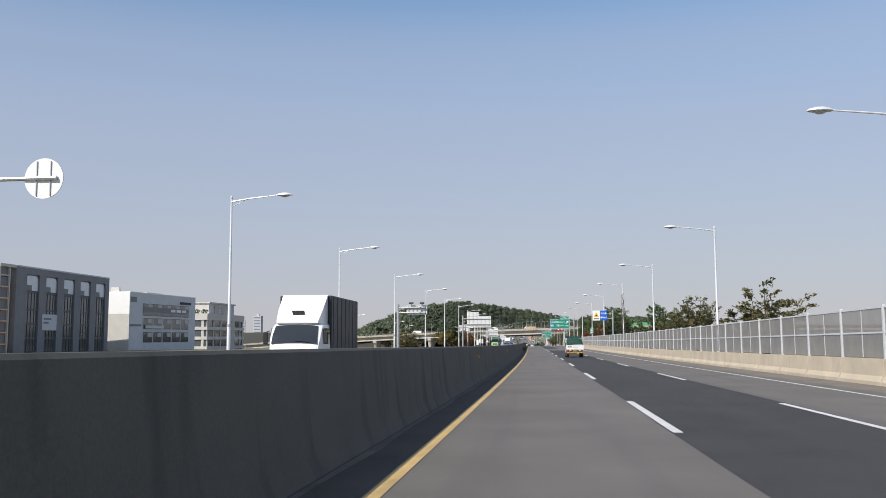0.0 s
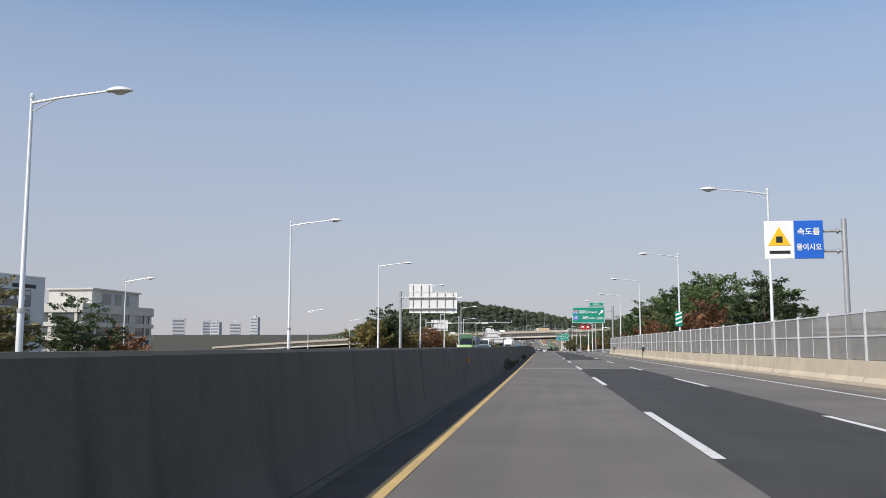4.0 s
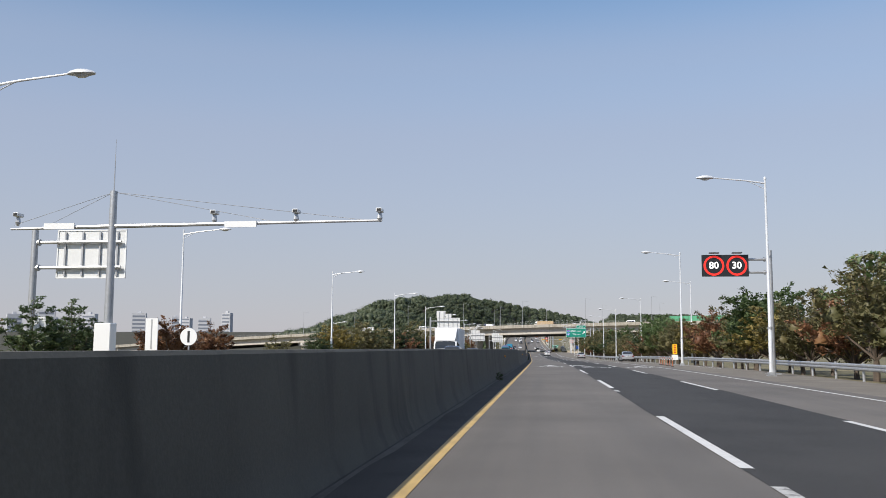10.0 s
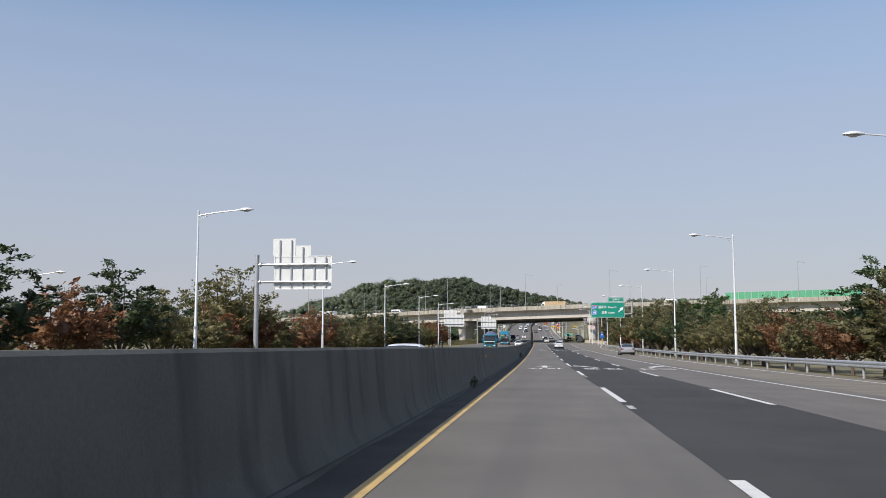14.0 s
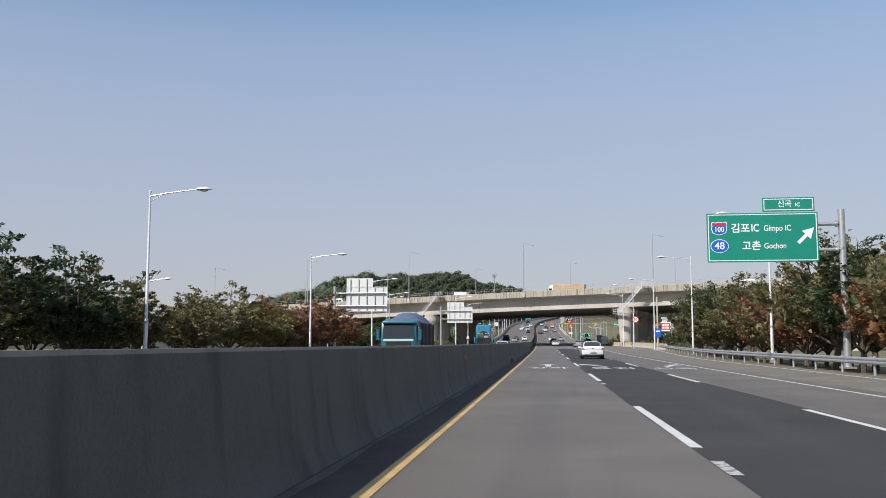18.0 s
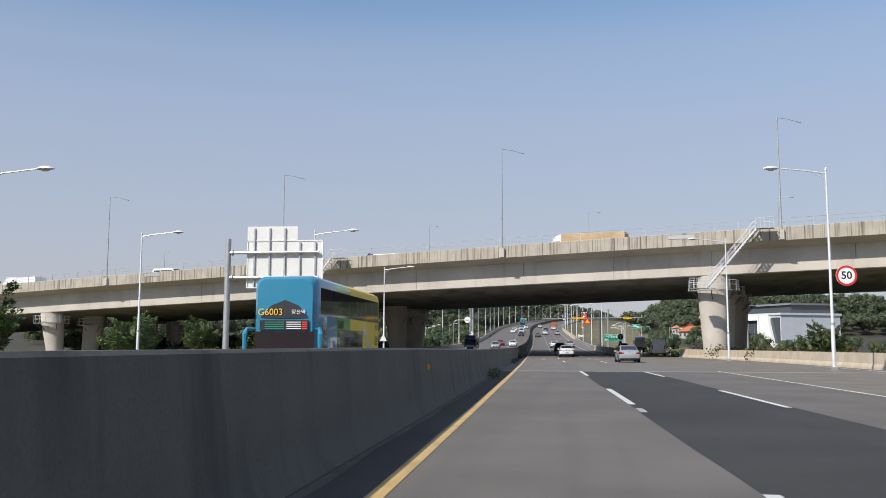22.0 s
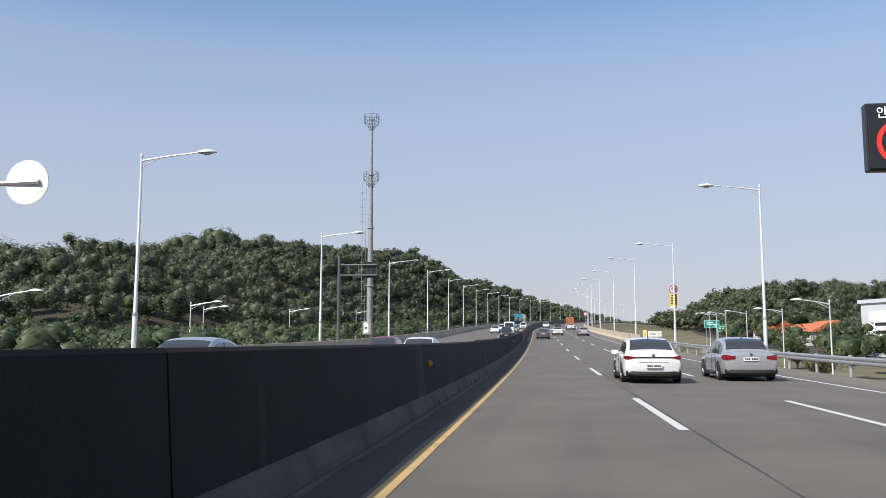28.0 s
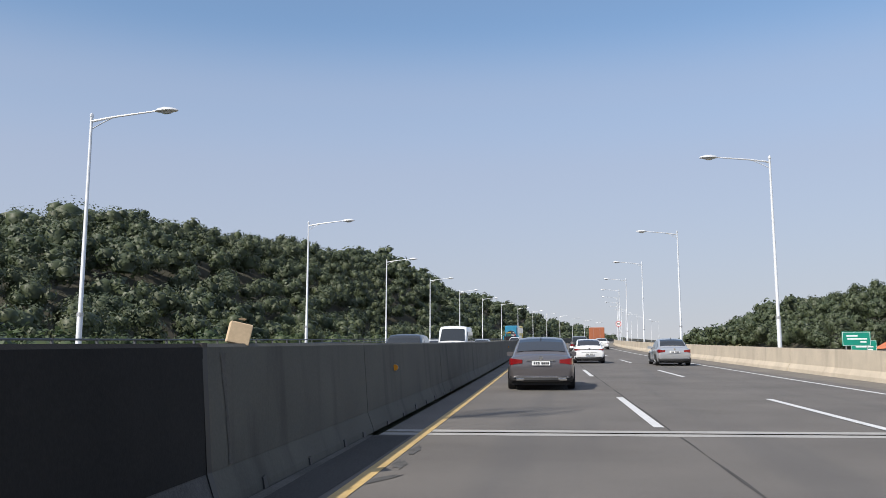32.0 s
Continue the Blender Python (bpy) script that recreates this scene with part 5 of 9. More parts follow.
g = gantry(299.4, -18.9, -23.6, -7.0, 6.5, 8.05, (-23.3, -14.3, -10.7, -7.1), "steel arm with four traffic cameras on a tall post", 2.3, ((-13.8, -12.4, SIGN_WHITE), (-22, -20.6, SIGN_WHITE)))
part("cabinet", Shape().box(-19.35, -18.6, -0.35, 0.2, 0.6, 2.3, bevel=0.03), SIGN_WHITE, g, "white control cabinet")
g = gantry(757.3, 12.9, 1.0, 19.4, 6.05, 7.7, (1.2, 4.5, 8.6, 19.2), "steel arm with traffic cameras and yellow notices over the lanes", 0, ())
for x, w in ((7.2, 2.0), (16.5, 1.5)):
    p = part("notice_board", Shape().box(x - w / 2, x + w / 2, -0.16, -0.12, 5.85, 6.25), SIGN_YELLOW, g, "yellow notice board")
    lettering("방범용CCTV작동중", 0.24, SIGN_BLACK, p, pose(x, -0.165, 6.05), squeeze=0.82 * w / 2.0)
p = part("triangle_sign", Shape().rings([[(8.3, y, 5.0), (9.8, y, 5.0), (9.05, y, 6.2)] for y in (-0.16, -0.12)]), SIGN_RED, g, "red warning triangle")
part("triangle_field", Shape().rings([[(8.6, y, 5.15), (9.5, y, 5.15), (9.05, y, 5.88)] for y in (-0.17, -0.162)]), SIGN_YELLOW, p)
for s, d in ((300.4, -17.4), (285, -17.4), (299, -21.8)):
    t = thing("marker_board", "white twin marker board on a short post", "marker", "white marker boards", m=stand(s, d))
    part("board", Shape().box(-0.28, 0.28, 0, 0.04, 1.15, 2.55), SIGN_WHITE, t)
    part("gap_strip", Shape().box(-0.03, 0.03, -0.006, -0.001, 1.2, 2.5), STEEL, t)
    part("post", Shape().tube([(0, 0.06, 0), (0, 0.06, 1.9)], 0.04), STEEL, t)
t = thing("round_marker", "small white round sign with a dark bar on a post", "road sign", m=stand(300.4, -15.7))
p = part("disc", Shape().disc((0, 0, 1.75), 0.38, 0.03), SIGN_WHITE, t)
part("bar", Shape().box(-0.05, 0.05, -0.01, -0.001, 1.5, 2.0), SIGN_BLACK, p)
part("post", Shape().tube([(0, 0.06, 0), (0, 0.06, 1.7)], 0.04), STEEL, t)
BOLLARD = material("faded_orange_plastic", (0.42, 0.12, 0.045), 0.6, 0, 0.1, 6, 40)
bollard = thing("lane_bollard", "orange flexible lane bollard with a white band", "bollard", "orange bollards", m=stand(338, 10.3))
part("tube", Shape().tube([(0, 0, 0.04), (0, 0, 0.72)], 0.03), BOLLARD, bollard)
part("foot", Shape().tube([(0, 0, 0), (0, 0, 0.05)], 0.11, sides=10), BLACK, bollard)
part("band", Shape().tube([(0, 0, 0.5), (0, 0, 0.58)], 0.032), SIGN_WHITE, bollard)
for k in range(1, 6):
    copy_thing(bollard, stand(338 + 2.6 * k, 10.3 + 0.15 * k))
t = thing("notice_post", "tall yellow notice board with dark bars and a white box below", "road sign", m=stand(351.2, 12.5))
p = part("board", Shape().box(-0.22, 0.22, 0, 0.04, 1.0, 2.0), SIGN_YELLOW, t)
for i in range(5):
    part("text_bar", Shape().box(-0.1, 0.1, -0.008, -0.001, 1.12 + 0.17 * i, 1.2 + 0.17 * i), SIGN_RED, p)
part("box", Shape().box(-0.3, 0.3, -0.05, 0.25, 0.45, 0.95, bevel=0.02), SIGN_WHITE, t)
part("post", Shape().tube([(0, 0.1, -0.4), (0, 0.1, 1.9)], 0.04), STEEL, t)
t = thing("roadside_board", "blue information board on a grey concrete utility pole", "road sign", m=stand(618, 17.4))
p = part("board", Shape().box(-0.5, 0.5, -0.2, -0.16, 2.0, 3.3), SIGN_BLUE, t)
part("text_bar", Shape().box(-0.3, 0.3, -0.21, -0.202, 2.8, 3.0), SIGN_WHITE, p)
part("pole", Shape().tube([(0, 0, -0.6), (0, 0, 8.2)], [0.16, 0.11]), BEIGE_CONC, t)

# mobile-phone mast
MAST_STEEL = material("weathered_mast_steel", (0.30, 0.31, 0.31), 0.6, 0.35, 0.15, 3, 30)
t = thing("antenna_mast", "tall grey steel antenna mast with platforms and caged ladder", "antenna mast", m=stand(845.3, -19.08, -1.0))
for i, (z0, z1, r0, r1) in enumerate(((0, 7.5, 0.36, 0.34), (7.5, 14, 0.33, 0.28), (14, 20, 0.27, 0.2), (20, 26.4, 0.19, 0.13))):
    part("mast_section", Shape().tube([(0, 0, z0), (0, 0, z1)], [r0, r1], sides=14), MAST_STEEL, t, smooth=True)
    part("flange", Shape().tube([(0, 0, z1 - 0.06), (0, 0, z1 + 0.06)], r1 + 0.1, sides=14), STEEL, t)
for z in (19.3, 25.9):
    p = part("platform", Shape().tube([(0.42 * math.cos(q), 0.42 * math.sin(q), z - 0.35) for q in (2 * math.pi * j / 18 for j in range(19))], 0.025, sides=4), STEEL, t, "open steel basket")
    for up in (0.15, 0.62, 1.0):
        part("rail", Shape().tube([(0.84 * math.cos(q), 0.84 * math.sin(q), z + up) for q in (2 * math.pi * j / 18 for j in range(19))], 0.028, sides=4), STEEL, p)
    for j in range(9):
        q = 2 * math.pi * j / 9
        part("rail_bar", Shape().tube([(k * math.cos(q), k * math.sin(q), z + up) for k, up in ((0.24, -0.75), (0.42, -0.35), (0.78, 0.02), (0.84, 0.2), (0.84, 1.0))], 0.022, sides=4), DARK_STEEL, p)
part("rod", Shape().tube([(0, 0, 26.4), (0, 0, 29)], [0.04, 0.012], sides=5), STEEL, t)
for z0, z1 in ((3.5, 8.6), (8.9, 14), (14.3, 19)):
    sh = Shape()
    for x in (-0.95, -0.55):
        sh.tube([(x, 0, z0), (x, 0, z1)], 0.025, sides=4)
    for i in range(int((z1 - z0) / 0.8)):
        z = z0 + 0.4 + 0.8 * i
        sh.tube([(-0.95, 0, z), (-1.05, -0.35, z), (-0.75, -0.6, z), (-0.45, -0.35, z), (-0.55, 0, z)], 0.02, sides=4)
    part("ladder", sh, STEEL, t)
cab = part("cabinet", Shape().box(-0.62, 0.32, -0.75, -0.4, 2.1, 3.6, bevel=0.03), MAST_STEEL, t, "grey equipment cabinet")
part("cabinet_door", Shape().rings([[(x, y, z) for x, z in ((-0.48, 2.3), (0.05, 2.3), (0.05, 3.2), (-0.06, 3.42), (-0.48, 3.42))] for y in (-0.752, -0.79)]), SIGN_WHITE, cab, "white door with a dark vent")
part("door_vent", Shape().box(-0.38, -0.1, -0.797, -0.791, 2.72, 2.95), DARK_STEEL, cab)

# writing and arrows on the lanes


def lane_arrow(s, d, mat=PAINT_WHITE, turn=0.0, length=5.3):
    k = length / 5.3
    sh = Shape().add([(-0.16, 0, 0), (0.16, 0, 0), (0.16, 3.2 * k, 0), (0.62, 3.2 * k, 0), (0, 5.3 * k, 0), (-0.62, 3.2 * k, 0), (-0.16, 3.2 * k, 0)], [(0, 1, 2, 6), (3, 4, 5), (2, 3, 5, 6)])
    tagged(part("road_marking_arrow", sh, mat, None, "white arrow painted on the lane", m=stand(s, d, 0.011, turn, True)), kind="structure", category="road marking")


def lane_text(text, s, d, mat=PAINT_WHITE, length=2.8, width=2.1):
    cu = bpy.data.curves.new("road_text", "FONT")
    cu.body, cu.size, cu.align_x, cu.resolution_u, cu.offset = text, 1.0, "CENTER", 2, 0.012
    tmp = new("tmp_text", cu)
    bpy.context.view_layer.update()
    me = bpy.data.meshes.new_from_object(tmp.evaluated_get(bpy.context.evaluated_depsgraph_get()))
    bpy.data.objects.remove(tmp)
    xs, ys = [v.co.x for v in me.vertices], [v.co.y for v in me.vertices]
    me.transform(Matrix.Diagonal((width / (max(xs) - min(xs)), length / (max(ys) - min(ys)), 1, 1)) @ Matrix.Translation((-(max(xs) + min(xs)) / 2, -min(ys), 0)))
    me.materials.clear()
    me.materials.append(mat)
    tagged(part("road_marking_text", me, mat, None, "white lane writing painted on the road", m=stand(s, d, 0.011, 0, True)), kind="structure", category="road marking")


for s in (334.0, 427.5, 530.5):
    lane_arrow(s, 0.25)
    lane_text("강화", s - 3.7, 0.25)
    lane_arrow(s + 0.5, 3.5, turn=14)
    lane_text("통진", s - 4.0, 3.62, width=2.3)
    lane_text("신곡", s - 4.0, 6.85, width=2.2)
    lane_arrow(s + 0.5, 6.85, turn=-14)
lane_arrow(679.0, 0.3, PAINT_WORN, length=4.8)
lane_arrow(680.0, 6.0, PAINT_WORN, 16)

# ---------------------------------------------------------------- trees
TREE_RNG = random.Random(7)


def leaf_cloud(blobs, count, size, rng, shape=None, skin=False):
    """Small three-cornered leaf sprays scattered through the outer part of uneven blobs (x, y, z, radius, flatness)."""
    sh = shape or Shape()
    weights = [b[3] ** 2 for b in blobs]
    v, f = sh.v, sh.f
    for _ in range(count):
        x, y, z, r, flat = rng.choices(blobs, weights)[0]
        u = Vector((rng.gauss(0, 1), rng.gauss(0, 1), rng.gauss(0, 1))).normalized()
        q = r * (0.87 + 0.16 * rng.random()) if skin else r * (0.55 + 0.5 * rng.random() ** 0.6)
        c = Vector((x + u.x * q, y + u.y * q, z + u.z * q * flat))
        loose = Vector((rng.uniform(-1, 1), rng.uniform(-1, 1), rng.uniform(-1, 1)))
        if skin:
            a = (u.cross(loose) + loose * 0.22).normalized()
            b = (u + loose * 0.20).cross(a).normalized()
        else:
            a = (u * 0.6 + loose).normalized()
            b = a.cross(Vector((rng.uniform(-1, 1), rng.uniform(-1, 1), rng.uniform(-1, 1)))).normalized()
        spray(v, f, c, a, b, size * rng.uniform(0.6, 1.35))
    return sh


def lump(shape, x, y, z, r, flat, rng):
    """The closed inner mass of a crown: an uneven dome that the leaf sprays cover."""
    turn, n = rng.uniform(0, 6.3), len(shape.v)
    for lift, ring in ((-0.62, 0.7), (-0.05, 1.0), (0.55, 0.8)):
        for j in range(7):
            q = turn + lift + j * 0.8976
            w = r * rng.uniform(0.88, 1.1)
            shape.v.append((x + w * ring * math.cos(q), y + w * ring * math.sin(q), z + w * lift * flat))
    shape.v.append((x, y, z + r * flat))
    for i in range(2):
        for j in range(7):
            a, b = n + 7 * i + j, n + 7 * i + (j + 1) % 7
            shape.f += [(a, b, b + 7), (a, b + 7, a + 7)]
    shape.f += [(n + 14 + j, n + 14 + (j + 1) % 7, n + 21) for j in range(7)]


def spray(v, f, c, a, b, k):
    n = len(v)
    v += [tuple(c - a * k), tuple(c + a * k * 0.6 + b * k * 0.7), tuple(c + a * k * 0.8 - b * k * 0.6)]
    f.append((n, n + 1, n + 2))


def leaf_mesh(name, sh, mat):
    me = bpy.data.meshes.new(name)
    me.from_pydata(sh.v, [], sh.f)
    me.materials.append(mat)
    me.polygons.foreach_set("use_smooth", [True] * len(me.polygons))
    me.update()
    return me


def tree(kind, height, spread, leaf_mat, rng, leaves=4000, size=0.12, label="", layered=False, trunk_h=0.3):
    """A vase-shaped tree: limbs fan up and out from a low fork, and twigs with leaf sprays line them."""
    t = thing("tree", label, "tree", "roadside trees")
    fork = height * trunk_h * 0.6
    bark = Shape()
    lean = Vector((rng.uniform(-0.15, 0.15), rng.uniform(-0.15, 0.15), fork))
    bark.tube([(0, 0, -0.4), lean * 0.5, lean], [height * 0.032, height * 0.026, height * 0.022], sides=7)
    n = 11
    twigs = []
    sh = Shape()
    for i in range(n):
        a = 2.4 * i + rng.uniform(-0.3, 0.3)
        out = (i + 0.6) / n
        reach = spread * out ** 0.7 * rng.uniform(0.8, 1.08)
        top = height * (1.0 - 0.42 * out ** 1.6) * rng.uniform(0.82, 1.06)
        tip = Vector((math.cos(a) * reach, math.sin(a) * reach, top))
        mid = lean.lerp(tip, 0.5) + Vector((math.cos(a), math.sin(a), 0)) * reach * 0.16
        if i > 1:
            heart = lean.lerp(tip, 0.64)
            lump(sh, heart.x, heart.y, heart.z, spread * (0.17 if layered else 0.18), 0.62 if layered else 0.85, rng)
        limb = Shape().tube([lean, mid, tip], [height * 0.013, height * 0.008, 0.008], sides=5)
        if i in (3, 7):
            part("limb", limb, BARK, t)
        else:
            bark.add(limb.v, limb.f)
        for j in range(10):
            q = 0.22 + 0.78 * (j + rng.random()) / 10
            base = lean.lerp(mid, q * 2) if q < 0.5 else mid.lerp(tip, q * 2 - 1)
            b = a + rng.uniform(-1.9, 1.9)
            length = height * rng.uniform(0.13, 0.28) * (1.15 - 0.5 * q)
            lift = rng.uniform(0.1, 0.9) if not layered else rng.uniform(-0.1, 0.55)
            end = base + Vector((math.cos(b), math.sin(b), lift)) * length
            if j % 3:
                bark.tube([base, end], [0.014, 0.004], sides=3)
            twigs.append((base, end))
    part("trunk", bark, BARK, t)
    for _ in range(int(leaves * 0.93)):
        base, end = rng.choice(twigs)
        q = rng.random() ** 0.75 * 1.08
        along = (end - base).normalized()
        off = Vector((rng.gauss(0, 1), rng.gauss(0, 1), rng.gauss(0, 0.45 if layered else 0.7))) * height * 0.034 * (1.15 - 0.6 * q)
        c = base.lerp(end, q) + off
        side = Vector((rng.uniform(-1, 1), rng.uniform(-1, 1), rng.uniform(-1, 1)))
        a = (along + side * 0.8).normalized()
        b = a.cross(Vector((rng.uniform(-0.7, 0.7), rng.uniform(-0.7, 0.7), 1))).normalized()
        spray(sh.v, sh.f, c, a, b, size * rng.uniform(0.6, 1.4))
    part("crown", leaf_mesh("crown", sh, leaf_mat), leaf_mat, t)
    return t


PROTOS = {}
for key, h, w, mat, lab, lay, n, th in (
        ("red", 4.6, 2.3, LEAF_RED, "small roadside tree with reddish-brown autumn leaves", True, 4600, 0.3),
        ("rust", 4.2, 2.5, LEAF_RED, "bushy roadside tree turning rusty brown", False, 4700, 0.25),
        ("gold", 4.6, 2.5, LEAF_GOLD, "roadside tree with yellowing autumn leaves", True, 4800, 0.28),
        ("olive", 4.4, 2.6, LEAF_OLIVE, "dense olive-green roadside tree", True, 5000, 0.25),
        ("olive2", 5.2, 2.7, LEAF_OLIVE, "broad roadside tree with dull green leaves", False, 5200, 0.28),
        ("dark", 4.8, 2.5, LEAF_DARK, "dark green roadside tree with layered branches", True, 5000, 0.25),
        ("green", 8.8, 4.3, LEAF_GREEN, "tall leafy green tree behind the roadside fence", False, 8400, 0.25),
        ("green2", 6.2, 3.2, LEAF_GREEN, "leafy green tree beside the shoulder", False, 6000, 0.25)):
    PROTOS[key] = tree(key, h, w, mat, TREE_RNG, int(n * 1.15), 0.105 if h < 6 else 0.148, lab, lay, th)
    PROTOS[key].matrix_basis = stand(0, 0)
used = set()


def plant(key, s, d, k=1.0, tall=1.0):
    k *= 1.0 if key == "green" or s > 640 else 1.27
    m = stand(s, d, land(s, d), TREE_RNG.uniform(0, 360))
    src = PROTOS[key]
    if key not in used:
        used.add(key)
        src.matrix_basis = m
        src.scale = (k, k, k * tall)
        return src
    c = copy_thing(src, m)
    c.scale = (k, k, k * tall)
    return c


# near the start: trees behind the noise wall, then a row along each shoulder
for key, s, d, k in (("olive", 109, 16.5, 0.95), ("olive", 122, 16.4, 0.8), ("dark", 129, 16.6, 0.6), ("olive2", 141, 17, 0.6), ("dark", 168, 15.5, 1.1), ("green2", 176, 17.5, 0.9), ("rust", 186, 15.2, 1.15), ("green", 200, 17.5, 1.15), ("green", 211, 18.0, 1.2), ("green", 261, 18.2, 1.15), ("green", 251, 18.6, 1.12), ("dark", 288, 18, 1.25), ("olive2", 293, 19.5, 1.2), ("rust", 217, 15.4, 0.98), ("rust", 227, 15.4, 1.0), ("olive2", 232, 17.5, 1.2), ("green2", 240, 16.5, 1.05), ("olive", 63, 16, 1.05), ("olive2", 95, 16.9, 1.0), ("green2", 113.5, 16.8, 0.85)):
    plant(key, s, d, k)
s = 246.0
while s < 628:
    key = TREE_RNG.choice(["olive", "olive2", "olive", "rust", "dark", "gold", "olive2", "green2" if s > 330 else "rust"])
    k = TREE_RNG.uniform(0.8, 1.05) * (0.8 if key == "green2" else 1.0) * (0.84 if 420 < s < 470 else 1.22 if s > 500 else 1.0)
    plant(key, s, edge_right(s) + TREE_RNG.uniform(3.6, 5.4), k)
    if TREE_RNG.random() < 0.75:
        plant(TREE_RNG.choice(["olive", "dark", "olive2", "green2"]), s + 2.0, edge_right(s) + TREE_RNG.uniform(7.5, 11), k * 1.05)
    s += TREE_RNG.uniform(4.4, 6.2)
for key, s, d, k in (("green", 388, 17.6, 0.8), ("green", 396, 17.2, 0.84), ("green", 405, 18.4, 0.78), ("green", 500, 21, 0.62), ("green", 592, 23, 0.62)):
    plant(key, s, d, k)
for key, s, d, k in (("olive", 129, -20, 0.64), ("olive", 134.5, -20.5, 0.72), ("dark", 141, -20.5, 0.62), ("rust", 146, -21, 0.5), ("gold", 210.5, -21.6, 0.9), ("dark", 217, -21, 1.1), ("dark", 222, -21.6, 1.08), ("olive", 226.5, -22, 0.95), ("gold", 232.5, -21, 0.82), ("gold", 238, -21.6, 0.84), ("olive", 245, -21.6, 0.74), ("rust", 261, -22, 0.8), ("red", 268.5, -21.5, 1.0), ("rust", 275.5, -21.5, 0.92), ("gold", 285.5, -21.5, 0.95), ("gold", 291, -22.2, 0.78), ("dark", 299, -22, 0.6), ("dark", 303, -22.5, 0.62), ("rust", 313, -22.2, 0.62), ("rust", 320.5, -22.6, 0.6), ("olive", 340, -24, 0.5), ("dark", 354, -24, 0.56), ("gold", 363, -24, 0.82), ("olive", 368, -24.6, 0.74)):
    plant(key, s, d, k)
s = 376.0
while s < 585:
    key = TREE_RNG.choice(["gold", "olive", "rust", "olive2", "olive", "dark", "red" if s < 480 else "olive"] if s < 490 else ["olive", "gold", "olive", "dark", "olive"] if s < 562 else ["red", "rust"])
    plant(key, s, edge_left(s) - TREE_RNG.uniform(4.0, 6.5), TREE_RNG.uniform(0.70, 1.0) * (1.18 if s > 490 else 1.06))
    if TREE_RNG.random() < 0.6:
        plant(TREE_RNG.choice(["olive", "olive2", "dark"]), s + 2.2, edge_left(s) - TREE_RNG.uniform(8.5, 13), TREE_RNG.uniform(0.75, 1.0))
    s += TREE_RNG.uniform(5.4, 7.4) * (0.74 if s > 490 else 1.0)
for key, s, d, k in (("olive2", 441.5, -26, 1.2), ("olive2", 452, -26.5, 0.9), ("olive2", 503, -27, 1.0), ("dark", 509, -26, 1.05), ("red", 563, -26.5, 1.05), ("green2", 602, -28, 0.56), ("green2", 611, -29, 0.58), ("green2", 618, -31, 0.56), ("olive2", 607, -36, 0.7), ("dark", 625, -38, 0.9), ("green2", 634, -30, 0.7), ("olive2", 648, -42, 0.9), ("green2", 660, -34, 0.75), ("green2", 700, -44, 0.9), ("green2", 716, -40, 1.0), ("olive2", 728, -46, 1.0), ("green2", 740, -38, 0.9), ("green2", 752, -42, 0.9), ("olive", 764, -33, 0.9), ("green2", 776, -36, 0.9), ("green2", 788, -30, 0.8), ("olive", 797, -27, 0.8), ("green2", 806, -33, 0.85), ("gold", 818, -26, 0.75), ("green2", 826, -31, 0.85), ("olive2", 840, -29, 0.8), ("green2", 856, -33, 0.9), ("olive", 872, -30, 0.9), ("green2", 890, -34, 0.9), ("green2", 668, 24, 0.6), ("olive", 676, 27, 0.8), ("green2", 652, 25, 0.6), ("green2", 800, 26, 0.62), ("green2", 812, 24, 0.55), ("green2", 790, 30, 0.62), ("olive2", 850, 30, 0.7), ("green2", 780, 40, 0.7), ("gold", 770, 34, 0.8), ("green2", 880, 36, 0.7)):
    plant(key, s, d, k)

# woods on the ridges: crowns joined into one mesh
WOOD_RNG = random.Random(21)
wood, thicket = Shape(), Shape()


def wood_tree(x, y, z, h, r, leaves, size, shape=wood):
    blobs = [(x, y, z + h * 0.66, r * 0.80, 0.85)]
    for i in range(5):
        a = 1.05 * i + WOOD_RNG.uniform(-0.4, 0.4)
        q = r * WOOD_RNG.uniform(0.35, 0.68)
        blobs.append((x + q * math.cos(a), y + q * math.sin(a), z + h * WOOD_RNG.uniform(0.50, 0.86), r * WOOD_RNG.uniform(0.34, 0.52), 0.85))
    for bx, by, bz0, br, flat in blobs:
        lump(shape, bx, by, bz0, br * 0.68, flat, WOOD_RNG)
    leaf_cloud(blobs, leaves, size, WOOD_RNG, shape, True)


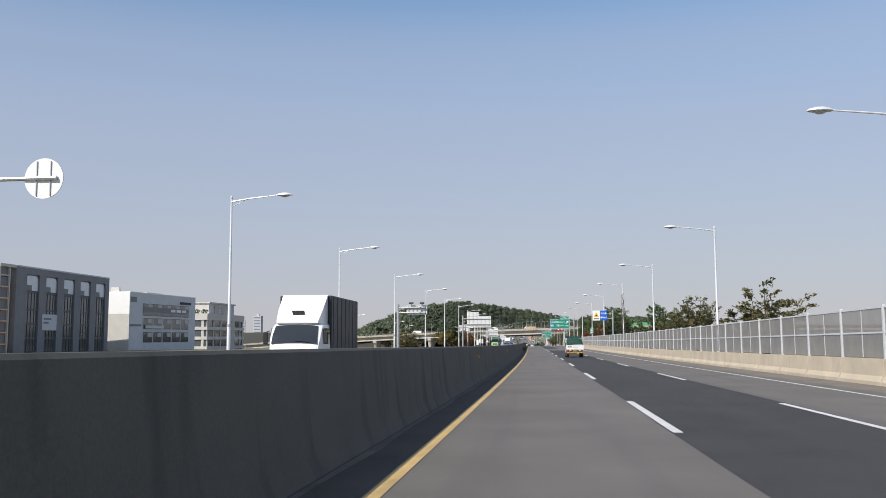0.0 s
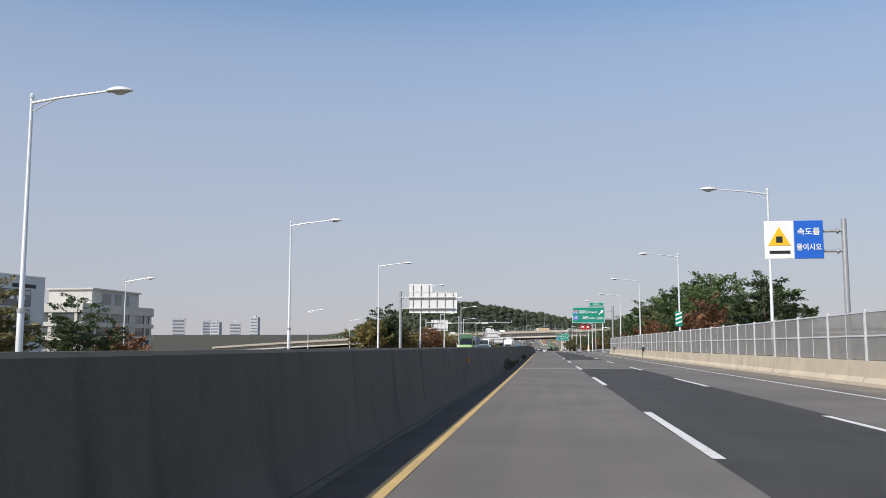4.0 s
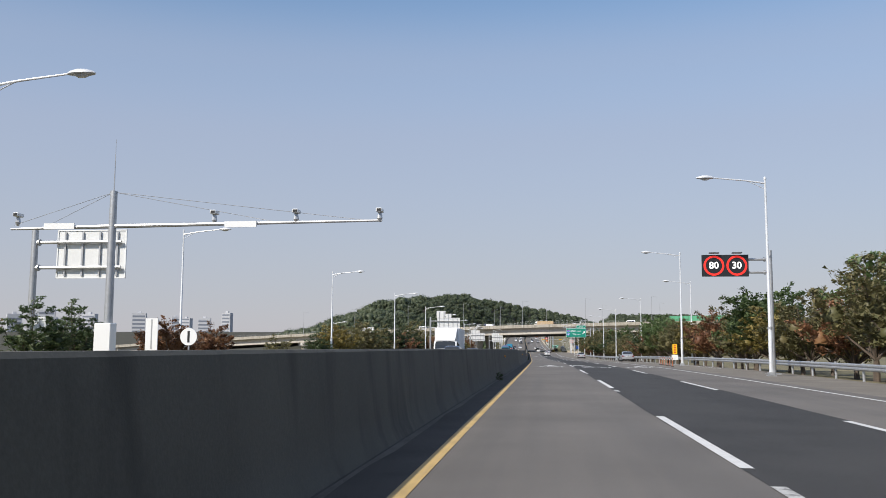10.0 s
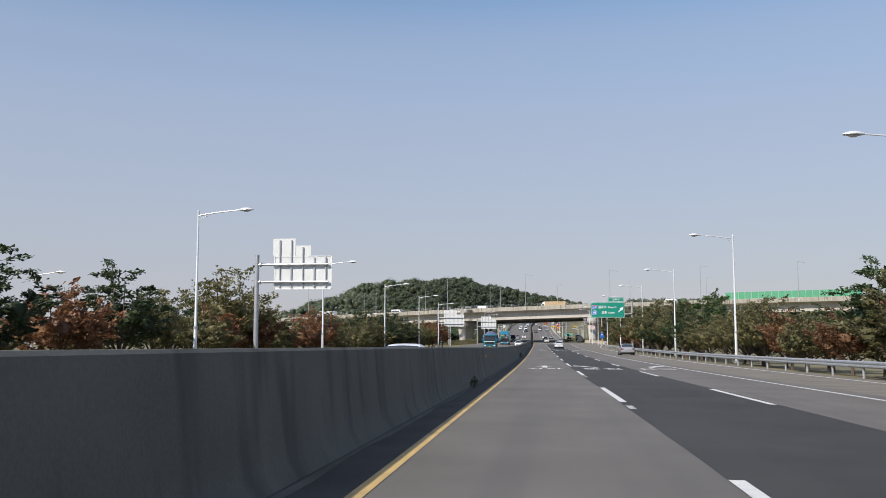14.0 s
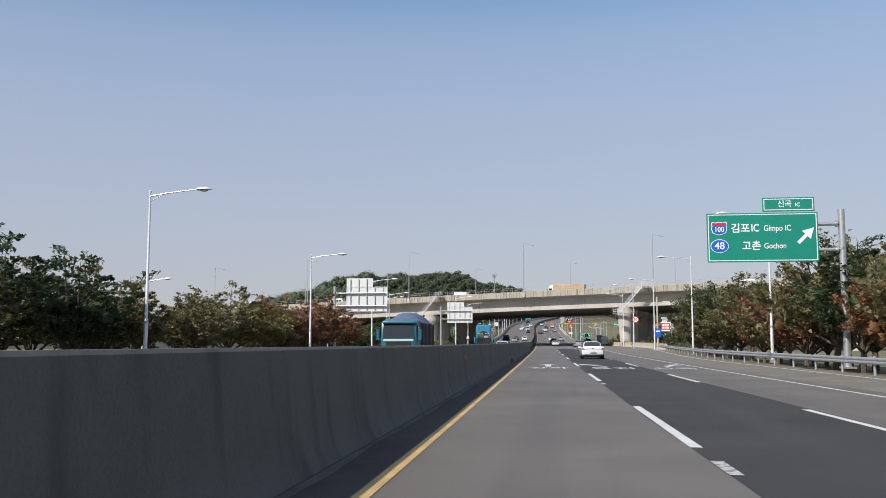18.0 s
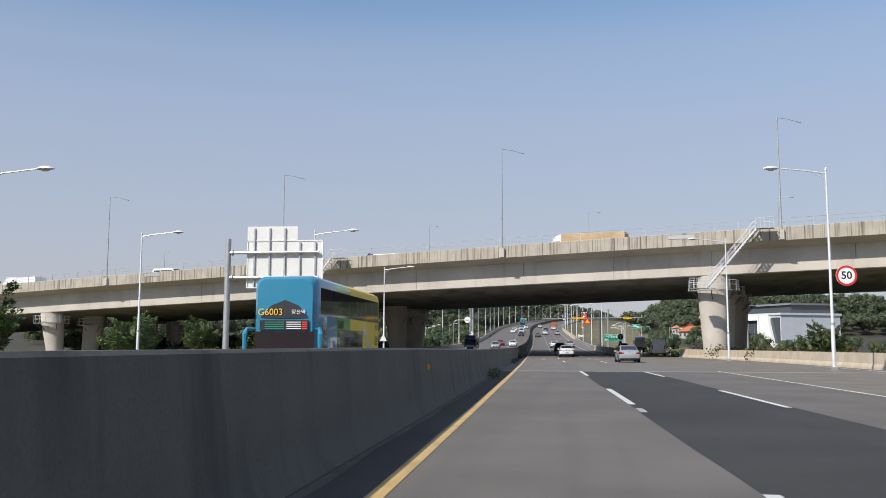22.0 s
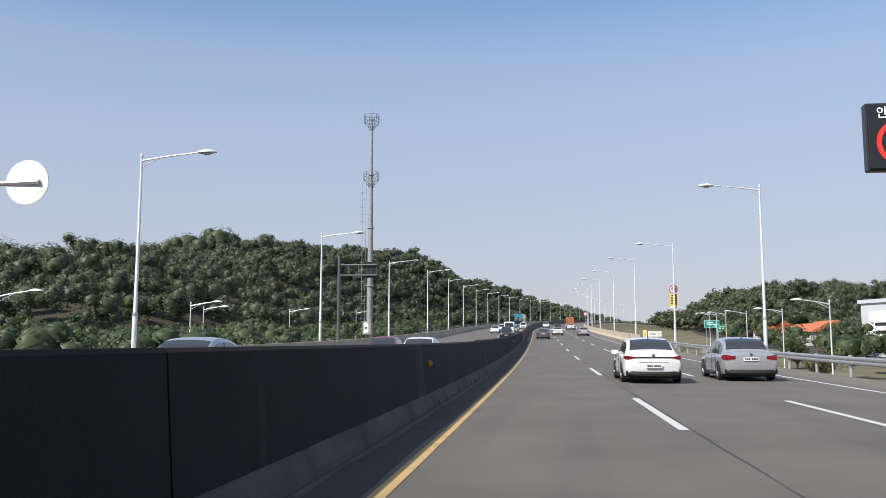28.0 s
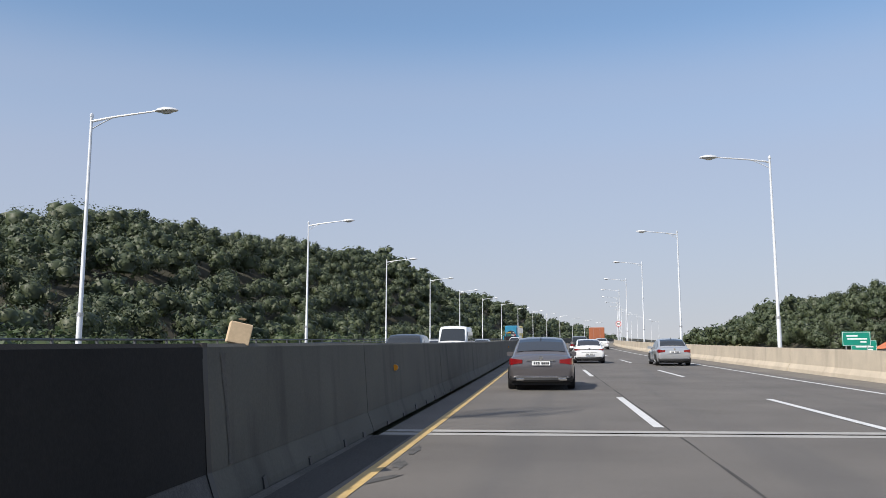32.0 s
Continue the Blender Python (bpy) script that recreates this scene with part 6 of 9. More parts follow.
y = 735.0
while y < 2750:
    x = -250.0
    near = y < 1180
    step = 6.2 if near else 9.5 if y < 1700 else 15.0
    while x < 260:
        px, py = x + WOOD_RNG.uniform(-2.4, 2.4), y + WOOD_RNG.uniform(-2.4, 2.4)
        hill = hill_height(px, py)
        crest = float(np.interp(py, RIDGE_Y, RIDGE_X))
        back = crest - 120 < px < crest - (13 if near else 45) and WOOD_RNG.random() < 0.3
        seen = (crest - (13 if near else 45) < px < (0 if py < 1700 else crest + 110)) or (28 < px < 210 and py < 1700) or (back and py < 1700)
        low = 735 < py < 1010 and (-95 < px < -30 or (20 < px < 75 and 790 < py < 985 and WOOD_RNG.random() < 0.25))
        if (hill > 2.0 and seen) or low:
            s0 = float(np.interp(py, Y_GRID, S_GRID))
            rx = road_at(s0)[0]
            if px < rx - 25 or px > rx + 24:
                zz = max(hill_foot(hill) - 0.2, road_at(s0)[2] - 4.2)
                h = WOOD_RNG.uniform(6.2, 11.6)
                if low and hill < 4.0:
                    wood_tree(px, py, zz, h * 0.62, WOOD_RNG.uniform(2.4, 3.6), 330, 0.22, thicket)
                else:
                    wood_tree(px, py, zz, h, WOOD_RNG.uniform(2.8, 4.2) * ((1.0 if near else 1.5 if py < 1700 else 2.3) if not back else 2.0), (720 if py < 960 else 330) if near else 80 if py < 1700 else 60, (0.225 if py < 960 else 0.35) if near else 0.9 if py < 1700 else 1.6)
        x += step
    y += step
ob = part("woodland", leaf_mesh("woodland", wood, LEAF_HILL), LEAF_HILL, None)
tagged(ob, "dense dark green woods covering the hillsides", "woods", kind="stuff")

tagged(part("thicket", leaf_mesh("thicket", thicket, LEAF_DARK), LEAF_DARK, None), "bushy green thicket at the foot of the wooded hill", "bushes", kind="stuff")

# low brush and weeds
BRUSH = random.Random(5)
brush = Shape()
for s, d0, d1, n in ((700, -40, -22, 500), (760, -33, -19.5, 800), (820, -32, -19.5, 700), (880, -34, -19.5, 500), (660, 22, 34, 300), (705, 19, 32, 600), (745, 17, 30, 500), (790, 17, 30, 450), (840, 16, 30, 350)):
    for _ in range(n // (5 if d0 < 0 else 10)):
        ss, dd = s + BRUSH.uniform(-32, 32), BRUSH.uniform(d0, d1)
        p = at(ss, dd, land(ss, dd))
        leaf_cloud([(p.x, p.y, p.z + 0.6, BRUSH.uniform(0.8, 1.7), 0.9)], 120, 0.15, BRUSH, brush)
tagged(part("brush", leaf_mesh("brush", brush, LEAF_OLIVE), LEAF_OLIVE, None), "low green brush on the embankments", "brush", kind="stuff")


def weed(s, d, h, w, n, mat=LEAF_DARK):
    sh = Shape()
    for _ in range(max(3, n // 8)):
        a = BRUSH.uniform(0, 6.28)
        sh.tube([(0, 0, 0), (0.25 * w * math.cos(a), 0.25 * w * math.sin(a), h * 0.5), (0.5 * w * math.cos(a), 0.5 * w * math.sin(a), h * BRUSH.uniform(0.7, 1))], 0.006, sides=4)
    t = thing("weed", "dark weed growing out of the gutter beside the barrier", "weed", "weeds along the barrier", m=stand(s, d))
    tagged(part("stem_tuft", sh, BARK, t), kind="stuff")
    part("leaves", leaf_mesh("leaves", leaf_cloud([(0, 0, h * 0.45, w * 0.5, 1.2), (0, 0.1, h * 0.75, w * 0.35, 1.2)], n * 2, 0.036, BRUSH), mat), mat, t)


for s, d, h, w, n in ((154, -2.12, 0.62, 0.5, 170), (158.6, -2.1, 0.4, 0.45, 110), (163, -2.13, 0.34, 0.35, 70), (192.6, -2.13, 0.46, 0.4, 90), (194.0, -2.13, 0.36, 0.4, 70), (195.2, -2.13, 0.3, 0.4, 70), (171, -2.14, 0.3, 0.3, 50), (300.2, -2.13, 0.32, 0.3, 60), (400, -2.14, 0.35, 0.25, 60), (466.4, -2.13, 0.55, 0.3, 100), (540, -2.14, 0.25, 0.25, 40), (627, -2.12, 0.3, 0.5, 90), (630, -2.12, 0.3, 0.4, 60), (657, -2.12, 0.35, 0.4, 90), (664, -2.13, 0.2, 0.5, 60), (668, -2.13, 0.2, 0.4, 50), (679.4, -2.12, 0.66, 0.38, 190), (680.6, -2.12, 0.3, 0.4, 70), (682, -2.13, 0.22, 0.3, 50), (683.2, -2.12, 0.25, 0.4, 60), (685, -2.12, 0.22, 0.4, 50), (687.5, -2.12, 0.22, 0.3, 50)):
    weed(s, d, h, w, n)

# ---------------------------------------------------------------- vehicles
GLASS = glass_material("dark_car_glass")
TYRE = material("tyre_rubber", (0.02, 0.02, 0.021), 0.85, 0, 0.1, 8, 60)
RIM = material("alloy_rim", (0.55, 0.56, 0.57), 0.3, 0.8, 0.04, 6, 40)
CHROME = material("chrome_trim", (0.75, 0.76, 0.77), 0.12, 1.0, 0.0)
TAIL = material("red_tail_lamp", (0.20, 0.006, 0.008), 0.15, 0, 0.0, coat=0.8)
AMBER = material("amber_lamp", (0.8, 0.25, 0.02), 0.2, 0, 0.0, coat=0.5)
HEAD = material("clear_headlamp", (0.75, 0.77, 0.78), 0.08, 0.3, 0.0, coat=0.8)
PLATE = material("number_plate", (0.80, 0.81, 0.80), 0.45, 0, 0.0)
PLATE_Y = material("yellow_number_plate", (0.80, 0.52, 0.10), 0.45, 0, 0.0)
TRIM = material("black_trim", (0.010, 0.010, 0.011), 0.6, 0, 0.0)
INK = material("dark_ink", (0.03, 0.03, 0.035), 0.6, 0, 0.0)


def paint(name, c, metal=0.0, rough=0.28):
    return material(name, c, rough, metal, 0.03, 1.5, 25, coat=0.7)


WHITE_CAR = paint("white_car_paint", (0.76, 0.77, 0.77))
SILVER_CAR = paint("silver_car_paint", (0.50, 0.515, 0.53), 0.55, 0.32)
GREY_CAR = paint("warm_grey_car_paint", (0.165, 0.155, 0.162), 0.6, 0.3)
BLACK_CAR = paint("black_car_paint", (0.02, 0.02, 0.022))
RED_CAR = paint("dark_red_car_paint", (0.22, 0.015, 0.02))
BLUE_CAR = paint("blue_truck_paint", (0.025, 0.045, 0.10))


def wheel_meshes(r, w):
    prof = [(r * 0.62, -w / 2), (r * 0.93, -w / 2), (r, -w * 0.36), (r, w * 0.36), (r * 0.93, w / 2), (r * 0.62, w / 2)]
    n = 22
    tyre = Shape().rings([[(x, q * math.cos(a), q * math.sin(a)) for q, x in prof] for a in (2 * math.pi * j / n for j in range(n + 1))], caps=False, closed=True)
    rim = Shape()
    rim.rings([[(x, q * math.cos(2 * math.pi * j / n), q * math.sin(2 * math.pi * j / n)) for j in range(n)] for q, x in ((r * 0.64, -w * 0.48), (r * 0.58, -w * 0.46), (r * 0.55, -w * 0.2), (r * 0.12, -w * 0.24), (r * 0.10, -w * 0.34), (0.01, -w * 0.34))], caps=False)
    rim.rings([[(x, q * math.cos(2 * math.pi * j / n), q * math.sin(2 * math.pi * j / n)) for j in range(n)] for q, x in ((r * 0.64, w * 0.48), (r * 0.58, w * 0.46), (r * 0.55, w * 0.2), (r * 0.12, w * 0.24), (r * 0.10, w * 0.34), (0.01, w * 0.34))], caps=False)
    for k in range(5):
        a = 2 * math.pi * k / 5
        m = Matrix.Rotation(a, 4, "X")
        for side in (-1, 1):
            rim.box(min(side * w * 0.25, side * w * 0.42), max(side * w * 0.25, side * w * 0.42), -r * 0.07, r * 0.07, r * 0.08, r * 0.6, m=m)
    return tyre.mesh("tyre", [TYRE], True), rim.mesh("rim", [RIM])


def add_wheels(t, half, ys, r, w, zc=None):
    tm, rm = wheel_meshes(r, w)
    for y in ys:
        for x in (-half, half):
            wh = part("wheel", tm, TYRE, t, m=pose(x, y, zc or r))
            part("rim", rm, RIM, wh)


def plate(t, y, z, w, h, mat, back=True, x=0.0):
    """A number plate with plain bars for its characters."""
    sgn = -1 if back else 1
    p = part("number_plate", Shape().box(x - w / 2, x + w / 2, min(y, y + sgn * 0.02), max(y, y + sgn * 0.02), z - h / 2, z + h / 2), mat, t)
    bars = Shape()
    for q in (-0.36, -0.24, -0.12, 0.06, 0.17, 0.28, 0.39):
        bars.box(x + q * w - 0.022 * w / 0.5, x + q * w + 0.022 * w / 0.5, min(y + sgn * 0.02, y + sgn * 0.024), max(y + sgn * 0.02, y + sgn * 0.024), z - h * 0.28, z + h * 0.28)
    part("plate_marking", bars, INK, p)


def superring(w, zb, zt, y, rb=0.12, rt=0.2, inset=0.0, crown=0.03):
    """A car's cross-section: flat floor, tucked sills, rounded shoulders."""
    pts = []
    right = [(0.55 * w, zb), (w - 0.06, zb + 0.02), (w - 0.02, zb + 0.14), (w, zb + (zt - zb) * 0.45), (w - 0.02, zb + (zt - zb) * 0.68), (w - 0.05 - inset * 0.4, zt - rt * 0.6), (w - 0.12 - inset, zt - rt * 0.15), (w * 0.66, zt), (w * 0.3, zt + crown)]
    for x, z in right:
        pts.append((x, y, z))
    for x, z in reversed(right):
        pts.append((-x, y, z))
    return pts


def sedan(name, label, body, L=4.68, W=1.83, H=1.42, m=None, wheelbase=2.72, suv=0.0, style="avante", group="cars on the road"):
    """A saloon or estate: y ahead, origin on the road under its middle."""
    t = thing(name, label, "car", group, m=m)
    hw, f, b = W / 2, L / 2, -L / 2
    belt = 0.62 * H if not suv else 0.58 * H
    hood, boot = belt - 0.03, belt + (0.06 if not suv else 0.02)
    secs = [(f, hw * 0.72, 0.30, hood - 0.30), (f - 0.06, hw * 0.84, 0.22, hood - 0.22), (f - 0.25, hw * 0.94, 0.19, hood - 0.12), (f - 0.7, hw * 0.985, 0.18, hood - 0.04), (f - 1.3, hw, 0.18, hood + 0.0), (0.4, hw, 0.18, belt), (-0.6, hw, 0.18, belt + 0.02), (b + 0.95, hw, 0.19, boot), (b + 0.45, hw * 0.985, 0.20, boot + 0.01), (b + 0.12, hw * 0.95, 0.24, boot - 0.01), (b + 0.02, hw * 0.90, 0.34, boot - 0.06), (b, hw * 0.86, 0.42, boot - 0.14)]
    body_p = part("body", Shape().rings([superring(w, zb, zt, y) for y, w, zb, zt in secs]), body, t, smooth=True)
    # cabin: a painted shell with glass laid on it pane by pane
    if suv:
        line = [(b + 0.08, boot - 0.02), (b + 0.32, H - 0.20), (b + 0.6, H - 0.05), (-0.5, H), (0.15, H - 0.03), (0.42, H - 0.12), (1.12, hood - 0.02)]
    else:
        line = [(b + 0.40, boot - 0.02), (b + 0.72, boot + 0.14), (-1.30, H - 0.155), (-0.98, H - 0.065), (-0.70, H - 0.02), (-0.35, H), (0.05, H - 0.02), (0.30, H - 0.07), (0.55, H - 0.18), (1.16, hood - 0.02)]

    def crown(y):
        return float(np.interp(y, [p[0] for p in line], [p[1] for p in line]))

    def half(y):
        return hw * (0.87 - 0.17 * (crown(y) - belt) / (H - belt))

    def low(y):
        return Vector((hw * 0.925, y, belt - 0.07))

    def high(y):
        return Vector((half(y) + 0.035, y, max(crown(y) - 0.10, belt - 0.06)))

    def patch(rows):
        k = len(rows[0])
        return Shape().add([p for r in rows for p in r], [(i * k + j, i * k + j + 1, (i + 1) * k + j + 1, (i + 1) * k + j) for i in range(len(rows) - 1) for j in range(k - 1)])

    def screen(y0, y1, k):
        return patch([[(u * k * half(y), y, crown(y) + 0.040 - 0.045 * (u * k) ** 2) for u in (-1, -0.7, -0.35, 0, 0.35, 0.7, 1)] for y in (y0 + (y1 - y0) * i / 6 for i in range(7))])

    def side_pane(x, y0, y1, slant0=0.0, slant1=0.0):
        rows = []
        for i in range(5):
            r = []
            for u in (0.16, 0.45, 0.72, 0.97):
                y = y0 + (y1 - y0) * i / 4 + (slant0 if i == 0 else slant1 if i == 4 else 0) * u
                p = low(y).lerp(high(y), u)
                r.append((x * (p.x + 0.012), p.y, p.z))
            rows.append(r)
        return patch(rows)

    ys = sorted([p[0] for p in line] + [0.8, -1.6, b + 0.55])
    rows = []
    for y in ys:
        w, z, hi = half(y), crown(y), high(y)
        right = [tuple(low(y)), tuple(hi), (w - 0.035, y, z - 0.022), (w * 0.6, y, z + 0.010), (0, y, z + 0.018)]
        rows.append(right + [(-p[0], p[1], p[2]) for p in reversed(right[:-1])])
    part("cabin", Shape().rings(rows, caps=False, closed=False), body, t, smooth=True)
    if suv:
        part("rear_window", screen(b + 0.44, b + 0.15, 0.90), GLASS, t, "dark rear window")
        panes = ((0.86, -0.20, -0.42, 0), (-0.28, -1.22, 0, 0), (-1.3, b + 0.62, 0, 0.1))
    else:
        part("rear_window", screen(-1.02, b + 0.62, 0.90), GLASS, t, "dark rear window")
        panes = ((0.86, -0.20, -0.38, 0), (-0.28, -1.12, 0, 0.12), (-1.14, -1.52, 0.1, 0.30))
    part("windscreen", screen(1.06, 0.36, 0.90), GLASS, t, "dark windscreen")
    part("roof_aerial", Shape().rings([[(-0.02, b + 1.5, H - 0.1), (0.02, b + 1.5, H - 0.1), (0.02, b + 1.34, H - 0.1), (-0.02, b + 1.34, H - 0.1)], [(-0.005, b + 1.42, H + 0.05), (0.005, b + 1.42, H + 0.05), (0.005, b + 1.36, H + 0.05), (-0.005, b + 1.36, H + 0.05)]]), TRIM, t)
    for x in (-1, 1):
        for p in panes:
            part("side_window", side_pane(x, *p), GLASS, t, "tinted side window", smooth=True)
        part("sill", Shape().box(x * hw - 0.05, x * hw + 0.012 * x if x > 0 else x * hw + 0.05, -wheelbase / 2 + 0.42, wheelbase / 2 - 0.42, 0.17, 0.26), TRIM, t)
        mr = part("mirror", Shape().rings([[(x * (hw + u), 0.78 + 0.05 * c - 0.03 * u, belt + 0.055 + k * q) for c, q in ((-1, -1), (1, -0.7), (1, 0.7), (-1, 1))] for u, k in ((-0.09, 0.04), (-0.03, 0.07), (0.11, 0.07), (0.15, 0.05))]), body, t)
        part("mirror_arm", Shape().tube([(x * hw * 0.88, 0.8, belt - 0.02), (x * (hw + 0.04), 0.78, belt + 0.04)], 0.025, sides=5), TRIM, mr)
        for yy in (0.32, -0.72):
            part("door_handle", Shape().box(min(x * hw, x * (hw + 0.025)), max(x * hw, x * (hw + 0.025)), yy - 0.1, yy + 0.1, belt - 0.16, belt - 0.13), CHROME, t)
        for yy in (0.95, -0.27, b + 1.32):
            part("door_seam", Shape().box(min(x * hw * 0.99, x * (hw + 0.003)), max(x * hw * 0.99, x * (hw + 0.003)), yy - 0.006, yy + 0.006, 0.27, belt - 0.08), TRIM, t)
        for yy in (wheelbase / 2, -wheelbase / 2):
            rr = 0.358 if not suv else 0.392
            arc = [(yy + rr * math.cos(q), rr * 0.98 * math.sin(q) + 0.30) for q in (math.pi * j / 14 for j in range(15))]
            part("wheel_arch", Shape().add([(x * (hw + 0.003), yy, 0.28)] + [(x * (hw + 0.003), a, z) for a, z in arc], [(0, i, i + 1) for i in range(1, 15)]), TRIM, t)
        # lamps
        zt = boot - 0.16
        zc, reach, tall = (zt + 0.03, 0.60, 0.048) if style == "avante" else (zt - 0.01, 0.56, 0.085)
        rows = []
        for px, py, k in ((0.965, b + 0.44, 0.5), (0.95, b + 0.14, 0.95), (0.905, b + 0.012, 1.05), (0.85, b - 0.014, 1.0), ((reach + 0.85) / 2, b - 0.016, 0.7), (reach, b - 0.016, 0.3 if style == "avante" else 0.6)):
            h = tall * k
            rows.append([(x * px * hw, py, zc - h), (x * px * hw, py, zc + h), (x * (px - 0.06) * hw, py + 0.07, zc + h), (x * (px - 0.06) * hw, py + 0.07, zc - h)])
        part("tail_lamp", Shape().rings(rows), TAIL, t, "red tail lamp")
        part("headlamp", Shape().rings([[(x * hw * 0.9, f - 0.28, hood - 0.27), (x * hw * 0.97, f - 0.5, hood - 0.22), (x * hw * 0.95, f - 0.5, hood - 0.13), (x * hw * 0.88, f - 0.26, hood - 0.15)], [(x * hw * 0.5, f + 0.01, hood - 0.36), (x * hw * 0.5, f - 0.1, hood - 0.36), (x * hw * 0.5, f - 0.1, hood - 0.25), (x * hw * 0.5, f - 0.01, hood - 0.26)]]), HEAD, t, "clear headlamp")
        if style == "exec":
            part("exhaust", Shape().box(x * hw * 0.62 - 0.12, x * hw * 0.62 + 0.12, b - 0.035, b + 0.1, 0.27, 0.34, bevel=0.015), CHROME, t, "chrome exhaust trim")
    if style == "avante":
        part("light_strip", Shape().box(-hw * 0.8, hw * 0.8, b - 0.012, b + 0.05, zt + 0.012, zt + 0.05), TRIM, t, "thin dark light strip")
        part("boot_crease", Shape().box(-hw * 0.5, hw * 0.5, b - 0.006, b + 0.03, zt - 0.135, zt - 0.122), TRIM, t)
    elif style == "exec":
        part("chrome_strip", Shape().box(-hw * 0.42, hw * 0.42, b - 0.028, b + 0.02, zt + 0.0, zt + 0.03), CHROME, t, "chrome boot strip")
        part("bumper_trim", Shape().box(-hw * 0.82, hw * 0.82, b - 0.03, b + 0.08, 0.355, 0.375), CHROME, t, "chrome bumper strip")
    part("rear_bumper", Shape().rings([[(xx * hw * 0.93, b - 0.03 + 0.13 * abs(xx) ** 5, 0.25), (xx * hw * 0.935, b - 0.045 + 0.12 * abs(xx) ** 5, 0.29), (xx * hw * 0.93, b - 0.02 + 0.10 * abs(xx) ** 5, 0.37 + 0.03 * abs(xx) ** 3), (xx * hw * 0.9, b + 0.16, 0.37), (xx * hw * 0.9, b + 0.16, 0.25)] for xx in (-1, -0.93, -0.8, -0.5, 0, 0.5, 0.8, 0.93, 1)]), TRIM, t, "black lower bumper", smooth=True)
    plate(t, b - 0.055 if style == "avante" else b - 0.02, 0.55 if style == "avante" else boot - 0.22, 0.50, 0.11, PLATE)
    plate(t, f + 0.01, 0.42, 0.50, 0.11, PLATE, False)
    part("grille", Shape().box(-hw * 0.5, hw * 0.5, f - 0.08, f + 0.015, 0.32, hood - 0.34), TRIM, t)
    part("badge", Shape().disc((0, b - 0.012, boot - 0.07), 0.05, 0.04, sides=12), CHROME, t)
    part("underbody", Shape().box(-hw * 0.86, hw * 0.86, b + 0.15, f - 0.15, 0.15, 0.32), TRIM, t)
    add_wheels(t, hw - 0.088, (wheelbase / 2, -wheelbase / 2), 0.325 if not suv else 0.36, 0.215)
    return t


def cab_screen(rows, name="windscreen"):
    """A bowed windscreen laid just proud of a cab's front: rows of height of the shell, half width and y."""
    us = (-1, -0.75, -0.4, 0, 0.4, 0.75, 1)
    k = len(us)
    pts = [(u * w, y + 0.03, z + 0.055 - 0.05 * abs(u) ** 3) for y, z, w in rows for u in us]
    return Shape().add(pts, [(i * k + j, i * k + j + 1, (i + 1) * k + j + 1, (i + 1) * k + j) for i in range(len(rows) - 1) for j in range(k - 1)])


def drive(t, s, d, turn=0.0):
    t.matrix_basis = stand(s, d, 0.006, turn, True)
    return t


def again(t, s, d, turn=0.0, label="", body=None, old=None):
    c = copy_thing(t, stand(s, d, 0.006, turn, True))
    if label:
        tagged(c, label)
    if body:
        for o in c.children_recursive:
            if o.type == "MESH" and o.data.materials and o.data.materials[0] == old:
                o.data = o.data.copy()
                o.data.materials[0] = body
    return c


lead = drive(sedan("sedan", "dark silver-grey executive saloon with red tail lamps and chrome bumper strip", GREY_CAR, 4.93, 1.86, 1.46, None, 2.94, 0, "exec"), 877.2, 0.1)
white = drive(sedan("sedan", "white compact saloon with a black lower bumper in the middle lane", WHITE_CAR), 554.9, 3.95)
silver = drive(sedan("sedan", "silver compact saloon with a sticker across its rear window", SILVER_CAR, 4.57, 1.80, 1.43, None, 2.70, 0, "plain"), 667.0, 7.3)
suv = drive(sedan("suv", "black sport utility vehicle in the middle lane", BLACK_CAR, 4.6, 1.86, 1.66, None, 2.7, 0.3, "plain"), 742, 3.5)
again(white, 905, 2.8, 0, "white compact saloon ahead in the middle lane")
again(silver, 392, 12.0, 0, "silver saloon in the exit lane beside the guard rail")
again(silver, 900, 7.0, 0, "silver compact saloon in the outer lane")
again(suv, 938, 3.5, 0, "black sport utility vehicle in the middle lane")
again(suv, 730, 13.0, -4, "dark sport utility vehicle on the slip road", GREY_CAR, BLACK_CAR)
again(white, 965, 6.9, 0, "white saloon in the outer lane")
again(white, 1000, 0.2, 0, "white saloon far ahead in the inner lane")
again(silver, 782.6, 6.6, 0, "silver saloon in the outer lane")
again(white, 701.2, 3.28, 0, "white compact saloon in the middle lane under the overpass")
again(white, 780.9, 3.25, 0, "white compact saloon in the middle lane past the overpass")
again(silver, 486.5, 11.0, 0, "silver saloon in the exit lane")
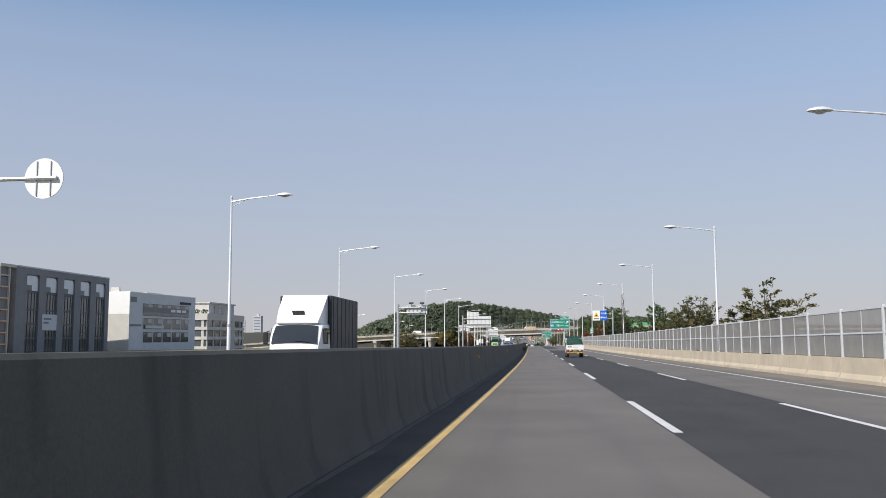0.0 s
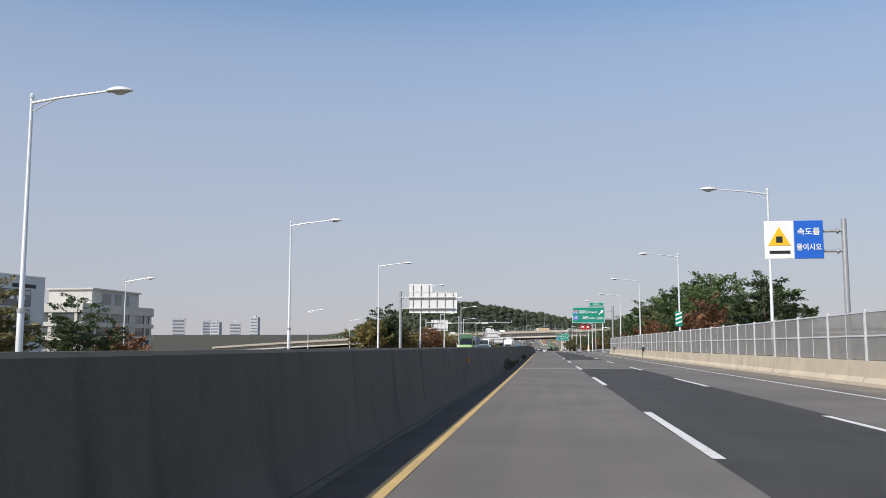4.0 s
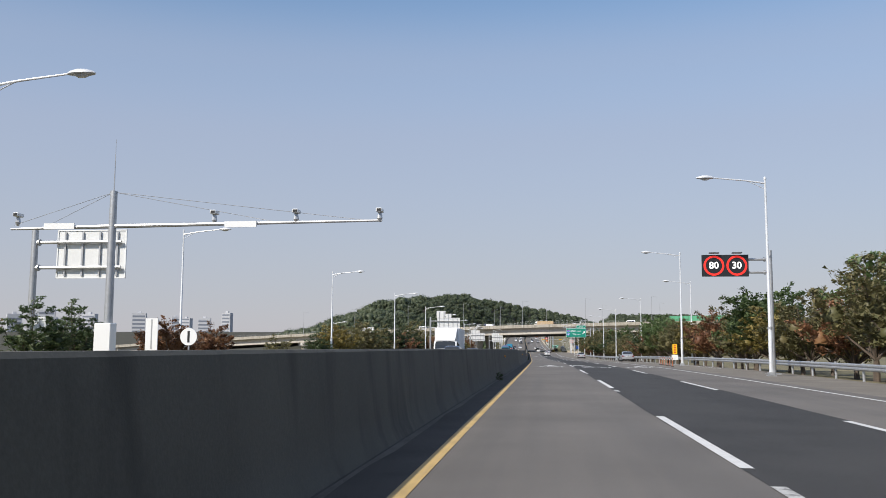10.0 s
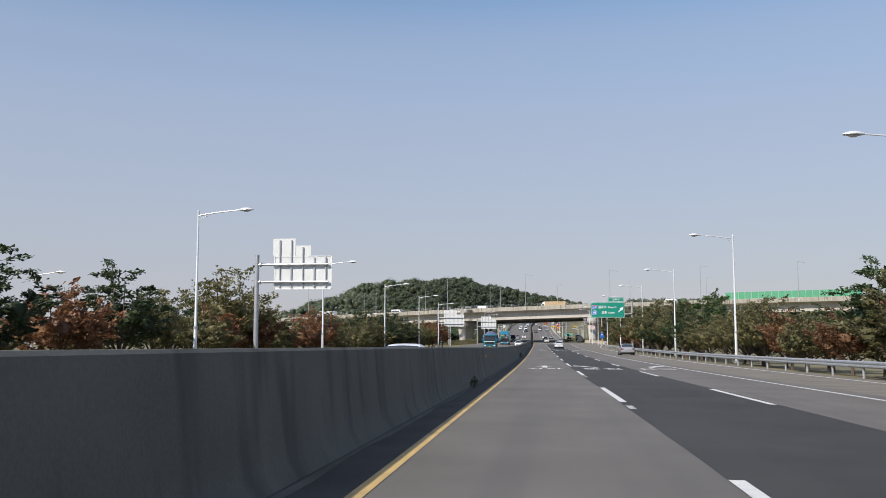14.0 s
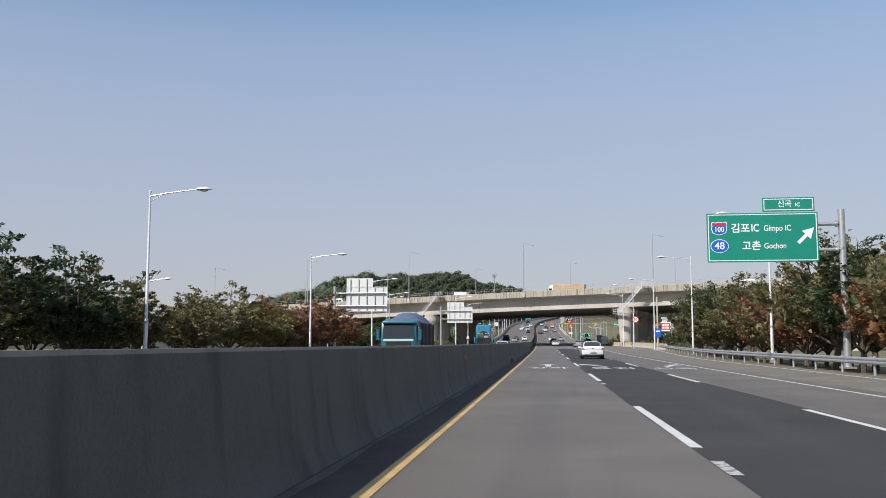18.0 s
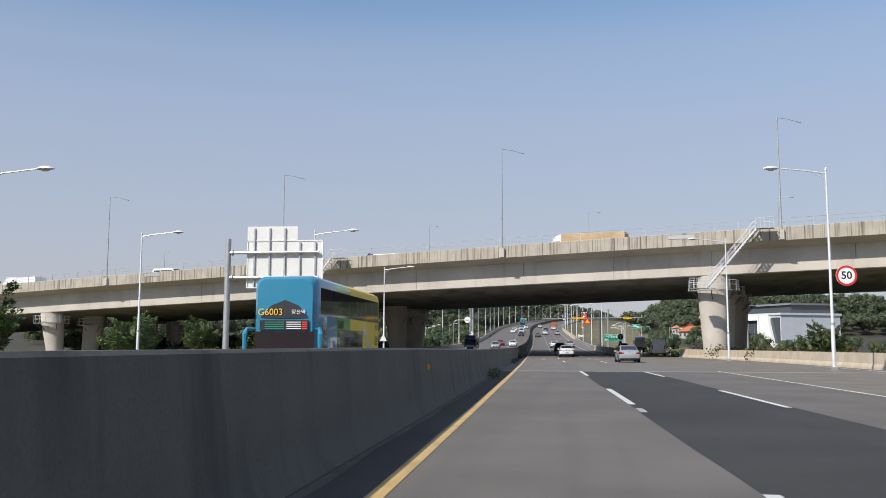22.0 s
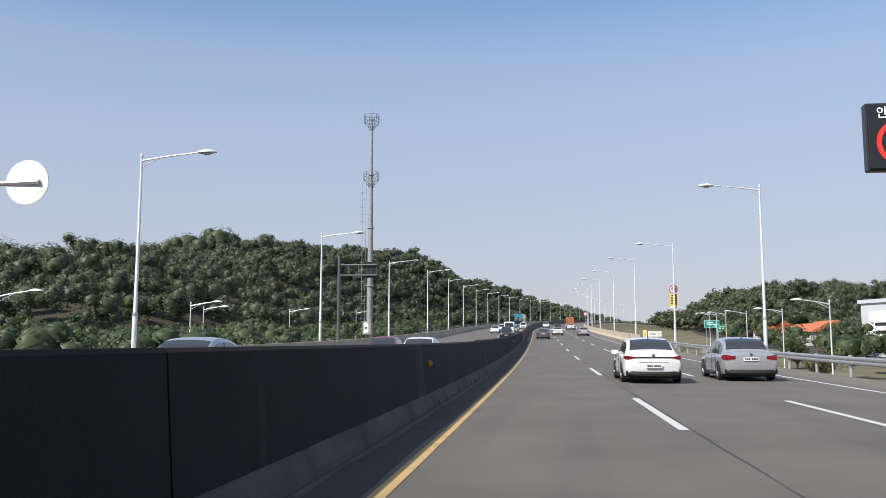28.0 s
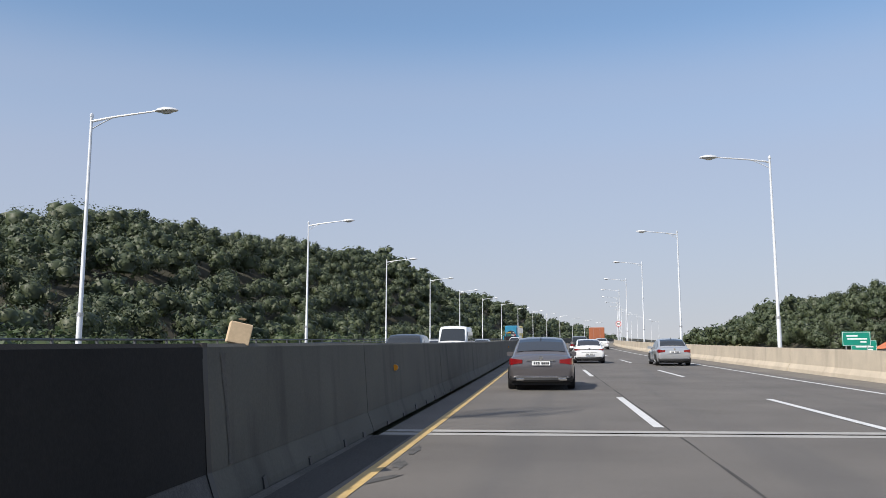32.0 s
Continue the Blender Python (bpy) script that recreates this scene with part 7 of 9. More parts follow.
# oncoming
for src, s, d, lab, body, old in (
        (silver, 193, -6.2, "silver saloon oncoming beside the barrier", None, None), (suv, 374, -9.0, "dark oncoming sport utility vehicle", GREY_CAR, BLACK_CAR), (suv, 346, -8.8, "dark blue oncoming sport utility vehicle", BLUE_CAR, BLACK_CAR),
        (white, 405, -5.2, "white oncoming saloon car", None, None), (silver, 430, -9, "silver oncoming saloon car", None, None), (white, 590, -5.2, "white oncoming saloon car", None, None),
        (white, 792, -6.0, "white oncoming saloon car", None, None), (silver, 772, -9.0, "silver oncoming saloon car", None, None), (white, 800, -9.2, "white oncoming saloon car", RED_CAR, WHITE_CAR), (suv, 886, -5.5, "black oncoming sport utility vehicle", None, None), (white, 924, -9.0, "white oncoming saloon car", None, None), (silver, 930, -5.5, "silver oncoming saloon car", None, None), (white, 950, -9.0, "white oncoming saloon car", None, None), (suv, 985, -5.5, "white oncoming sport utility vehicle", WHITE_CAR, BLACK_CAR)):
    if body is RED_CAR:
        lab = "dark red oncoming saloon car"
    again(src, s, d, 180, lab, body, old)

# flatbed truck with a netted load
NET = material("green_load_net", (0.012, 0.075, 0.055), 0.8, 0, 0.35, 6, 40, 0.8, 30)
COIL = material("pale_coil_wire", (0.12, 0.155, 0.145), 0.6, 0, 0.1)
NET_OPEN = material("open_green_net", (0.012, 0.075, 0.054), 0.8, 0, 0.35, 6, 40, 0.6, 30, alpha=0.66)
DARK_BOX_LOAD = material("dark_coil_load", (0.022, 0.027, 0.026), 0.7, 0, 0.3, 9, 40, 0.8, 30)
CHASSIS = material("dirty_chassis", (0.06, 0.06, 0.062), 0.8, 0.1, 0.15, 6, 40)


def flatbed():
    t = thing("flatbed_truck", "small white flatbed truck with a load under green netting", "truck")
    cab = [(2.55, 0.45, 0.60, 1.10), (2.50, 0.42, 0.74, 1.25), (2.30, 0.40, 0.83, 1.45), (1.85, 0.40, 0.845, 1.90), (1.55, 0.40, 0.845, 1.96), (0.95, 0.40, 0.845, 1.97), (0.82, 0.45, 0.83, 1.93)]
    part("cab", Shape().rings([superring(w, zb, zt, y, 0.1, 0.16) for y, zb, w, zt in cab]), WHITE_CAR, t, smooth=True)
    part("windscreen", cab_screen([(2.42, 1.33, 0.70), (2.30, 1.45, 0.70), (2.08, 1.67, 0.67), (1.92, 1.83, 0.64)]), GLASS, t, "dark windscreen")
    part("rear_window", Shape().box(-0.60, 0.60, 0.78, 0.822, 1.40, 1.78, bevel=0.02), GLASS, t, "dark rear window")
    for x in (-1, 1):
        part("side_window", Shape().rings([[(x * k, 2.14, 1.25), (x * k, 1.06, 1.25), (x * k, 1.10, 1.80), (x * k, 1.78, 1.80)] for k in (0.80, 0.853)]), GLASS, t, "dark side window")
        part("door_seam", Shape().box(min(x * 0.84, x * 0.852), max(x * 0.84, x * 0.852), 1.0, 1.015, 0.55, 1.86), TRIM, t)
        mr = part("mirror", Shape().box(min(x * 0.9, x * 1.08), max(x * 0.9, x * 1.08), 2.16, 2.24, 1.20, 1.50, bevel=0.03), TRIM, t)
        part("mirror_glass", Shape().box(x * 0.985 - 0.075, x * 0.985 + 0.075, 2.145, 2.158, 1.22, 1.48), STEEL, mr, "bright mirror glass")
        part("mirror_arm", Shape().tube([(x * 0.84, 2.15, 1.45), (x * 0.95, 2.2, 1.47)], 0.015, sides=5), TRIM, mr)
        # drop sides with ribs
        side = part("side_gate", Shape().box(min(x * 0.80, x * 0.84), max(x * 0.80, x * 0.84), -2.50, 0.66, 0.86, 1.22), WHITE_CAR, t)
        for i in range(2):
            z = 0.90 + 0.06 * i
            part("gate_rib", Shape().box(min(x * 0.84, x * 0.85), max(x * 0.84, x * 0.85), -2.46, 0.62, z - 0.02, z + 0.02), WHITE_CAR, side)
        for i in range(9):
            y = -2.35 + 0.36 * i
            part("rope_hook", Shape().box(min(x * 0.82, x * 0.86), max(x * 0.82, x * 0.86), y - 0.03, y + 0.03, 0.80, 0.855), CHASSIS, side)
        lamp = part("tail_lamp_unit", Shape().box(x * 0.60 - 0.24, x * 0.60 + 0.24, -2.60, -2.50, 0.62, 0.80, bevel=0.03), WHITE_CAR, t)
        part("red_lens", Shape().box(x * 0.66 - 0.11, x * 0.66 + 0.11, -2.615, -2.60, 0.66, 0.76), TAIL, lamp, "red lamp lens")
        part("amber_lens", Shape().box(x * 0.80 - 0.05, x * 0.80 + 0.03, -2.614, -2.60, 0.66, 0.76), AMBER, lamp, "amber lamp lens")
        part("clear_lens", Shape().disc((x * 0.47, -2.60, 0.71), 0.055, -0.014), HEAD, lamp)
        part("mudguard", Shape().rings([[(x * 0.58, y, z), (x * 0.84, y, z), (x * 0.84, y, z + 0.03), (x * 0.58, y, z + 0.03)] for y, z in ((-1.05, 0.45), (-1.15, 0.66), (-1.45, 0.74), (-1.75, 0.66), (-1.85, 0.32))]), CHASSIS, t)
        part("tool_box", Shape().box(x * 0.70 - 0.13, x * 0.70 + 0.13, -0.85, -0.1, 0.40, 0.78, bevel=0.02), STEEL, t)
    part("bed_floor", Shape().box(-0.82, 0.82, -2.52, 0.70, 0.80, 0.86), CHASSIS, t)
    part("bed_rail", Shape().box(-0.86, 0.86, -2.56, 0.72, 0.76, 0.80), WHITE_CAR, t)
    part("head_board", Shape().box(-0.82, 0.82, 0.68, 0.74, 0.86, 1.30), WHITE_CAR, t)
    gate = part("tail_gate", Shape().box(-0.85, 0.85, -2.56, -2.52, 0.84, 1.22), WHITE_CAR, t, "white tailgate with stickers")
    part("edge_band", Shape().box(-0.85, 0.85, -2.565, -2.51, 1.22, 1.25), CHASSIS, gate)
    st = part("sticker", Shape().box(-0.74, -0.24, -2.566, -2.561, 0.96, 1.17), PLATE, gate, "pale yellow sticker with red and black bars")
    part("sticker_emblem", Shape().disc((-0.66, -2.567, 1.07), 0.06, -0.004), GREY_CAR, st)
    part("sticker_red", Shape().box(-0.55, -0.30, -2.57, -2.567, 1.08, 1.15), SIGN_RED, st)
    part("sticker_bar", Shape().box(-0.68, -0.32, -2.57, -2.567, 1.0, 1.06), INK, st)
    part("badge_bar", Shape().box(-0.18, 0.34, -2.566, -2.561, 0.995, 1.04), STEEL, gate, "grey maker lettering as a bar")
    part("chassis", Shape().box(-0.36, 0.36, -2.45, 2.2, 0.42, 0.74), CHASSIS, t)
    bump = part("under_bar", Shape().box(-0.80, 0.80, -2.58, -2.50, 0.46, 0.56), CHASSIS, t)
    for z in (0.48, 0.53):
        part("reflect_tape", Shape().box(-0.55, 0.55, -2.587, -2.581, z - 0.013, z + 0.013), SIGN_YELLOW, bump)
    for x in (-0.68, 0.68):
        part("striped_end", Shape().box(x - 0.12, x + 0.12, -2.587, -2.581, 0.465, 0.555), ORANGE, bump)
    plate(t, -2.58, 0.68, 0.40, 0.14, PLATE_Y, True, 0.0)
    # frame behind the cab, the load of wire coils and the net over it
    for x in (-0.42, 0.12, 0.62):
        part("frame_post", Shape().tube([(x, 0.66, 0.86), (x, 0.66, 2.04)], 0.028), WHITE_CAR, t)
    part("frame_rail", Shape().tube([(-0.78, 0.66, 1.36), (0.78, 0.66, 1.36)], 0.022, sides=6), WHITE_CAR, t)
    roll = part("rolled_sheet", Shape().tube([(-0.80, 0.64, 2.05), (-0.3, 0.63, 2.055), (0.3, 0.65, 2.05), (0.84, 0.64, 2.06)], [0.052, 0.058, 0.056, 0.05], sides=10), TRIM, t, "black rolled sheet", smooth=True)
    for x in (-0.78, -0.45, 0.0, 0.42, 0.8):
        part("tie", Shape().tube([(x, 0.64, 1.98), (x, 0.565, 2.05), (x, 0.64, 2.125)], 0.012, sides=4), SIGN_WHITE, roll, "white tie")
    rg = random.Random(3)
    part("roof_net", Shape().rings([[(xx, y + 0.05 * math.sin(9 * xx), z + 0.05 * math.sin(5 * xx + y) + rg.uniform(0, 0.03)) for xx in (-0.82, -0.6, -0.35, -0.1, 0.15, 0.4, 0.65, 0.84)] for y, z in ((0.56, 2.02), (0.62, 2.09), (0.85, 2.08), (1.1, 2.02), (1.16, 1.95))], closed=False, caps=False), NET, t, "bunched green netting on the cab roof", smooth=True)
    core = part("load", Shape().rings([superring(w, 0.87, zt, y, 0.02, 0.14) for y, w, zt in ((-0.42, 0.56, 1.50), (-0.62, 0.70, 1.74), (-1.1, 0.72, 1.80), (-1.9, 0.72, 1.80), (-2.22, 0.72, 1.72), (-2.40, 0.70, 1.52))]), DARK_BOX_LOAD, t, "dark load of stacked wire coils", smooth=True)
    ring_m = Shape().tube([(0.068 * math.cos(2 * math.pi * j / 12), 0.068 * math.sin(2 * math.pi * j / 12), 0.0) for j in range(13)], 0.009, sides=4).mesh("coil", [COIL])
    def wob():
        return rg.uniform(-0.025, 0.025)
    for i in range(9):
        for k in range(3):
            y, z = -2.2 + 0.19 * i, 1.30 + 0.17 * k
            for x in (-1, 1):
                part("coil", ring_m, COIL, core, m=pose(x * 0.735, y + wob(), z + wob(), rg.uniform(-15, 15), 90 + rg.uniform(-14, 14)))
    for i in range(7):
        x = -0.57 + 0.19 * i
        for k in range(2):
            part("coil", ring_m, COIL, core, m=pose(x + wob(), -2.42 + 0.02 * k, 1.30 + 0.17 * k + wob(), 90 + rg.uniform(-14, 14)))
        for k in range(6):
            part("coil", ring_m, COIL, core, m=pose(x + wob(), -2.05 + 0.24 * k + wob(), 1.835 if abs(x) < 0.5 else 1.79, rg.uniform(-14, 14), rg.uniform(-14, 14)))
    prof = [(0.60, 2.04, 0.82), (0.42, 1.96, 0.85), (0.1, 1.90, 0.86), (-0.35, 1.88, 0.84), (-0.9, 1.90, 0.80), (-1.5, 1.90, 0.79), (-2.0, 1.88, 0.79), (-2.3, 1.78, 0.79), (-2.47, 1.55, 0.79), (-2.53, 1.27, 0.80)]
    rows = [[(xx * w + wob() * 0.6, y + wob() * 0.6, 1.20 + (z - 1.20) * (1 - abs(xx / 1.02) ** 7) + wob() * 0.7) for xx in (-1.02, -1.0, -0.96, -0.88, -0.72, -0.4, 0, 0.4, 0.72, 0.88, 0.96, 1.0, 1.02)] for y, z, w in prof]
    net = part("load_net", Shape().rings(rows, closed=False, caps=False), NET_OPEN, t, "see-through green net stretched over the load", smooth=True)
    for x, y0, y1 in ((-0.865, 0.62, -0.75), (0.865, 0.62, -0.9)):
        part("net_hem", Shape().tube([(x + wob(), y0 + (y1 - y0) * i / 7, 1.20 - 0.06 * (1 - i / 7) + 0.05 * math.sin(i * 2.1)) for i in range(8)], [0.015, 0.035, 0.025, 0.04, 0.028, 0.024, 0.02, 0.01], sides=6), NET, net, "bunched hem of the net")
    for i, (x, z) in enumerate(((-0.6, 1.98), (-0.45, 1.96), (-0.2, 1.97))):
        part("net_fold", Shape().tube([(x, 0.6, z), (x - 0.14, 0.25, 1.72 - 0.06 * i), (-0.84, -0.05 + 0.2 * i, 1.28)], [0.008, 0.013, 0.012], sides=5), NET, net)
    part("cord", Shape().tube([(-0.2, -2.56, 1.27), (0.0, -2.57, 1.33), (0.3, -2.56, 1.27), (0.55, -2.57, 1.31), (0.7, -2.57, 1.25)], 0.012, sides=4), SIGN_WHITE, t)
    for x in (-1, 1):
        part("corner_post", Shape().box(x * 0.83 - 0.035, x * 0.83 + 0.035, -2.57, -2.49, 0.84, 1.27, bevel=0.012), WHITE_CAR, t)
        part("gate_latch", Shape().box(x * 0.872 - 0.01, x * 0.872 + 0.01, -2.48, -2.44, 0.98, 1.2), TRIM, t)
        part("top_strip", Shape().box(x * 0.82 - 0.028, x * 0.82 + 0.028, -2.48, 0.62, 1.221, 1.25), TRIM, t, "black strip along the gate")
    lettering("용달화물", 0.13, INK, t, pose(-0.862, -2.05, 1.075, 90, 0, -90), name="side_lettering")
    add_wheels(t, 0.72, (1.62,), 0.32, 0.20)
    add_wheels(t, 0.68, (-1.45,), 0.32, 0.26)
    return t


drive(flatbed(), 88.6, 3.5)


def box_truck(name, label, cab_mat, box_mat, wide=2.1, tall=2.95, length=6.4, logo=True, cover=None):
    t = thing(name, label, "truck", "trucks on the road")
    hw = wide / 2
    f = length / 2
    cab = [(f, 0.5, hw * 0.84, 1.15), (f - 0.06, 0.45, hw * 0.93, 1.35), (f - 0.2, 0.42, hw * 0.97, 1.7), (f - 0.5, 0.42, hw * 0.97, 2.1), (f - 0.7, 0.42, hw * 0.97, 2.2), (f - 1.6, 0.42, hw * 0.97, 2.22)]
    part("cab", Shape().rings([superring(w, zb, zt, y, 0.1, 0.14) for y, zb, w, zt in cab]), cab_mat, t, smooth=True)
    part("windscreen", cab_screen([(f - 0.075, 1.39, hw * 0.84), (f - 0.2, 1.70, hw * 0.83), (f - 0.35, 1.90, hw * 0.81), (f - 0.48, 2.07, hw * 0.79)]), GLASS, t, "dark windscreen")
    part("wiper", Shape().tube([(-0.6, f - 0.03, 1.47), (0.0, f - 0.05, 1.53)], 0.012, sides=4), TRIM, t)
    part("bumper", Shape().box(-hw * 0.95, hw * 0.95, f - 0.1, f + 0.08, 0.4, 0.75, bevel=0.04), cab_mat, t)
    part("grille", Shape().box(-hw * 0.6, hw * 0.6, f + 0.0, f + 0.03, 0.85, 1.1), TRIM, t)
    if cover is not None:
        part("wind_deflector", Shape().rings([[(-hw * 0.86 * k, y, 2.18), (-hw * 0.86 * k, y, z), (hw * 0.86 * k, y, z), (hw * 0.86 * k, y, 2.18)] for y, z, k in ((f - 0.45, 2.25, 0.9), (f - 0.9, 2.7, 0.97), (f - 1.6, tall + 0.02, 1.0))]), cab_mat, t, "wind deflector over the cab", smooth=True)
        if logo:
            lg = part("logo_panel", Shape().box(-0.24, 0.24, -0.01, 0.0, -0.2, 0.2, m=pose(0, f - 0.70, 2.52, -45)), INK, t, "dark square emblem")
            part("logo_bar", Shape().box(-0.17, 0.17, -0.02, -0.012, -0.14, -0.02, m=pose(0, f - 0.70, 2.52, -45)), SIGN_WHITE, lg)
    for x in (-1, 1):
        part("side_window", Shape().box(min(x * hw * 0.96, x * hw * 0.985), max(x * hw * 0.96, x * hw * 0.985), f - 1.4, f - 0.55, 1.4, 2.0), GLASS, t, "dark side window")
        part("headlamp", Shape().box(x * hw * 0.72 - 0.16, x * hw * 0.72 + 0.16, f + 0.0, f + 0.05, 0.85, 1.08, bevel=0.02), HEAD, t)
        mr = part("mirror", Shape().box(min(x * (hw + 0.03), x * (hw + 0.2)), max(x * (hw + 0.03), x * (hw + 0.2)), f - 0.3, f - 0.22, 1.4, 1.85, bevel=0.02), TRIM, t)
        part("mirror_arm", Shape().tube([(x * hw * 0.96, f - 0.35, 1.9), (x * (hw + 0.1), f - 0.26, 1.85)], 0.015, sides=4), TRIM, mr)
        part("tail_lamp", Shape().box(x * hw * 0.8 - 0.14, x * hw * 0.8 + 0.14, -f - 0.03, -f + 0.02, 0.62, 0.74), TAIL, t)
    bx = part("cargo_box", Shape().box(-hw, hw, -f, f - 1.66, 0.92, tall, bevel=0.03), box_mat, t, "cargo box")
    for i in range(7):
        y = -f + 0.35 + (length - 2.3) * i / 6
        for x in (-1, 1):
            part("box_rib", Shape().box(min(x * hw, x * (hw + 0.012)), max(x * hw, x * (hw + 0.012)), y - 0.02, y + 0.02, 0.96, tall - 0.04), box_mat, bx)
    part("door_seam", Shape().box(-0.01, 0.01, -f - 0.006, -f, 0.98, tall - 0.06), TRIM, bx)
    for x in (-0.45, 0.45):
        part("lock_bar", Shape().tube([(x, -f - 0.03, 1.0), (x, -f - 0.03, tall - 0.1)], 0.018, sides=5), STEEL, bx)
    part("chassis", Shape().box(-0.4, 0.4, -f + 0.1, f - 0.3, 0.45, 0.92), CHASSIS, t)
    plate(t, -f - 0.03, 0.62, 0.5, 0.14, PLATE_Y)
    plate(t, f + 0.08, 0.55, 0.5, 0.14, PLATE_Y, False)
    add_wheels(t, hw - 0.2, (f - 0.95,), 0.40, 0.24)
    add_wheels(t, hw - 0.24, (-f + 1.15,), 0.40, 0.34)
    return t


DARK_BOX = material("dark_grey_box", (0.035, 0.036, 0.04), 0.5, 0.1, 0.08, 2, 30)
TEAL_CAB = paint("pale_teal_cab", (0.42, 0.62, 0.62))
truck0 = drive(box_truck("box_truck", "white-cabbed oncoming box truck with a dark cargo box", WHITE_CAR, DARK_BOX, 2.1, 3.3, 6.6, True, True), 33.8, -9.3, 180)
truck1 = drive(box_truck("box_truck", "large white oncoming box truck with a wind deflector", WHITE_CAR, material("pale_box_panel", (0.68, 0.70, 0.72), 0.45, 0.05, 0.05, 2, 30), 2.4, 3.45, 8.4, False, True), 352.8, -9.8, 180)
ORANGE_BOX = material("orange_box_panel", (0.36, 0.12, 0.055), 0.5, 0.05, 0.06, 2, 30)
drive(box_truck("box_truck", "orange box truck in the outer lane", WHITE_CAR, ORANGE_BOX, 2.2, 3.0, 6.8, False, None), 985, 6.9)
PALE_BOX = material("white_cargo_panel", (0.72, 0.73, 0.74), 0.45, 0.05, 0.05, 2, 30)
small = box_truck("box_truck", "small white box truck", BLUE_CAR, PALE_BOX, 1.75, 2.5, 5.2, False, True)
drive(small, 712, -9.4, 180)
tagged(small, "small dark blue oncoming truck with a white box")
again(small, 742, 17.0, -6, "small white box truck on the slip road", WHITE_CAR, BLUE_CAR)
again(small, 213, -9.5, 180, "green and white oncoming recycling truck", paint("lime_truck_paint", (0.30, 0.52, 0.20)), BLUE_CAR)
# van
van = thing("van", "white oncoming passenger van", "van", "vans on the road")
part("body", Shape().rings([superring(w, zb, zt, y, 0.1, 0.2) for y, zb, w, zt in ((2.5, 0.4, 0.7, 0.95), (2.42, 0.3, 0.85, 1.1), (2.0, 0.28, 0.94, 1.3), (1.2, 0.28, 0.96, 2.15), (0.9, 0.28, 0.96, 2.3), (-2.3, 0.28, 0.96, 2.3), (-2.5, 0.35, 0.93, 2.2))]), WHITE_CAR, van, smooth=True)
part("windscreen", cab_screen([(1.96, 1.34, 0.80), (1.70, 1.62, 0.78), (1.45, 1.88, 0.76), (1.24, 2.1, 0.74)]), GLASS, van, "dark windscreen")
for x in (-1, 1):
    for y0, y1 in ((0.4, 1.2), (-0.9, 0.3), (-2.2, -1.0)):
        part("side_window", Shape().box(min(x * 0.94, x * 0.966), max(x * 0.94, x * 0.966), y0, y1, 1.35, 1.95), GLASS, van, "dark side window")
    part("headlamp", Shape().box(x * 0.68 - 0.15, x * 0.68 + 0.15, 2.36, 2.45, 0.78, 0.98, bevel=0.02), HEAD, van)
    part("tail_lamp", Shape().box(x * 0.84 - 0.07, x * 0.84 + 0.07, -2.53, -2.46, 0.9, 1.4), TAIL, van)
part("grille", Shape().box(-0.45, 0.45, 2.44, 2.5, 0.55, 0.8), TRIM, van)
plate(van, 2.5, 0.5, 0.5, 0.11, PLATE, False)
add_wheels(van, 0.82, (1.55, -1.5), 0.34, 0.22)
drive(van, 240, -9.3, 180)
again(van, 219.6, -9.2, 180, "blue oncoming passenger van", BLUE_CAR, WHITE_CAR)
again(van, 908, -5.7, 180, "white oncoming passenger van")
again(van, 716, 16.5, -5, "grey passenger van on the slip road", SILVER_CAR, WHITE_CAR)

# tipper truck with a sheeted load
TIP_PAINT = material("teal_truck_paint", (0.012, 0.11, 0.16), 0.4, 0, 0.04, 1.5, 25, coat=0.2)
tip = thing("tipper_truck", "teal-blue oncoming tipper truck with a tarpaulin over its load", "truck", "trucks on the road")
part("cab", Shape().rings([superring(w, zb, zt, y, 0.1, 0.16) for y, zb, w, zt in ((4.2, 0.6, 1.05, 1.4), (4.12, 0.5, 1.18, 2.3), (3.9, 0.5, 1.22, 2.75), (3.0, 0.5, 1.22, 2.9), (2.3, 0.5, 1.22, 2.9))]), TIP_PAINT, tip, smooth=True)
part("windscreen", cab_screen([(4.19, 1.56, 1.03), (4.15, 1.95, 1.03), (4.11, 2.30, 1.02), (4.02, 2.5, 1.0)]), GLASS, tip, "dark windscreen")
part("visor", Shape().box(-1.1, 1.1, 3.95, 4.22, 2.58, 2.68, bevel=0.03), TIP_PAINT, tip)
part("bumper", Shape().box(-1.2, 1.2, 4.1, 4.32, 0.45, 0.95, bevel=0.05), TIP_PAINT, tip)
part("grille", Shape().box(-0.8, 0.8, 4.2, 4.25, 1.0, 1.4), TRIM, tip)
part("front_panel", Shape().box(-1.0, 1.0, 4.18, 4.245, 1.42, 1.58, bevel=0.02), TEAL_CAB, tip, "pale teal panel under the windscreen")
body = part("skip", Shape().rings([[(-1.22, y, 1.15), (-1.24, y, 2.65), (1.24, y, 2.65), (1.22, y, 1.15)] for y in (2.1, -4.0)]), DARK_STEEL, tip, "dark steel skip body")
for i in range(9):
    y = -3.9 + 0.73 * i
    for x in (-1, 1):
        part("skip_rib", Shape().box(min(x * 1.24, x * 1.32), max(x * 1.24, x * 1.32), y - 0.06, y + 0.06, 1.15, 2.62), DARK_STEEL, body)
TARP = material("grey_blue_tarpaulin", (0.10, 0.12, 0.22), 0.7, 0, 0.15, 2, 12, 0.5, 6)
rg = random.Random(9)
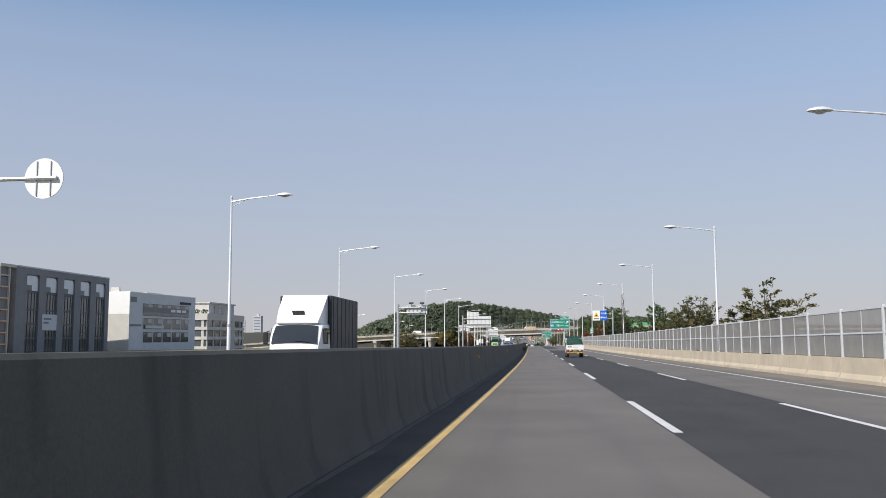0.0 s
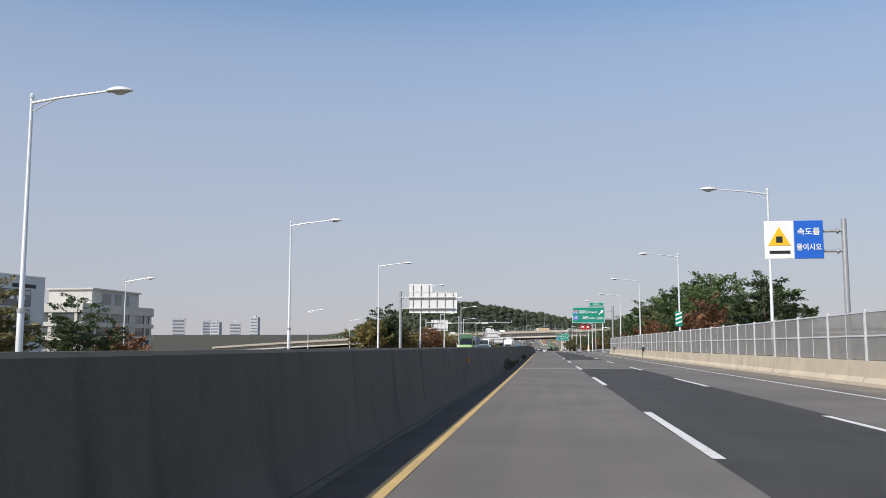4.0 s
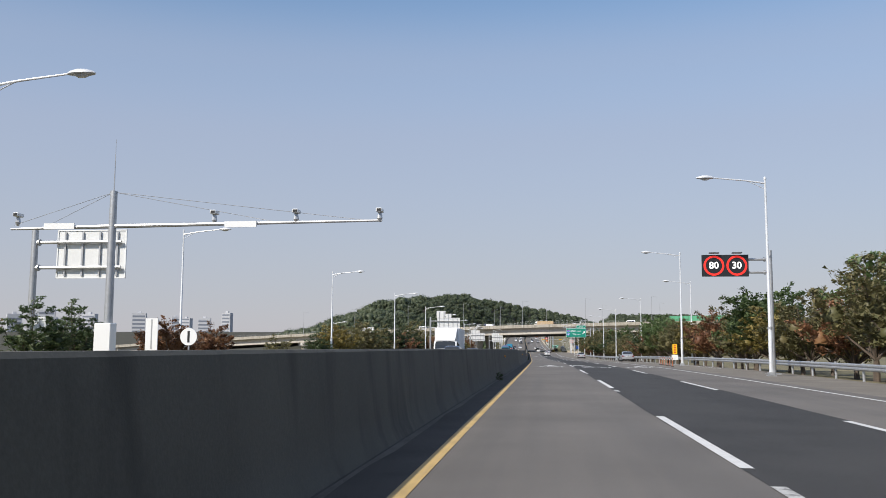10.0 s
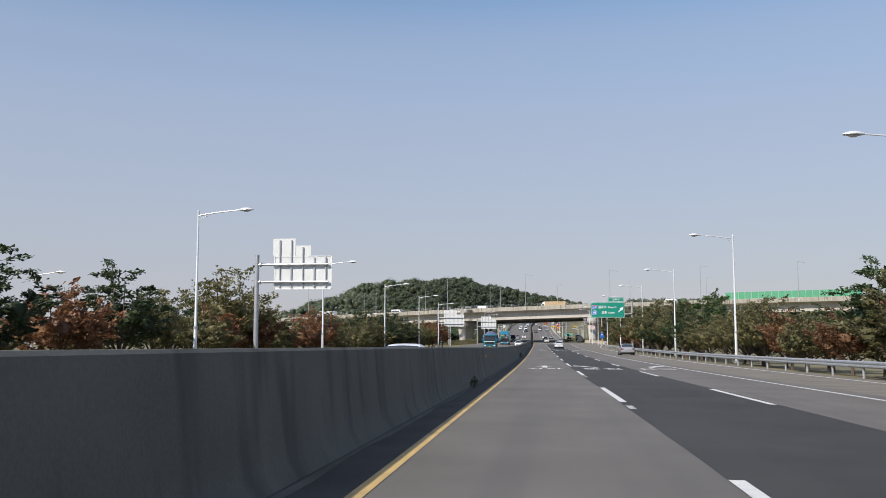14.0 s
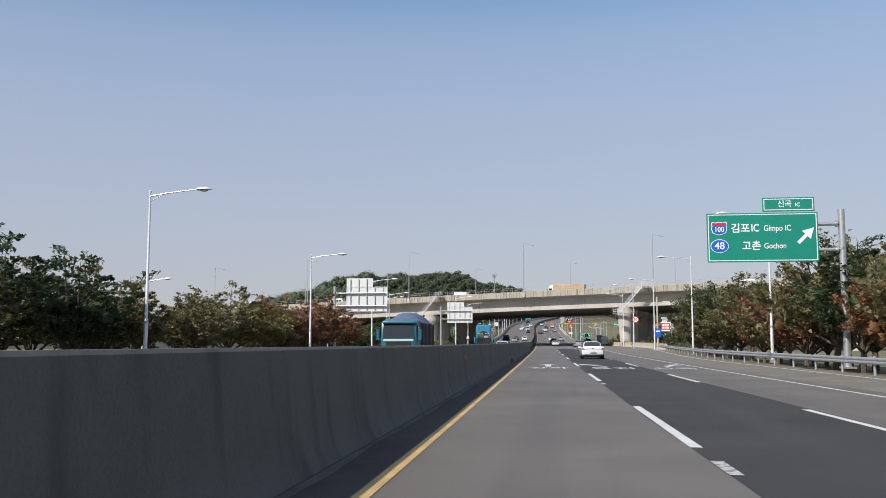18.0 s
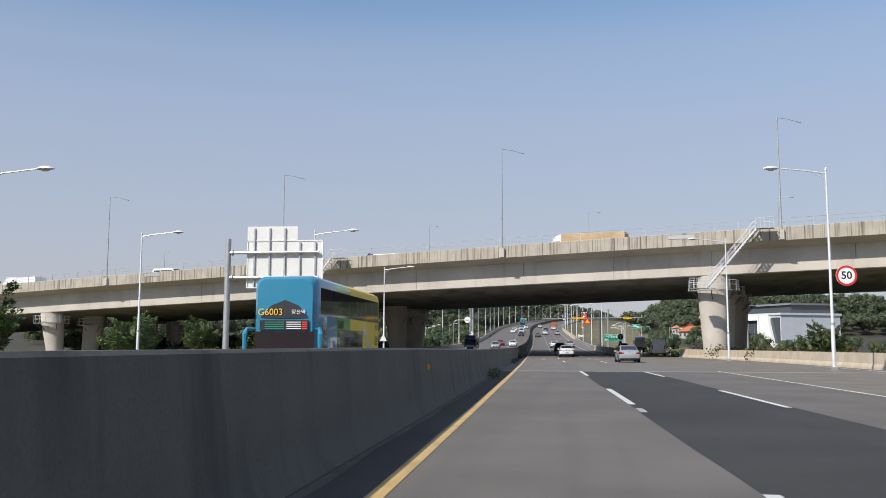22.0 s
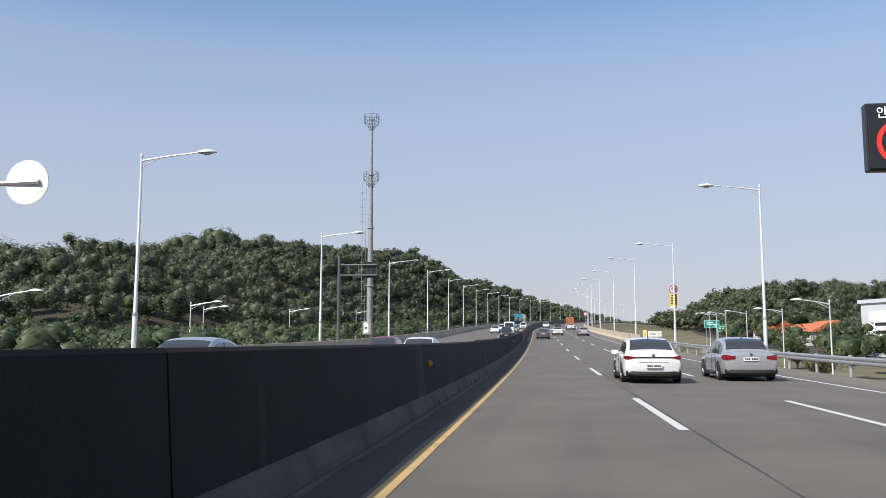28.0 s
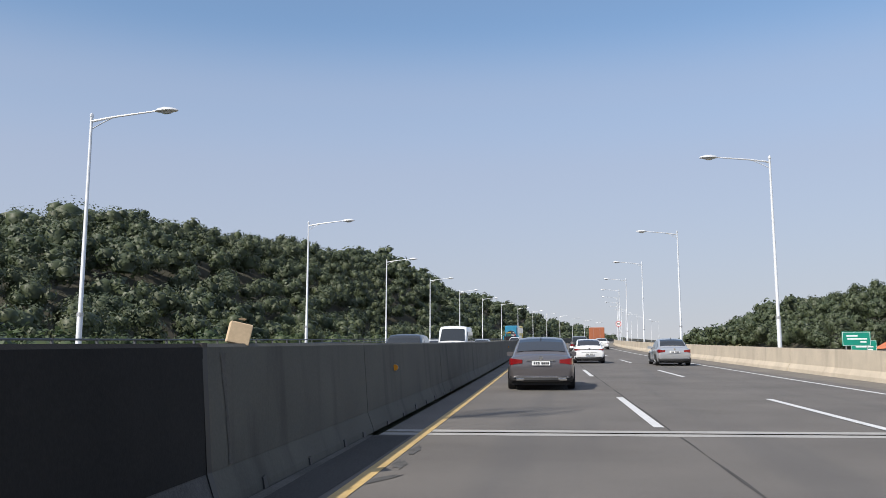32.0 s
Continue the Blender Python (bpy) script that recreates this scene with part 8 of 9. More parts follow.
part("tarpaulin", Shape().rings([[(xx * 1.28, y, 2.68 + (z - 2.68) * (1 - abs(xx) ** 2.5) + rg.uniform(-0.04, 0.04)) for xx in (-1, -0.8, -0.5, -0.2, 0.2, 0.5, 0.8, 1)] for y, z in ((2.3, 2.75), (1.6, 3.2), (0.6, 3.4), (-0.6, 3.3), (-1.8, 3.45), (-3.0, 3.2), (-4.05, 2.75))], closed=False, caps=False), TARP, tip, "creased grey-blue tarpaulin", smooth=True)
for x in (-1, 1):
    part("side_window", Shape().box(min(x * 1.2, x * 1.235), max(x * 1.2, x * 1.235), 2.8, 3.8, 1.7, 2.45), GLASS, tip, "dark side window")
    part("headlamp", Shape().box(x * 0.9 - 0.2, x * 0.9 + 0.2, 4.25, 4.34, 0.62, 0.85, bevel=0.02), HEAD, tip)
    part("mirror", Shape().box(min(x * 1.28, x * 1.5), max(x * 1.28, x * 1.5), 3.95, 4.05, 1.5, 2.2, bevel=0.02), TIP_PAINT, tip)
part("chassis", Shape().box(-0.5, 0.5, -3.9, 3.6, 0.6, 1.15), CHASSIS, tip)
plate(tip, 4.32, 0.6, 0.5, 0.14, PLATE_Y, False)
add_wheels(tip, 0.98, (3.2, 1.6, -1.9, -3.1), 0.5, 0.34)
drive(tip, 541, -9.4, 180)

# double-decker bus
BUS_BLUE = paint("light_blue_bus_paint", (0.03, 0.22, 0.36))
BUS_YELLOW = material("yellow_bus_paint", (0.80, 0.56, 0.008), 0.45, 0, 0.03, 1.5, 25, coat=0.08)
BUS_GREEN = paint("green_bus_paint", (0.10, 0.40, 0.05))
BUS_GREY = paint("pale_grey_bus_band", (0.62, 0.63, 0.64))
BUS_GLASS = material("tinted_bus_glass", (0.03, 0.025, 0.028), 0.06, 0, 0.0, coat=0.6)
bus = thing("double_decker_bus", "double-decker coach, blue at the front and yellow at the rear", "bus")
HB = 3.99


def bus_ring(y, k=1.0, lo=0.35, hi=HB):
    w = 1.25 * k
    pts = [(w * 0.9, lo), (w, lo + 0.12), (w, hi - 0.35), (w - 0.07, hi - 0.12), (w - 0.28, hi)]
    return [(x, y, z) for x, z in pts] + [(-x, y, z) for x, z in reversed(pts)]


for nm, y0, y1, mt in (("front_body", 6.0, 3.2, BUS_BLUE), ("green_body", 3.2, 0.6, BUS_GREEN), ("rear_body", 0.6, -6.2, BUS_YELLOW)):
    rows = [bus_ring(y0), bus_ring(y1)]
    if nm == "front_body":
        rows = [bus_ring(6.45, 0.86, 0.45, HB - 0.15), bus_ring(6.3, 0.95, 0.38, HB - 0.05)] + rows
    if nm == "rear_body":
        rows = rows + [bus_ring(-6.35, 0.97, 0.4, HB - 0.04), bus_ring(-6.42, 0.9, 0.5, HB - 0.15)]
    part(nm, Shape().rings(rows), mt, bus, smooth=True)
part("upper_windscreen", Shape().rings([[(xx * 1.12, 6.44 + 0.05 * (1 - xx * xx), 2.35), (xx * 1.06, 6.36 + 0.05 * (1 - xx * xx), 3.75), (xx * 1.06, 6.3, 3.75), (xx * 1.12, 6.3, 2.35)] for xx in (-1, -0.5, 0, 0.5, 1)]), BUS_GLASS, bus, "large dark upper windscreen")
part("lower_windscreen", Shape().rings([[(xx * 1.14, 6.46 + 0.05 * (1 - xx * xx), 0.9), (xx * 1.14, 6.46 + 0.05 * (1 - xx * xx), 1.85), (xx * 1.14, 6.3, 1.85), (xx * 1.14, 6.3, 0.9)] for xx in (-1, -0.5, 0, 0.5, 1)]), BUS_GLASS, bus, "dark lower windscreen")
db = part("display_panel", Shape().box(-0.95, 0.95, 6.48, 6.53, 1.9, 2.28), BLACK, bus, "lit destination display")
for i in range(4):
    for a, b, mt in ((-0.9, -0.7, LED_RED), (-0.66, -0.1, SIGN_WHITE), (0.0, 0.75, SIGN_GREEN)):
        part("display_bar", Shape().box(a, b, 6.532, 6.536, 1.95 + 0.08 * i, 1.98 + 0.08 * i), mt, db)
lettering("G6003", 0.36, SIGN_YELLOW, bus, pose(0.55, 6.515, 2.58, 0, 0, 180), name="route_number")
lettering("당산역", 0.2, SIGN_WHITE, bus, pose(-0.55, 6.515, 2.58, 0, 0, 180), name="destination")
for x in (-1, 1):
    def side(nm, y0, y1, z0, z1, mt, lab="", out=0.008):
        return part(nm, Shape().box(min(x * 1.2, x * (1.25 + out)), max(x * 1.2, x * (1.25 + out)), min(y0, y1), max(y0, y1), z0, z1), mt, bus, lab)
    for i in range(7):
        side("upper_window", 5.9 - 1.72 * i, 4.24 - 1.72 * i, 2.5, 3.55, BUS_GLASS, "tinted upper window")
    for i in range(4):
        side("lower_window", 3.0 - 1.3 * i, 1.75 - 1.3 * i, 1.05, 2.0, BUS_GLASS, "tinted lower window")
    side("door", 5.7, 4.9, 0.5, 2.1, BUS_GLASS, "glazed door")
    for k in range(4):
        y0, z0 = -2.3 - 0.68 * k, 2.35 - 0.52 * k
        side("graphic_step", y0, y0 - 0.2, z0 - 0.5, z0, BUS_GREY, "pale stepped graphic", 0.012)
        if k < 3:
            side("graphic_step", y0 - 0.202, y0 - 0.88, z0 - 0.5, z0 - 0.30, BUS_GREY, "pale stepped graphic", 0.012)
    side("green_panel", -1.2, -2.6, 0.5, 0.98, BUS_GREEN, "green lower panel", 0.012)
    for z0 in (0.75, 1.35):
        v = side("vent", -5.2, -5.95, z0, z0 + 0.45, BLACK, "black vent grille")
        for k in range(5):
            part("vent_slat", Shape().box(min(x * 1.258, x * 1.266), max(x * 1.258, x * 1.266), -5.95, -5.2, z0 + 0.05 + 0.085 * k, z0 + 0.085 + 0.085 * k), BUS_YELLOW, v)
    mr = part("mirror", Shape().tube([(x * 1.2, 6.3, 1.95), (x * 1.42, 6.62, 1.95), (x * 1.46, 6.7, 1.75), (x * 1.46, 6.7, 1.15)], [0.05, 0.07, 0.11, 0.09]), BUS_BLUE, bus)
    part("headlamp", Shape().box(x * 0.85 - 0.2, x * 0.85 + 0.2, 6.42, 6.48, 0.6, 0.8, bevel=0.02), HEAD, bus)
lettering("경기도", 0.34, INK, bus, pose(1.266, -5.55, 2.22, 0, 0, 90), name="side_lettering")
lettering("경기도", 0.34, INK, bus, pose(-1.266, -5.55, 2.22, 0, 0, -90), name="side_lettering")
lettering("G6003", 0.5, INK, bus, pose(-1.266, 2.5, 2.2, 0, 0, -90), name="side_lettering", squeeze=0.8)
add_wheels(bus, 1.05, (4.1, -3.2, -4.6), 0.5, 0.3)
drive(bus, 629.4, -9.8, 180)
again(bus, 852, -9.3, 180, "double-decker coach far off on the opposite carriageway").matrix_basis = stand(1030, -9.4, 0.006, 180, True)

# traffic on the overpass
for src, x, turn, lab in ((small, -26, 90, "small blue truck with a white box on the overpass"), (van, -60, -90, "white van on the overpass"), (van, 46, 90, "white van on the overpass"), (truck1, -95, 90, "white truck on the overpass")):
    c = copy_thing(src, BR @ pose(x, 6.0 if turn < 0 else 10.0, bz(x, 6.0 if turn < 0 else 10.0) - 1.01, 0, 0, turn))
    tagged(c, lab)
TAN_LOAD = material("tan_cargo_wrap", (0.42, 0.30, 0.17), 0.7, 0, 0.12, 1.0, 12)
c = box_truck("box_truck", "white truck with a tan load on the overpass", WHITE_CAR, TAN_LOAD, 2.4, 2.9, 9.6, False, True)
c.matrix_basis = BR @ pose(4.0, 8.0, bz(4, 8.0) - 1.01, 0, 0, 90)

# ---------------------------------------------------------------- buildings
B_GLASS = material("building_glass", (0.075, 0.088, 0.10), 0.08, 0.0, 0.0, coat=0.5)
# solid panel whose pale colour stands for sky seen through the bay
SKY_PANE = material("sky_tone_panel", (0.62, 0.66, 0.72), 0.25, 0.2, 0.03, 0.4, 6)
GREY_CLAD = material("grey_cladding", (0.21, 0.215, 0.23), 0.6, 0.1, 0.06, 0.4, 6)
WHITE_CLAD = material("white_cladding", (0.55, 0.58, 0.62), 0.5, 0.05, 0.05, 0.4, 6)
CREAM_CLAD = material("cream_cladding", (0.50, 0.49, 0.46), 0.6, 0, 0.06, 0.4, 6)
ORANGE_PANEL = material("orange_panel", (0.50, 0.20, 0.05), 0.5, 0, 0.05, 0.5, 8)
ROOF_ORANGE = material("orange_roof_tiles", (0.50, 0.16, 0.07), 0.7, 0, 0.1, 1.5, 12)
FAR_WALL = material("far_white_wall", (0.50, 0.51, 0.53), 0.7, 0, 0.06, 0.05, 1)
FAR_PANE = material("far_window_band", (0.20, 0.22, 0.26), 0.4, 0, 0.0)


def building(s, d, turn, label, drop=2.0):
    return thing("building", label, "building", "buildings beside the road", m=stand(s, d, land(s, d) - drop, turn))


def window(parent, x0, x1, y, z0, z1, frame=WHITE_CLAD, panes=1, deep=0.12):
    w = part("window", Shape().box(x0, x1, y - 0.03, y + deep, z0, z1), frame, parent)
    k = (x1 - x0) / panes
    for i in range(panes):
        part("pane", Shape().box(x0 + k * i + 0.06, x0 + k * (i + 1) - 0.06, y - 0.05, y - 0.032, z0 + 0.06, z1 - 0.06), B_GLASS, w)


# three offices that stand in line along the left side, long sides to the road
def office(s, d, turn, label):
    return thing("building", label, "building", "buildings beside the road", m=stand(s, d, -3.0, turn))


def round_top(x0, x1, z0, z1, y, r=0.9):
    """An upright panel with rounded upper corners."""
    pts = [(x0, z0), (x1, z0), (x1, z1 - r), (x1 - 0.3 * r, z1 - 0.3 * r), (x1 - r, z1), (x0 + r, z1), (x0 + 0.3 * r, z1 - 0.3 * r), (x0, z1 - r)]
    return Shape().rings([[(x, yy, z) for x, z in pts] for yy in (y, y + 0.08)])


def grey_block():
    t = office(222.5, -125.4, 89.8, "grey office block with tall round-topped bays and an orange end stair")
    L, W, H = 47.0, 24.0, 23.4
    wall = part("wall", Shape().box(-L / 2, L / 2, 0.5, W, 0, H), GREY_CLAD, t)
    part("parapet", Shape().box(-L / 2 - 0.1, L / 2 + 0.1, -0.1, W + 0.1, H, H + 0.35), WHITE_CLAD, t)
    part("top_band", Shape().box(-L / 2, L / 2, 0.0, 0.5, H - 1.6, H), GREY_CLAD, wall)
    edges = [-L / 2] + [v for k in range(5) for v in (-18.9 + 8.65 * k, -13.3 + 8.65 * k)] + [L / 2]
    for x0, x1 in zip(edges[::2], edges[1::2]):
        part("pier", Shape().box(x0, x1, 0.0, 0.5, 0, H - 1.6), GREY_CLAD, wall)
    for k in range(5):
        x = -18.9 + 8.65 * k
        bay = part("bay", Shape().box(x + 0.02, x + 5.58, 0.42, 0.497, 0, H - 1.62), B_GLASS, wall, "tall glazed bay")
        # sky brightness of the open bay top is put into this panel's colour
        part("bay_top", round_top(x + 0.1, x + 5.5, H - 5.6, H - 1.9, 0.33), SKY_PANE, bay, "pale round-topped panel coloured as the sky behind the opening")
        part("roof_plant", Shape().box(x + 0.3, x + 2.6, 0.24, 0.32, H - 5.6, H - 4.3), GREY_CLAD, bay)
        for z, h in ((H - 6.3, 0.7), (12.8, 0.5), (9.2, 0.5), (5.6, 0.5)):
            part("floor_band", Shape().box(x + 0.02, x + 5.58, 0.28, 0.41, z, z + h), DARK_STEEL, bay)
        for i in range(1, 4):
            part("mullion", Shape().box(x + 1.4 * i - 0.05, x + 1.4 * i + 0.05, 0.30, 0.41, 0, H - 5.6), DARK_STEEL, bay)
    ban = part("banner", Shape().box(-11.6, -4.8, -0.12, -0.02, 7.9, 12.0), WHITE_CLAD, t, "white banner with grey unreadable lines")
    for z, w in ((10.6, 3.6), (9.6, 2.4)):
        part("text_bar", Shape().box(-11.0, -11.0 + w, -0.14, -0.121, z, z + 0.5), GREY_CLAD, ban)
    part("end_wall", Shape().box(-L / 2 - 2.4, -L / 2 - 0.01, 2.0, 9, 0, H - 3.4), ORANGE_PANEL, t, "orange slatted end wall")
    for k in range(8):
        z = 1.6 + 2.75 * k
        bal = part("balcony", Shape().box(-L / 2 - 6.4, -L / 2 - 2.4, 0.3, 9.2, z, z + 0.28), CREAM_CLAD, t)
        part("balcony_screen", Shape().box(-L / 2 - 6.0, -L / 2 - 2.6, 0.7, 0.8, z + 0.4, z + 2.4), GREY_CLAD, bal)
    for x in (-6.4, -2.5):
        part("stair_post", Shape().box(-L / 2 + x, -L / 2 + x + 0.4, 0.2, 0.6, 0, H), CREAM_CLAD, t)
    part("stair_roof", Shape().box(-L / 2 - 6.6, -L / 2 - 0.1, 0.0, 9.4, H - 0.4, H + 0.3), CREAM_CLAD, t)


def white_office():
    t = office(285.4, -125.0, 85.3, "white office building with ribbon windows and a two-tone end wall")
    L, W, H = 44.9, 24.0, 20.7
    wall = part("wall", Shape().box(-L / 2, L / 2, 0, W, 0, H), WHITE_CLAD, t)
    part("parapet", Shape().box(-L / 2 - 0.08, L / 2 + 0.08, -0.08, W + 0.1, H, H + 0.3), SIGN_WHITE, t)
    for x0, x1, y0, h in ((2, 12, 8, 1.0), (-8, -4, 10, 0.8), (-19, -18.2, 6, 1.6)):
        part("roof_unit", Shape().box(x0, x1, y0, y0 + 3, H + 0.3, H + 0.3 + h), CREAM_CLAD, t)
    for z, h in ((13.5, 4.0), (9.2, 3.6), (4.8, 3.4)):
        w = part("window", Shape().box(-14.6, 17.4, -0.02, 0.12, z, z + h), DARK_STEEL, wall)
        for i in range(5):
            x = -14.4 + 6.4 * i
            for x0, x1 in ((x, x + 3.0), (x + 3.1, x + 6.1)):
                part("pane", Shape().box(x0, x1, -0.05, -0.021, z + 0.15, z + h - 0.15), B_GLASS, w)
            part("blind", Shape().box(x + 3.2, x + 5.9, -0.06, -0.051, z + h * 0.55, z + h - 0.2), CREAM_CLAD, w)
            if z < 13:
                part("mullion", Shape().box(x - 0.25, x + 0.15, -0.12, -0.021, z, z + h), WHITE_CLAD, w)
        if z > 13:
            ban = part("shop_band", Shape().box(-14.4, 17.2, -0.075, -0.061, z + 1.2, z + 2.9), GREY_CLAD, w, "grey shop band with pale lettering")
            lettering("CAFE BAKERY", 1.35, SIGN_WHITE, w, pose(-1.0, -0.08, z + 1.55, 90), squeeze=0.8)
            for x in (5.6, 9.6, 13.6):
                part("text_bar", Shape().box(x - 1.4, x + 1.6, -0.09, -0.076, z + 1.6, z + 2.5), SIGN_WHITE, w)
    part("balcony_panel", Shape().box(-13.4, -1.4, -0.5, -0.4, 9.4, 10.4), WHITE_CLAD, wall)
    part("logo", Shape().box(10.5, 19.0, -0.08, -0.01, 18.0, 18.9), INK, wall, "dark sign board")
    for x0, x1, z0, z1 in ((-22.2, -18.6, 17.7, 19.4), (-22.3, -15.4, 10.0, 10.7)):
        part("vent", Shape().box(x0, x1, -0.08, -0.01, z0, z1), GREY_CLAD, wall)
    part("end_wall", Shape().box(-L / 2 - 0.3, -L / 2 - 0.01, 0, W, 0, H - 6.8), CREAM_CLAD, t, "grey lower part of the end wall")
    part("end_wall", Shape().box(-L / 2 - 0.34, -L / 2 - 0.01, 0, W, H - 6.8, H), SIGN_WHITE, t, "white upper part of the end wall")
    part("drain_pipe", Shape().tube([(-L / 2 - 0.45, 8, 0), (-L / 2 - 0.45, 8, H - 5.4)], 0.12, sides=6), GREY_CLAD, t)


def cream_office():
    t = office(365.0, -130.0, 88.0, "cream stepped office building with dark window bands and a rounded corner")
    H = 17.0
    plan = [(-24, 0), (17, 0), (21, 1.2), (23.6, 4), (24.4, 8), (24.4, 22), (-24, 22)]

    def slab(grow, z0, z1):
        return Shape().rings([[(x + grow * (1 if x > 0 else -1), y + grow * (1 if y > 10 else -1), z) for x, y in plan] for z in (z0, z1)])

    for k in range(4):
        z = 3.95 * k - 0.2
        fl = part("storey", slab(0.0, z, z + 2.7), B_GLASS, t, "dark window band")
        part("slab_band", slab(0.5, z + 2.7, z + 3.95 + (1.4 if k == 3 else 0)), CREAM_CLAD, fl, "cream spandrel band")
        for x in (-23.5, -17, -9, 3.5, 6.5, 13.5, 17):
            part("pier", Shape().box(x - 0.5, x + (2.6 if x == 3.5 else 0.5), -0.25, -0.001, z, z + 2.7), CREAM_CLAD, fl)
        for y in (1.0, 9.0, 17.0):
            part("pier", Shape().box(-24.25, -24.001, y, y + 1.1, z, z + 2.7), CREAM_CLAD, fl)
    up = part("upper_block", Shape().box(-12, 17, 4, 18, H, H + 4.6), CREAM_CLAD, t)
    for x0, x1 in ((-6, -1), (1.5, 5.5), (9, 10.5)):
        part("upper_window", Shape().box(x0, x1, 3.9, 3.99, H + 0.4, H + 3.8), B_GLASS, up)
    part("roof_edge", Shape().box(-12.6, 17.6, 3.4, 18.6, H + 4.6, H + 5.1), CREAM_CLAD, up)
    part("roof_planting", leaf_mesh("roof_planting", leaf_cloud([(-17, 4, H + 1.0, 1.5, 0.6), (-20, 6, H + 1.0, 1.4, 0.6)], 160, 0.4, random.Random(2)), LEAF_DARK), LEAF_DARK, t)
    part("roof_rail", Shape().tube([(-23, 0.5, H + 0.9), (-13, 0.5, H + 0.9)], 0.08, sides=4), STEEL, t)


grey_block()
white_office()
cream_office()

# far apartment blocks on the left
fr = random.Random(12)
for i in range(38):
    s, d = 1050 + fr.uniform(-160, 500), -fr.uniform(600, 1100)
    h, w = fr.uniform(24, 40), fr.uniform(12, 22)
    t = thing("apartment_block", "far pale high-rise apartment block in the haze", "building", "far apartment blocks", m=stand(s, d, -8, fr.choice((20, 35, 50))))
    wl = part("wall", Shape().box(-w / 2, w / 2, 0, 14, 0, h), FAR_WALL, t)
    for k in range(int(h / 6)):
        part("window_band", Shape().box(-w / 2 + 1.2, w / 2 - 1.2, -0.08, -0.01, 3.4 + 6 * k, 6.2 + 6 * k), FAR_PANE, wl)
    part("lift_tower", Shape().box(-2.5, 2.5, 4, 9, h, h + 3), FAR_WALL, t)

# white modern hall and orange-roofed houses on the right past the bridge
t = building(905, 70, -66, "white flat-roofed hall with a dark glazed corner", 0.5)
wall = part("wall", Shape().box(-22, 22, 0, 24, 0, 11.2), WHITE_CLAD, t)
part("roof_edge", Shape().box(-22.4, 22.4, -0.4, 24.4, 11.2, 11.9), WHITE_CLAD, t)
part("upper_storey", Shape().box(-4, 21, 5, 22, 11.9, 14.6), B_GLASS, t, "glazed upper storey")
part("upper_roof", Shape().box(-4.8, 21.8, 4.2, 22.8, 14.6, 15.2), GREY_CLAD, t)
glz = part("glass_front", Shape().box(-12.0, 11.6, -0.06, -0.004, 3.6, 9.6), B_GLASS, wall, "dark glazed front")
for i in range(9):
    part("mullion", Shape().box(-12.0 + 2.95 * i - 0.06, -12.0 + 2.95 * i + 0.06, -0.14, -0.061, 3.6, 9.6), GREY_CLAD, glz)
part("frame_top", Shape().box(-12.6, 12.2, -1.2, -0.001, 9.6, 11.19), SIGN_WHITE, wall)
for x in (-12.6, 11.6):
    part("frame_post", Shape().box(x, x + 0.6, -1.2, -0.001, 0, 9.6), SIGN_WHITE, wall)
part("slanted_pier", Shape().rings([[(12.4, y, 0), (19.6, y, 0), (16.4, y, 11.19), (12.4, y, 11.19)] for y in (-0.9, -0.001)]), SIGN_WHITE, wall, "slanted white pier")
part("glass_front", Shape().box(17.0, 21.6, -0.06, -0.004, 2.0, 10.4), B_GLASS, wall)
sgn = part("wall_sign", Shape().box(-20, -12, -0.1, -0.02, 3.4, 9.6), SIGN_WHITE, t, "white wall sign with dark unreadable lines")
for i in range(2):
    part("text_bar", Shape().box(-18.6, -13.4, -0.14, -0.101, 5.4 + 1.5 * i, 6.0 + 1.5 * i), INK, sgn)
SIGN_S, SIGN_D = 779.0, 41.3
SIGN_Z = 4.7 - land(SIGN_S, SIGN_D)
t = thing("pole_sign", "red square shop sign with white bars on a grey pole frame", "sign", m=stand(SIGN_S, SIGN_D, land(SIGN_S, SIGN_D), -20))
for x in (1.75, 1.95):
    part("post", Shape().tube([(x, 0.2, 0), (x, 0.2, SIGN_Z + 1.6)], 0.14, sides=8), STEEL, t)
part("head_bar", Shape().tube([(-1.6, 0.2, SIGN_Z + 1.6), (2.1, 0.2, SIGN_Z + 1.6)], 0.14, sides=8), STEEL, t)
brd = part("board", Shape().box(-1.4, 1.4, -0.1, 0.1, SIGN_Z - 0.75, SIGN_Z + 1.4, bevel=0.04), SIGN_RED, t, "red board")
for x in (-1.1, -0.35, 0.4):
    for z in (0.45, -0.4):
        part("text_bar", Shape().box(x, x + 0.6, -0.13, -0.101, SIGN_Z + z, SIGN_Z + z + 0.6), SIGN_WHITE, brd)
part("lower_board", Shape().box(-1.4, 1.4, -0.1, 0.1, SIGN_Z - 1.3, SIGN_Z - 0.8, bevel=0.03), SIGN_WHITE, t, "white lower board")
hr = random.Random(4)
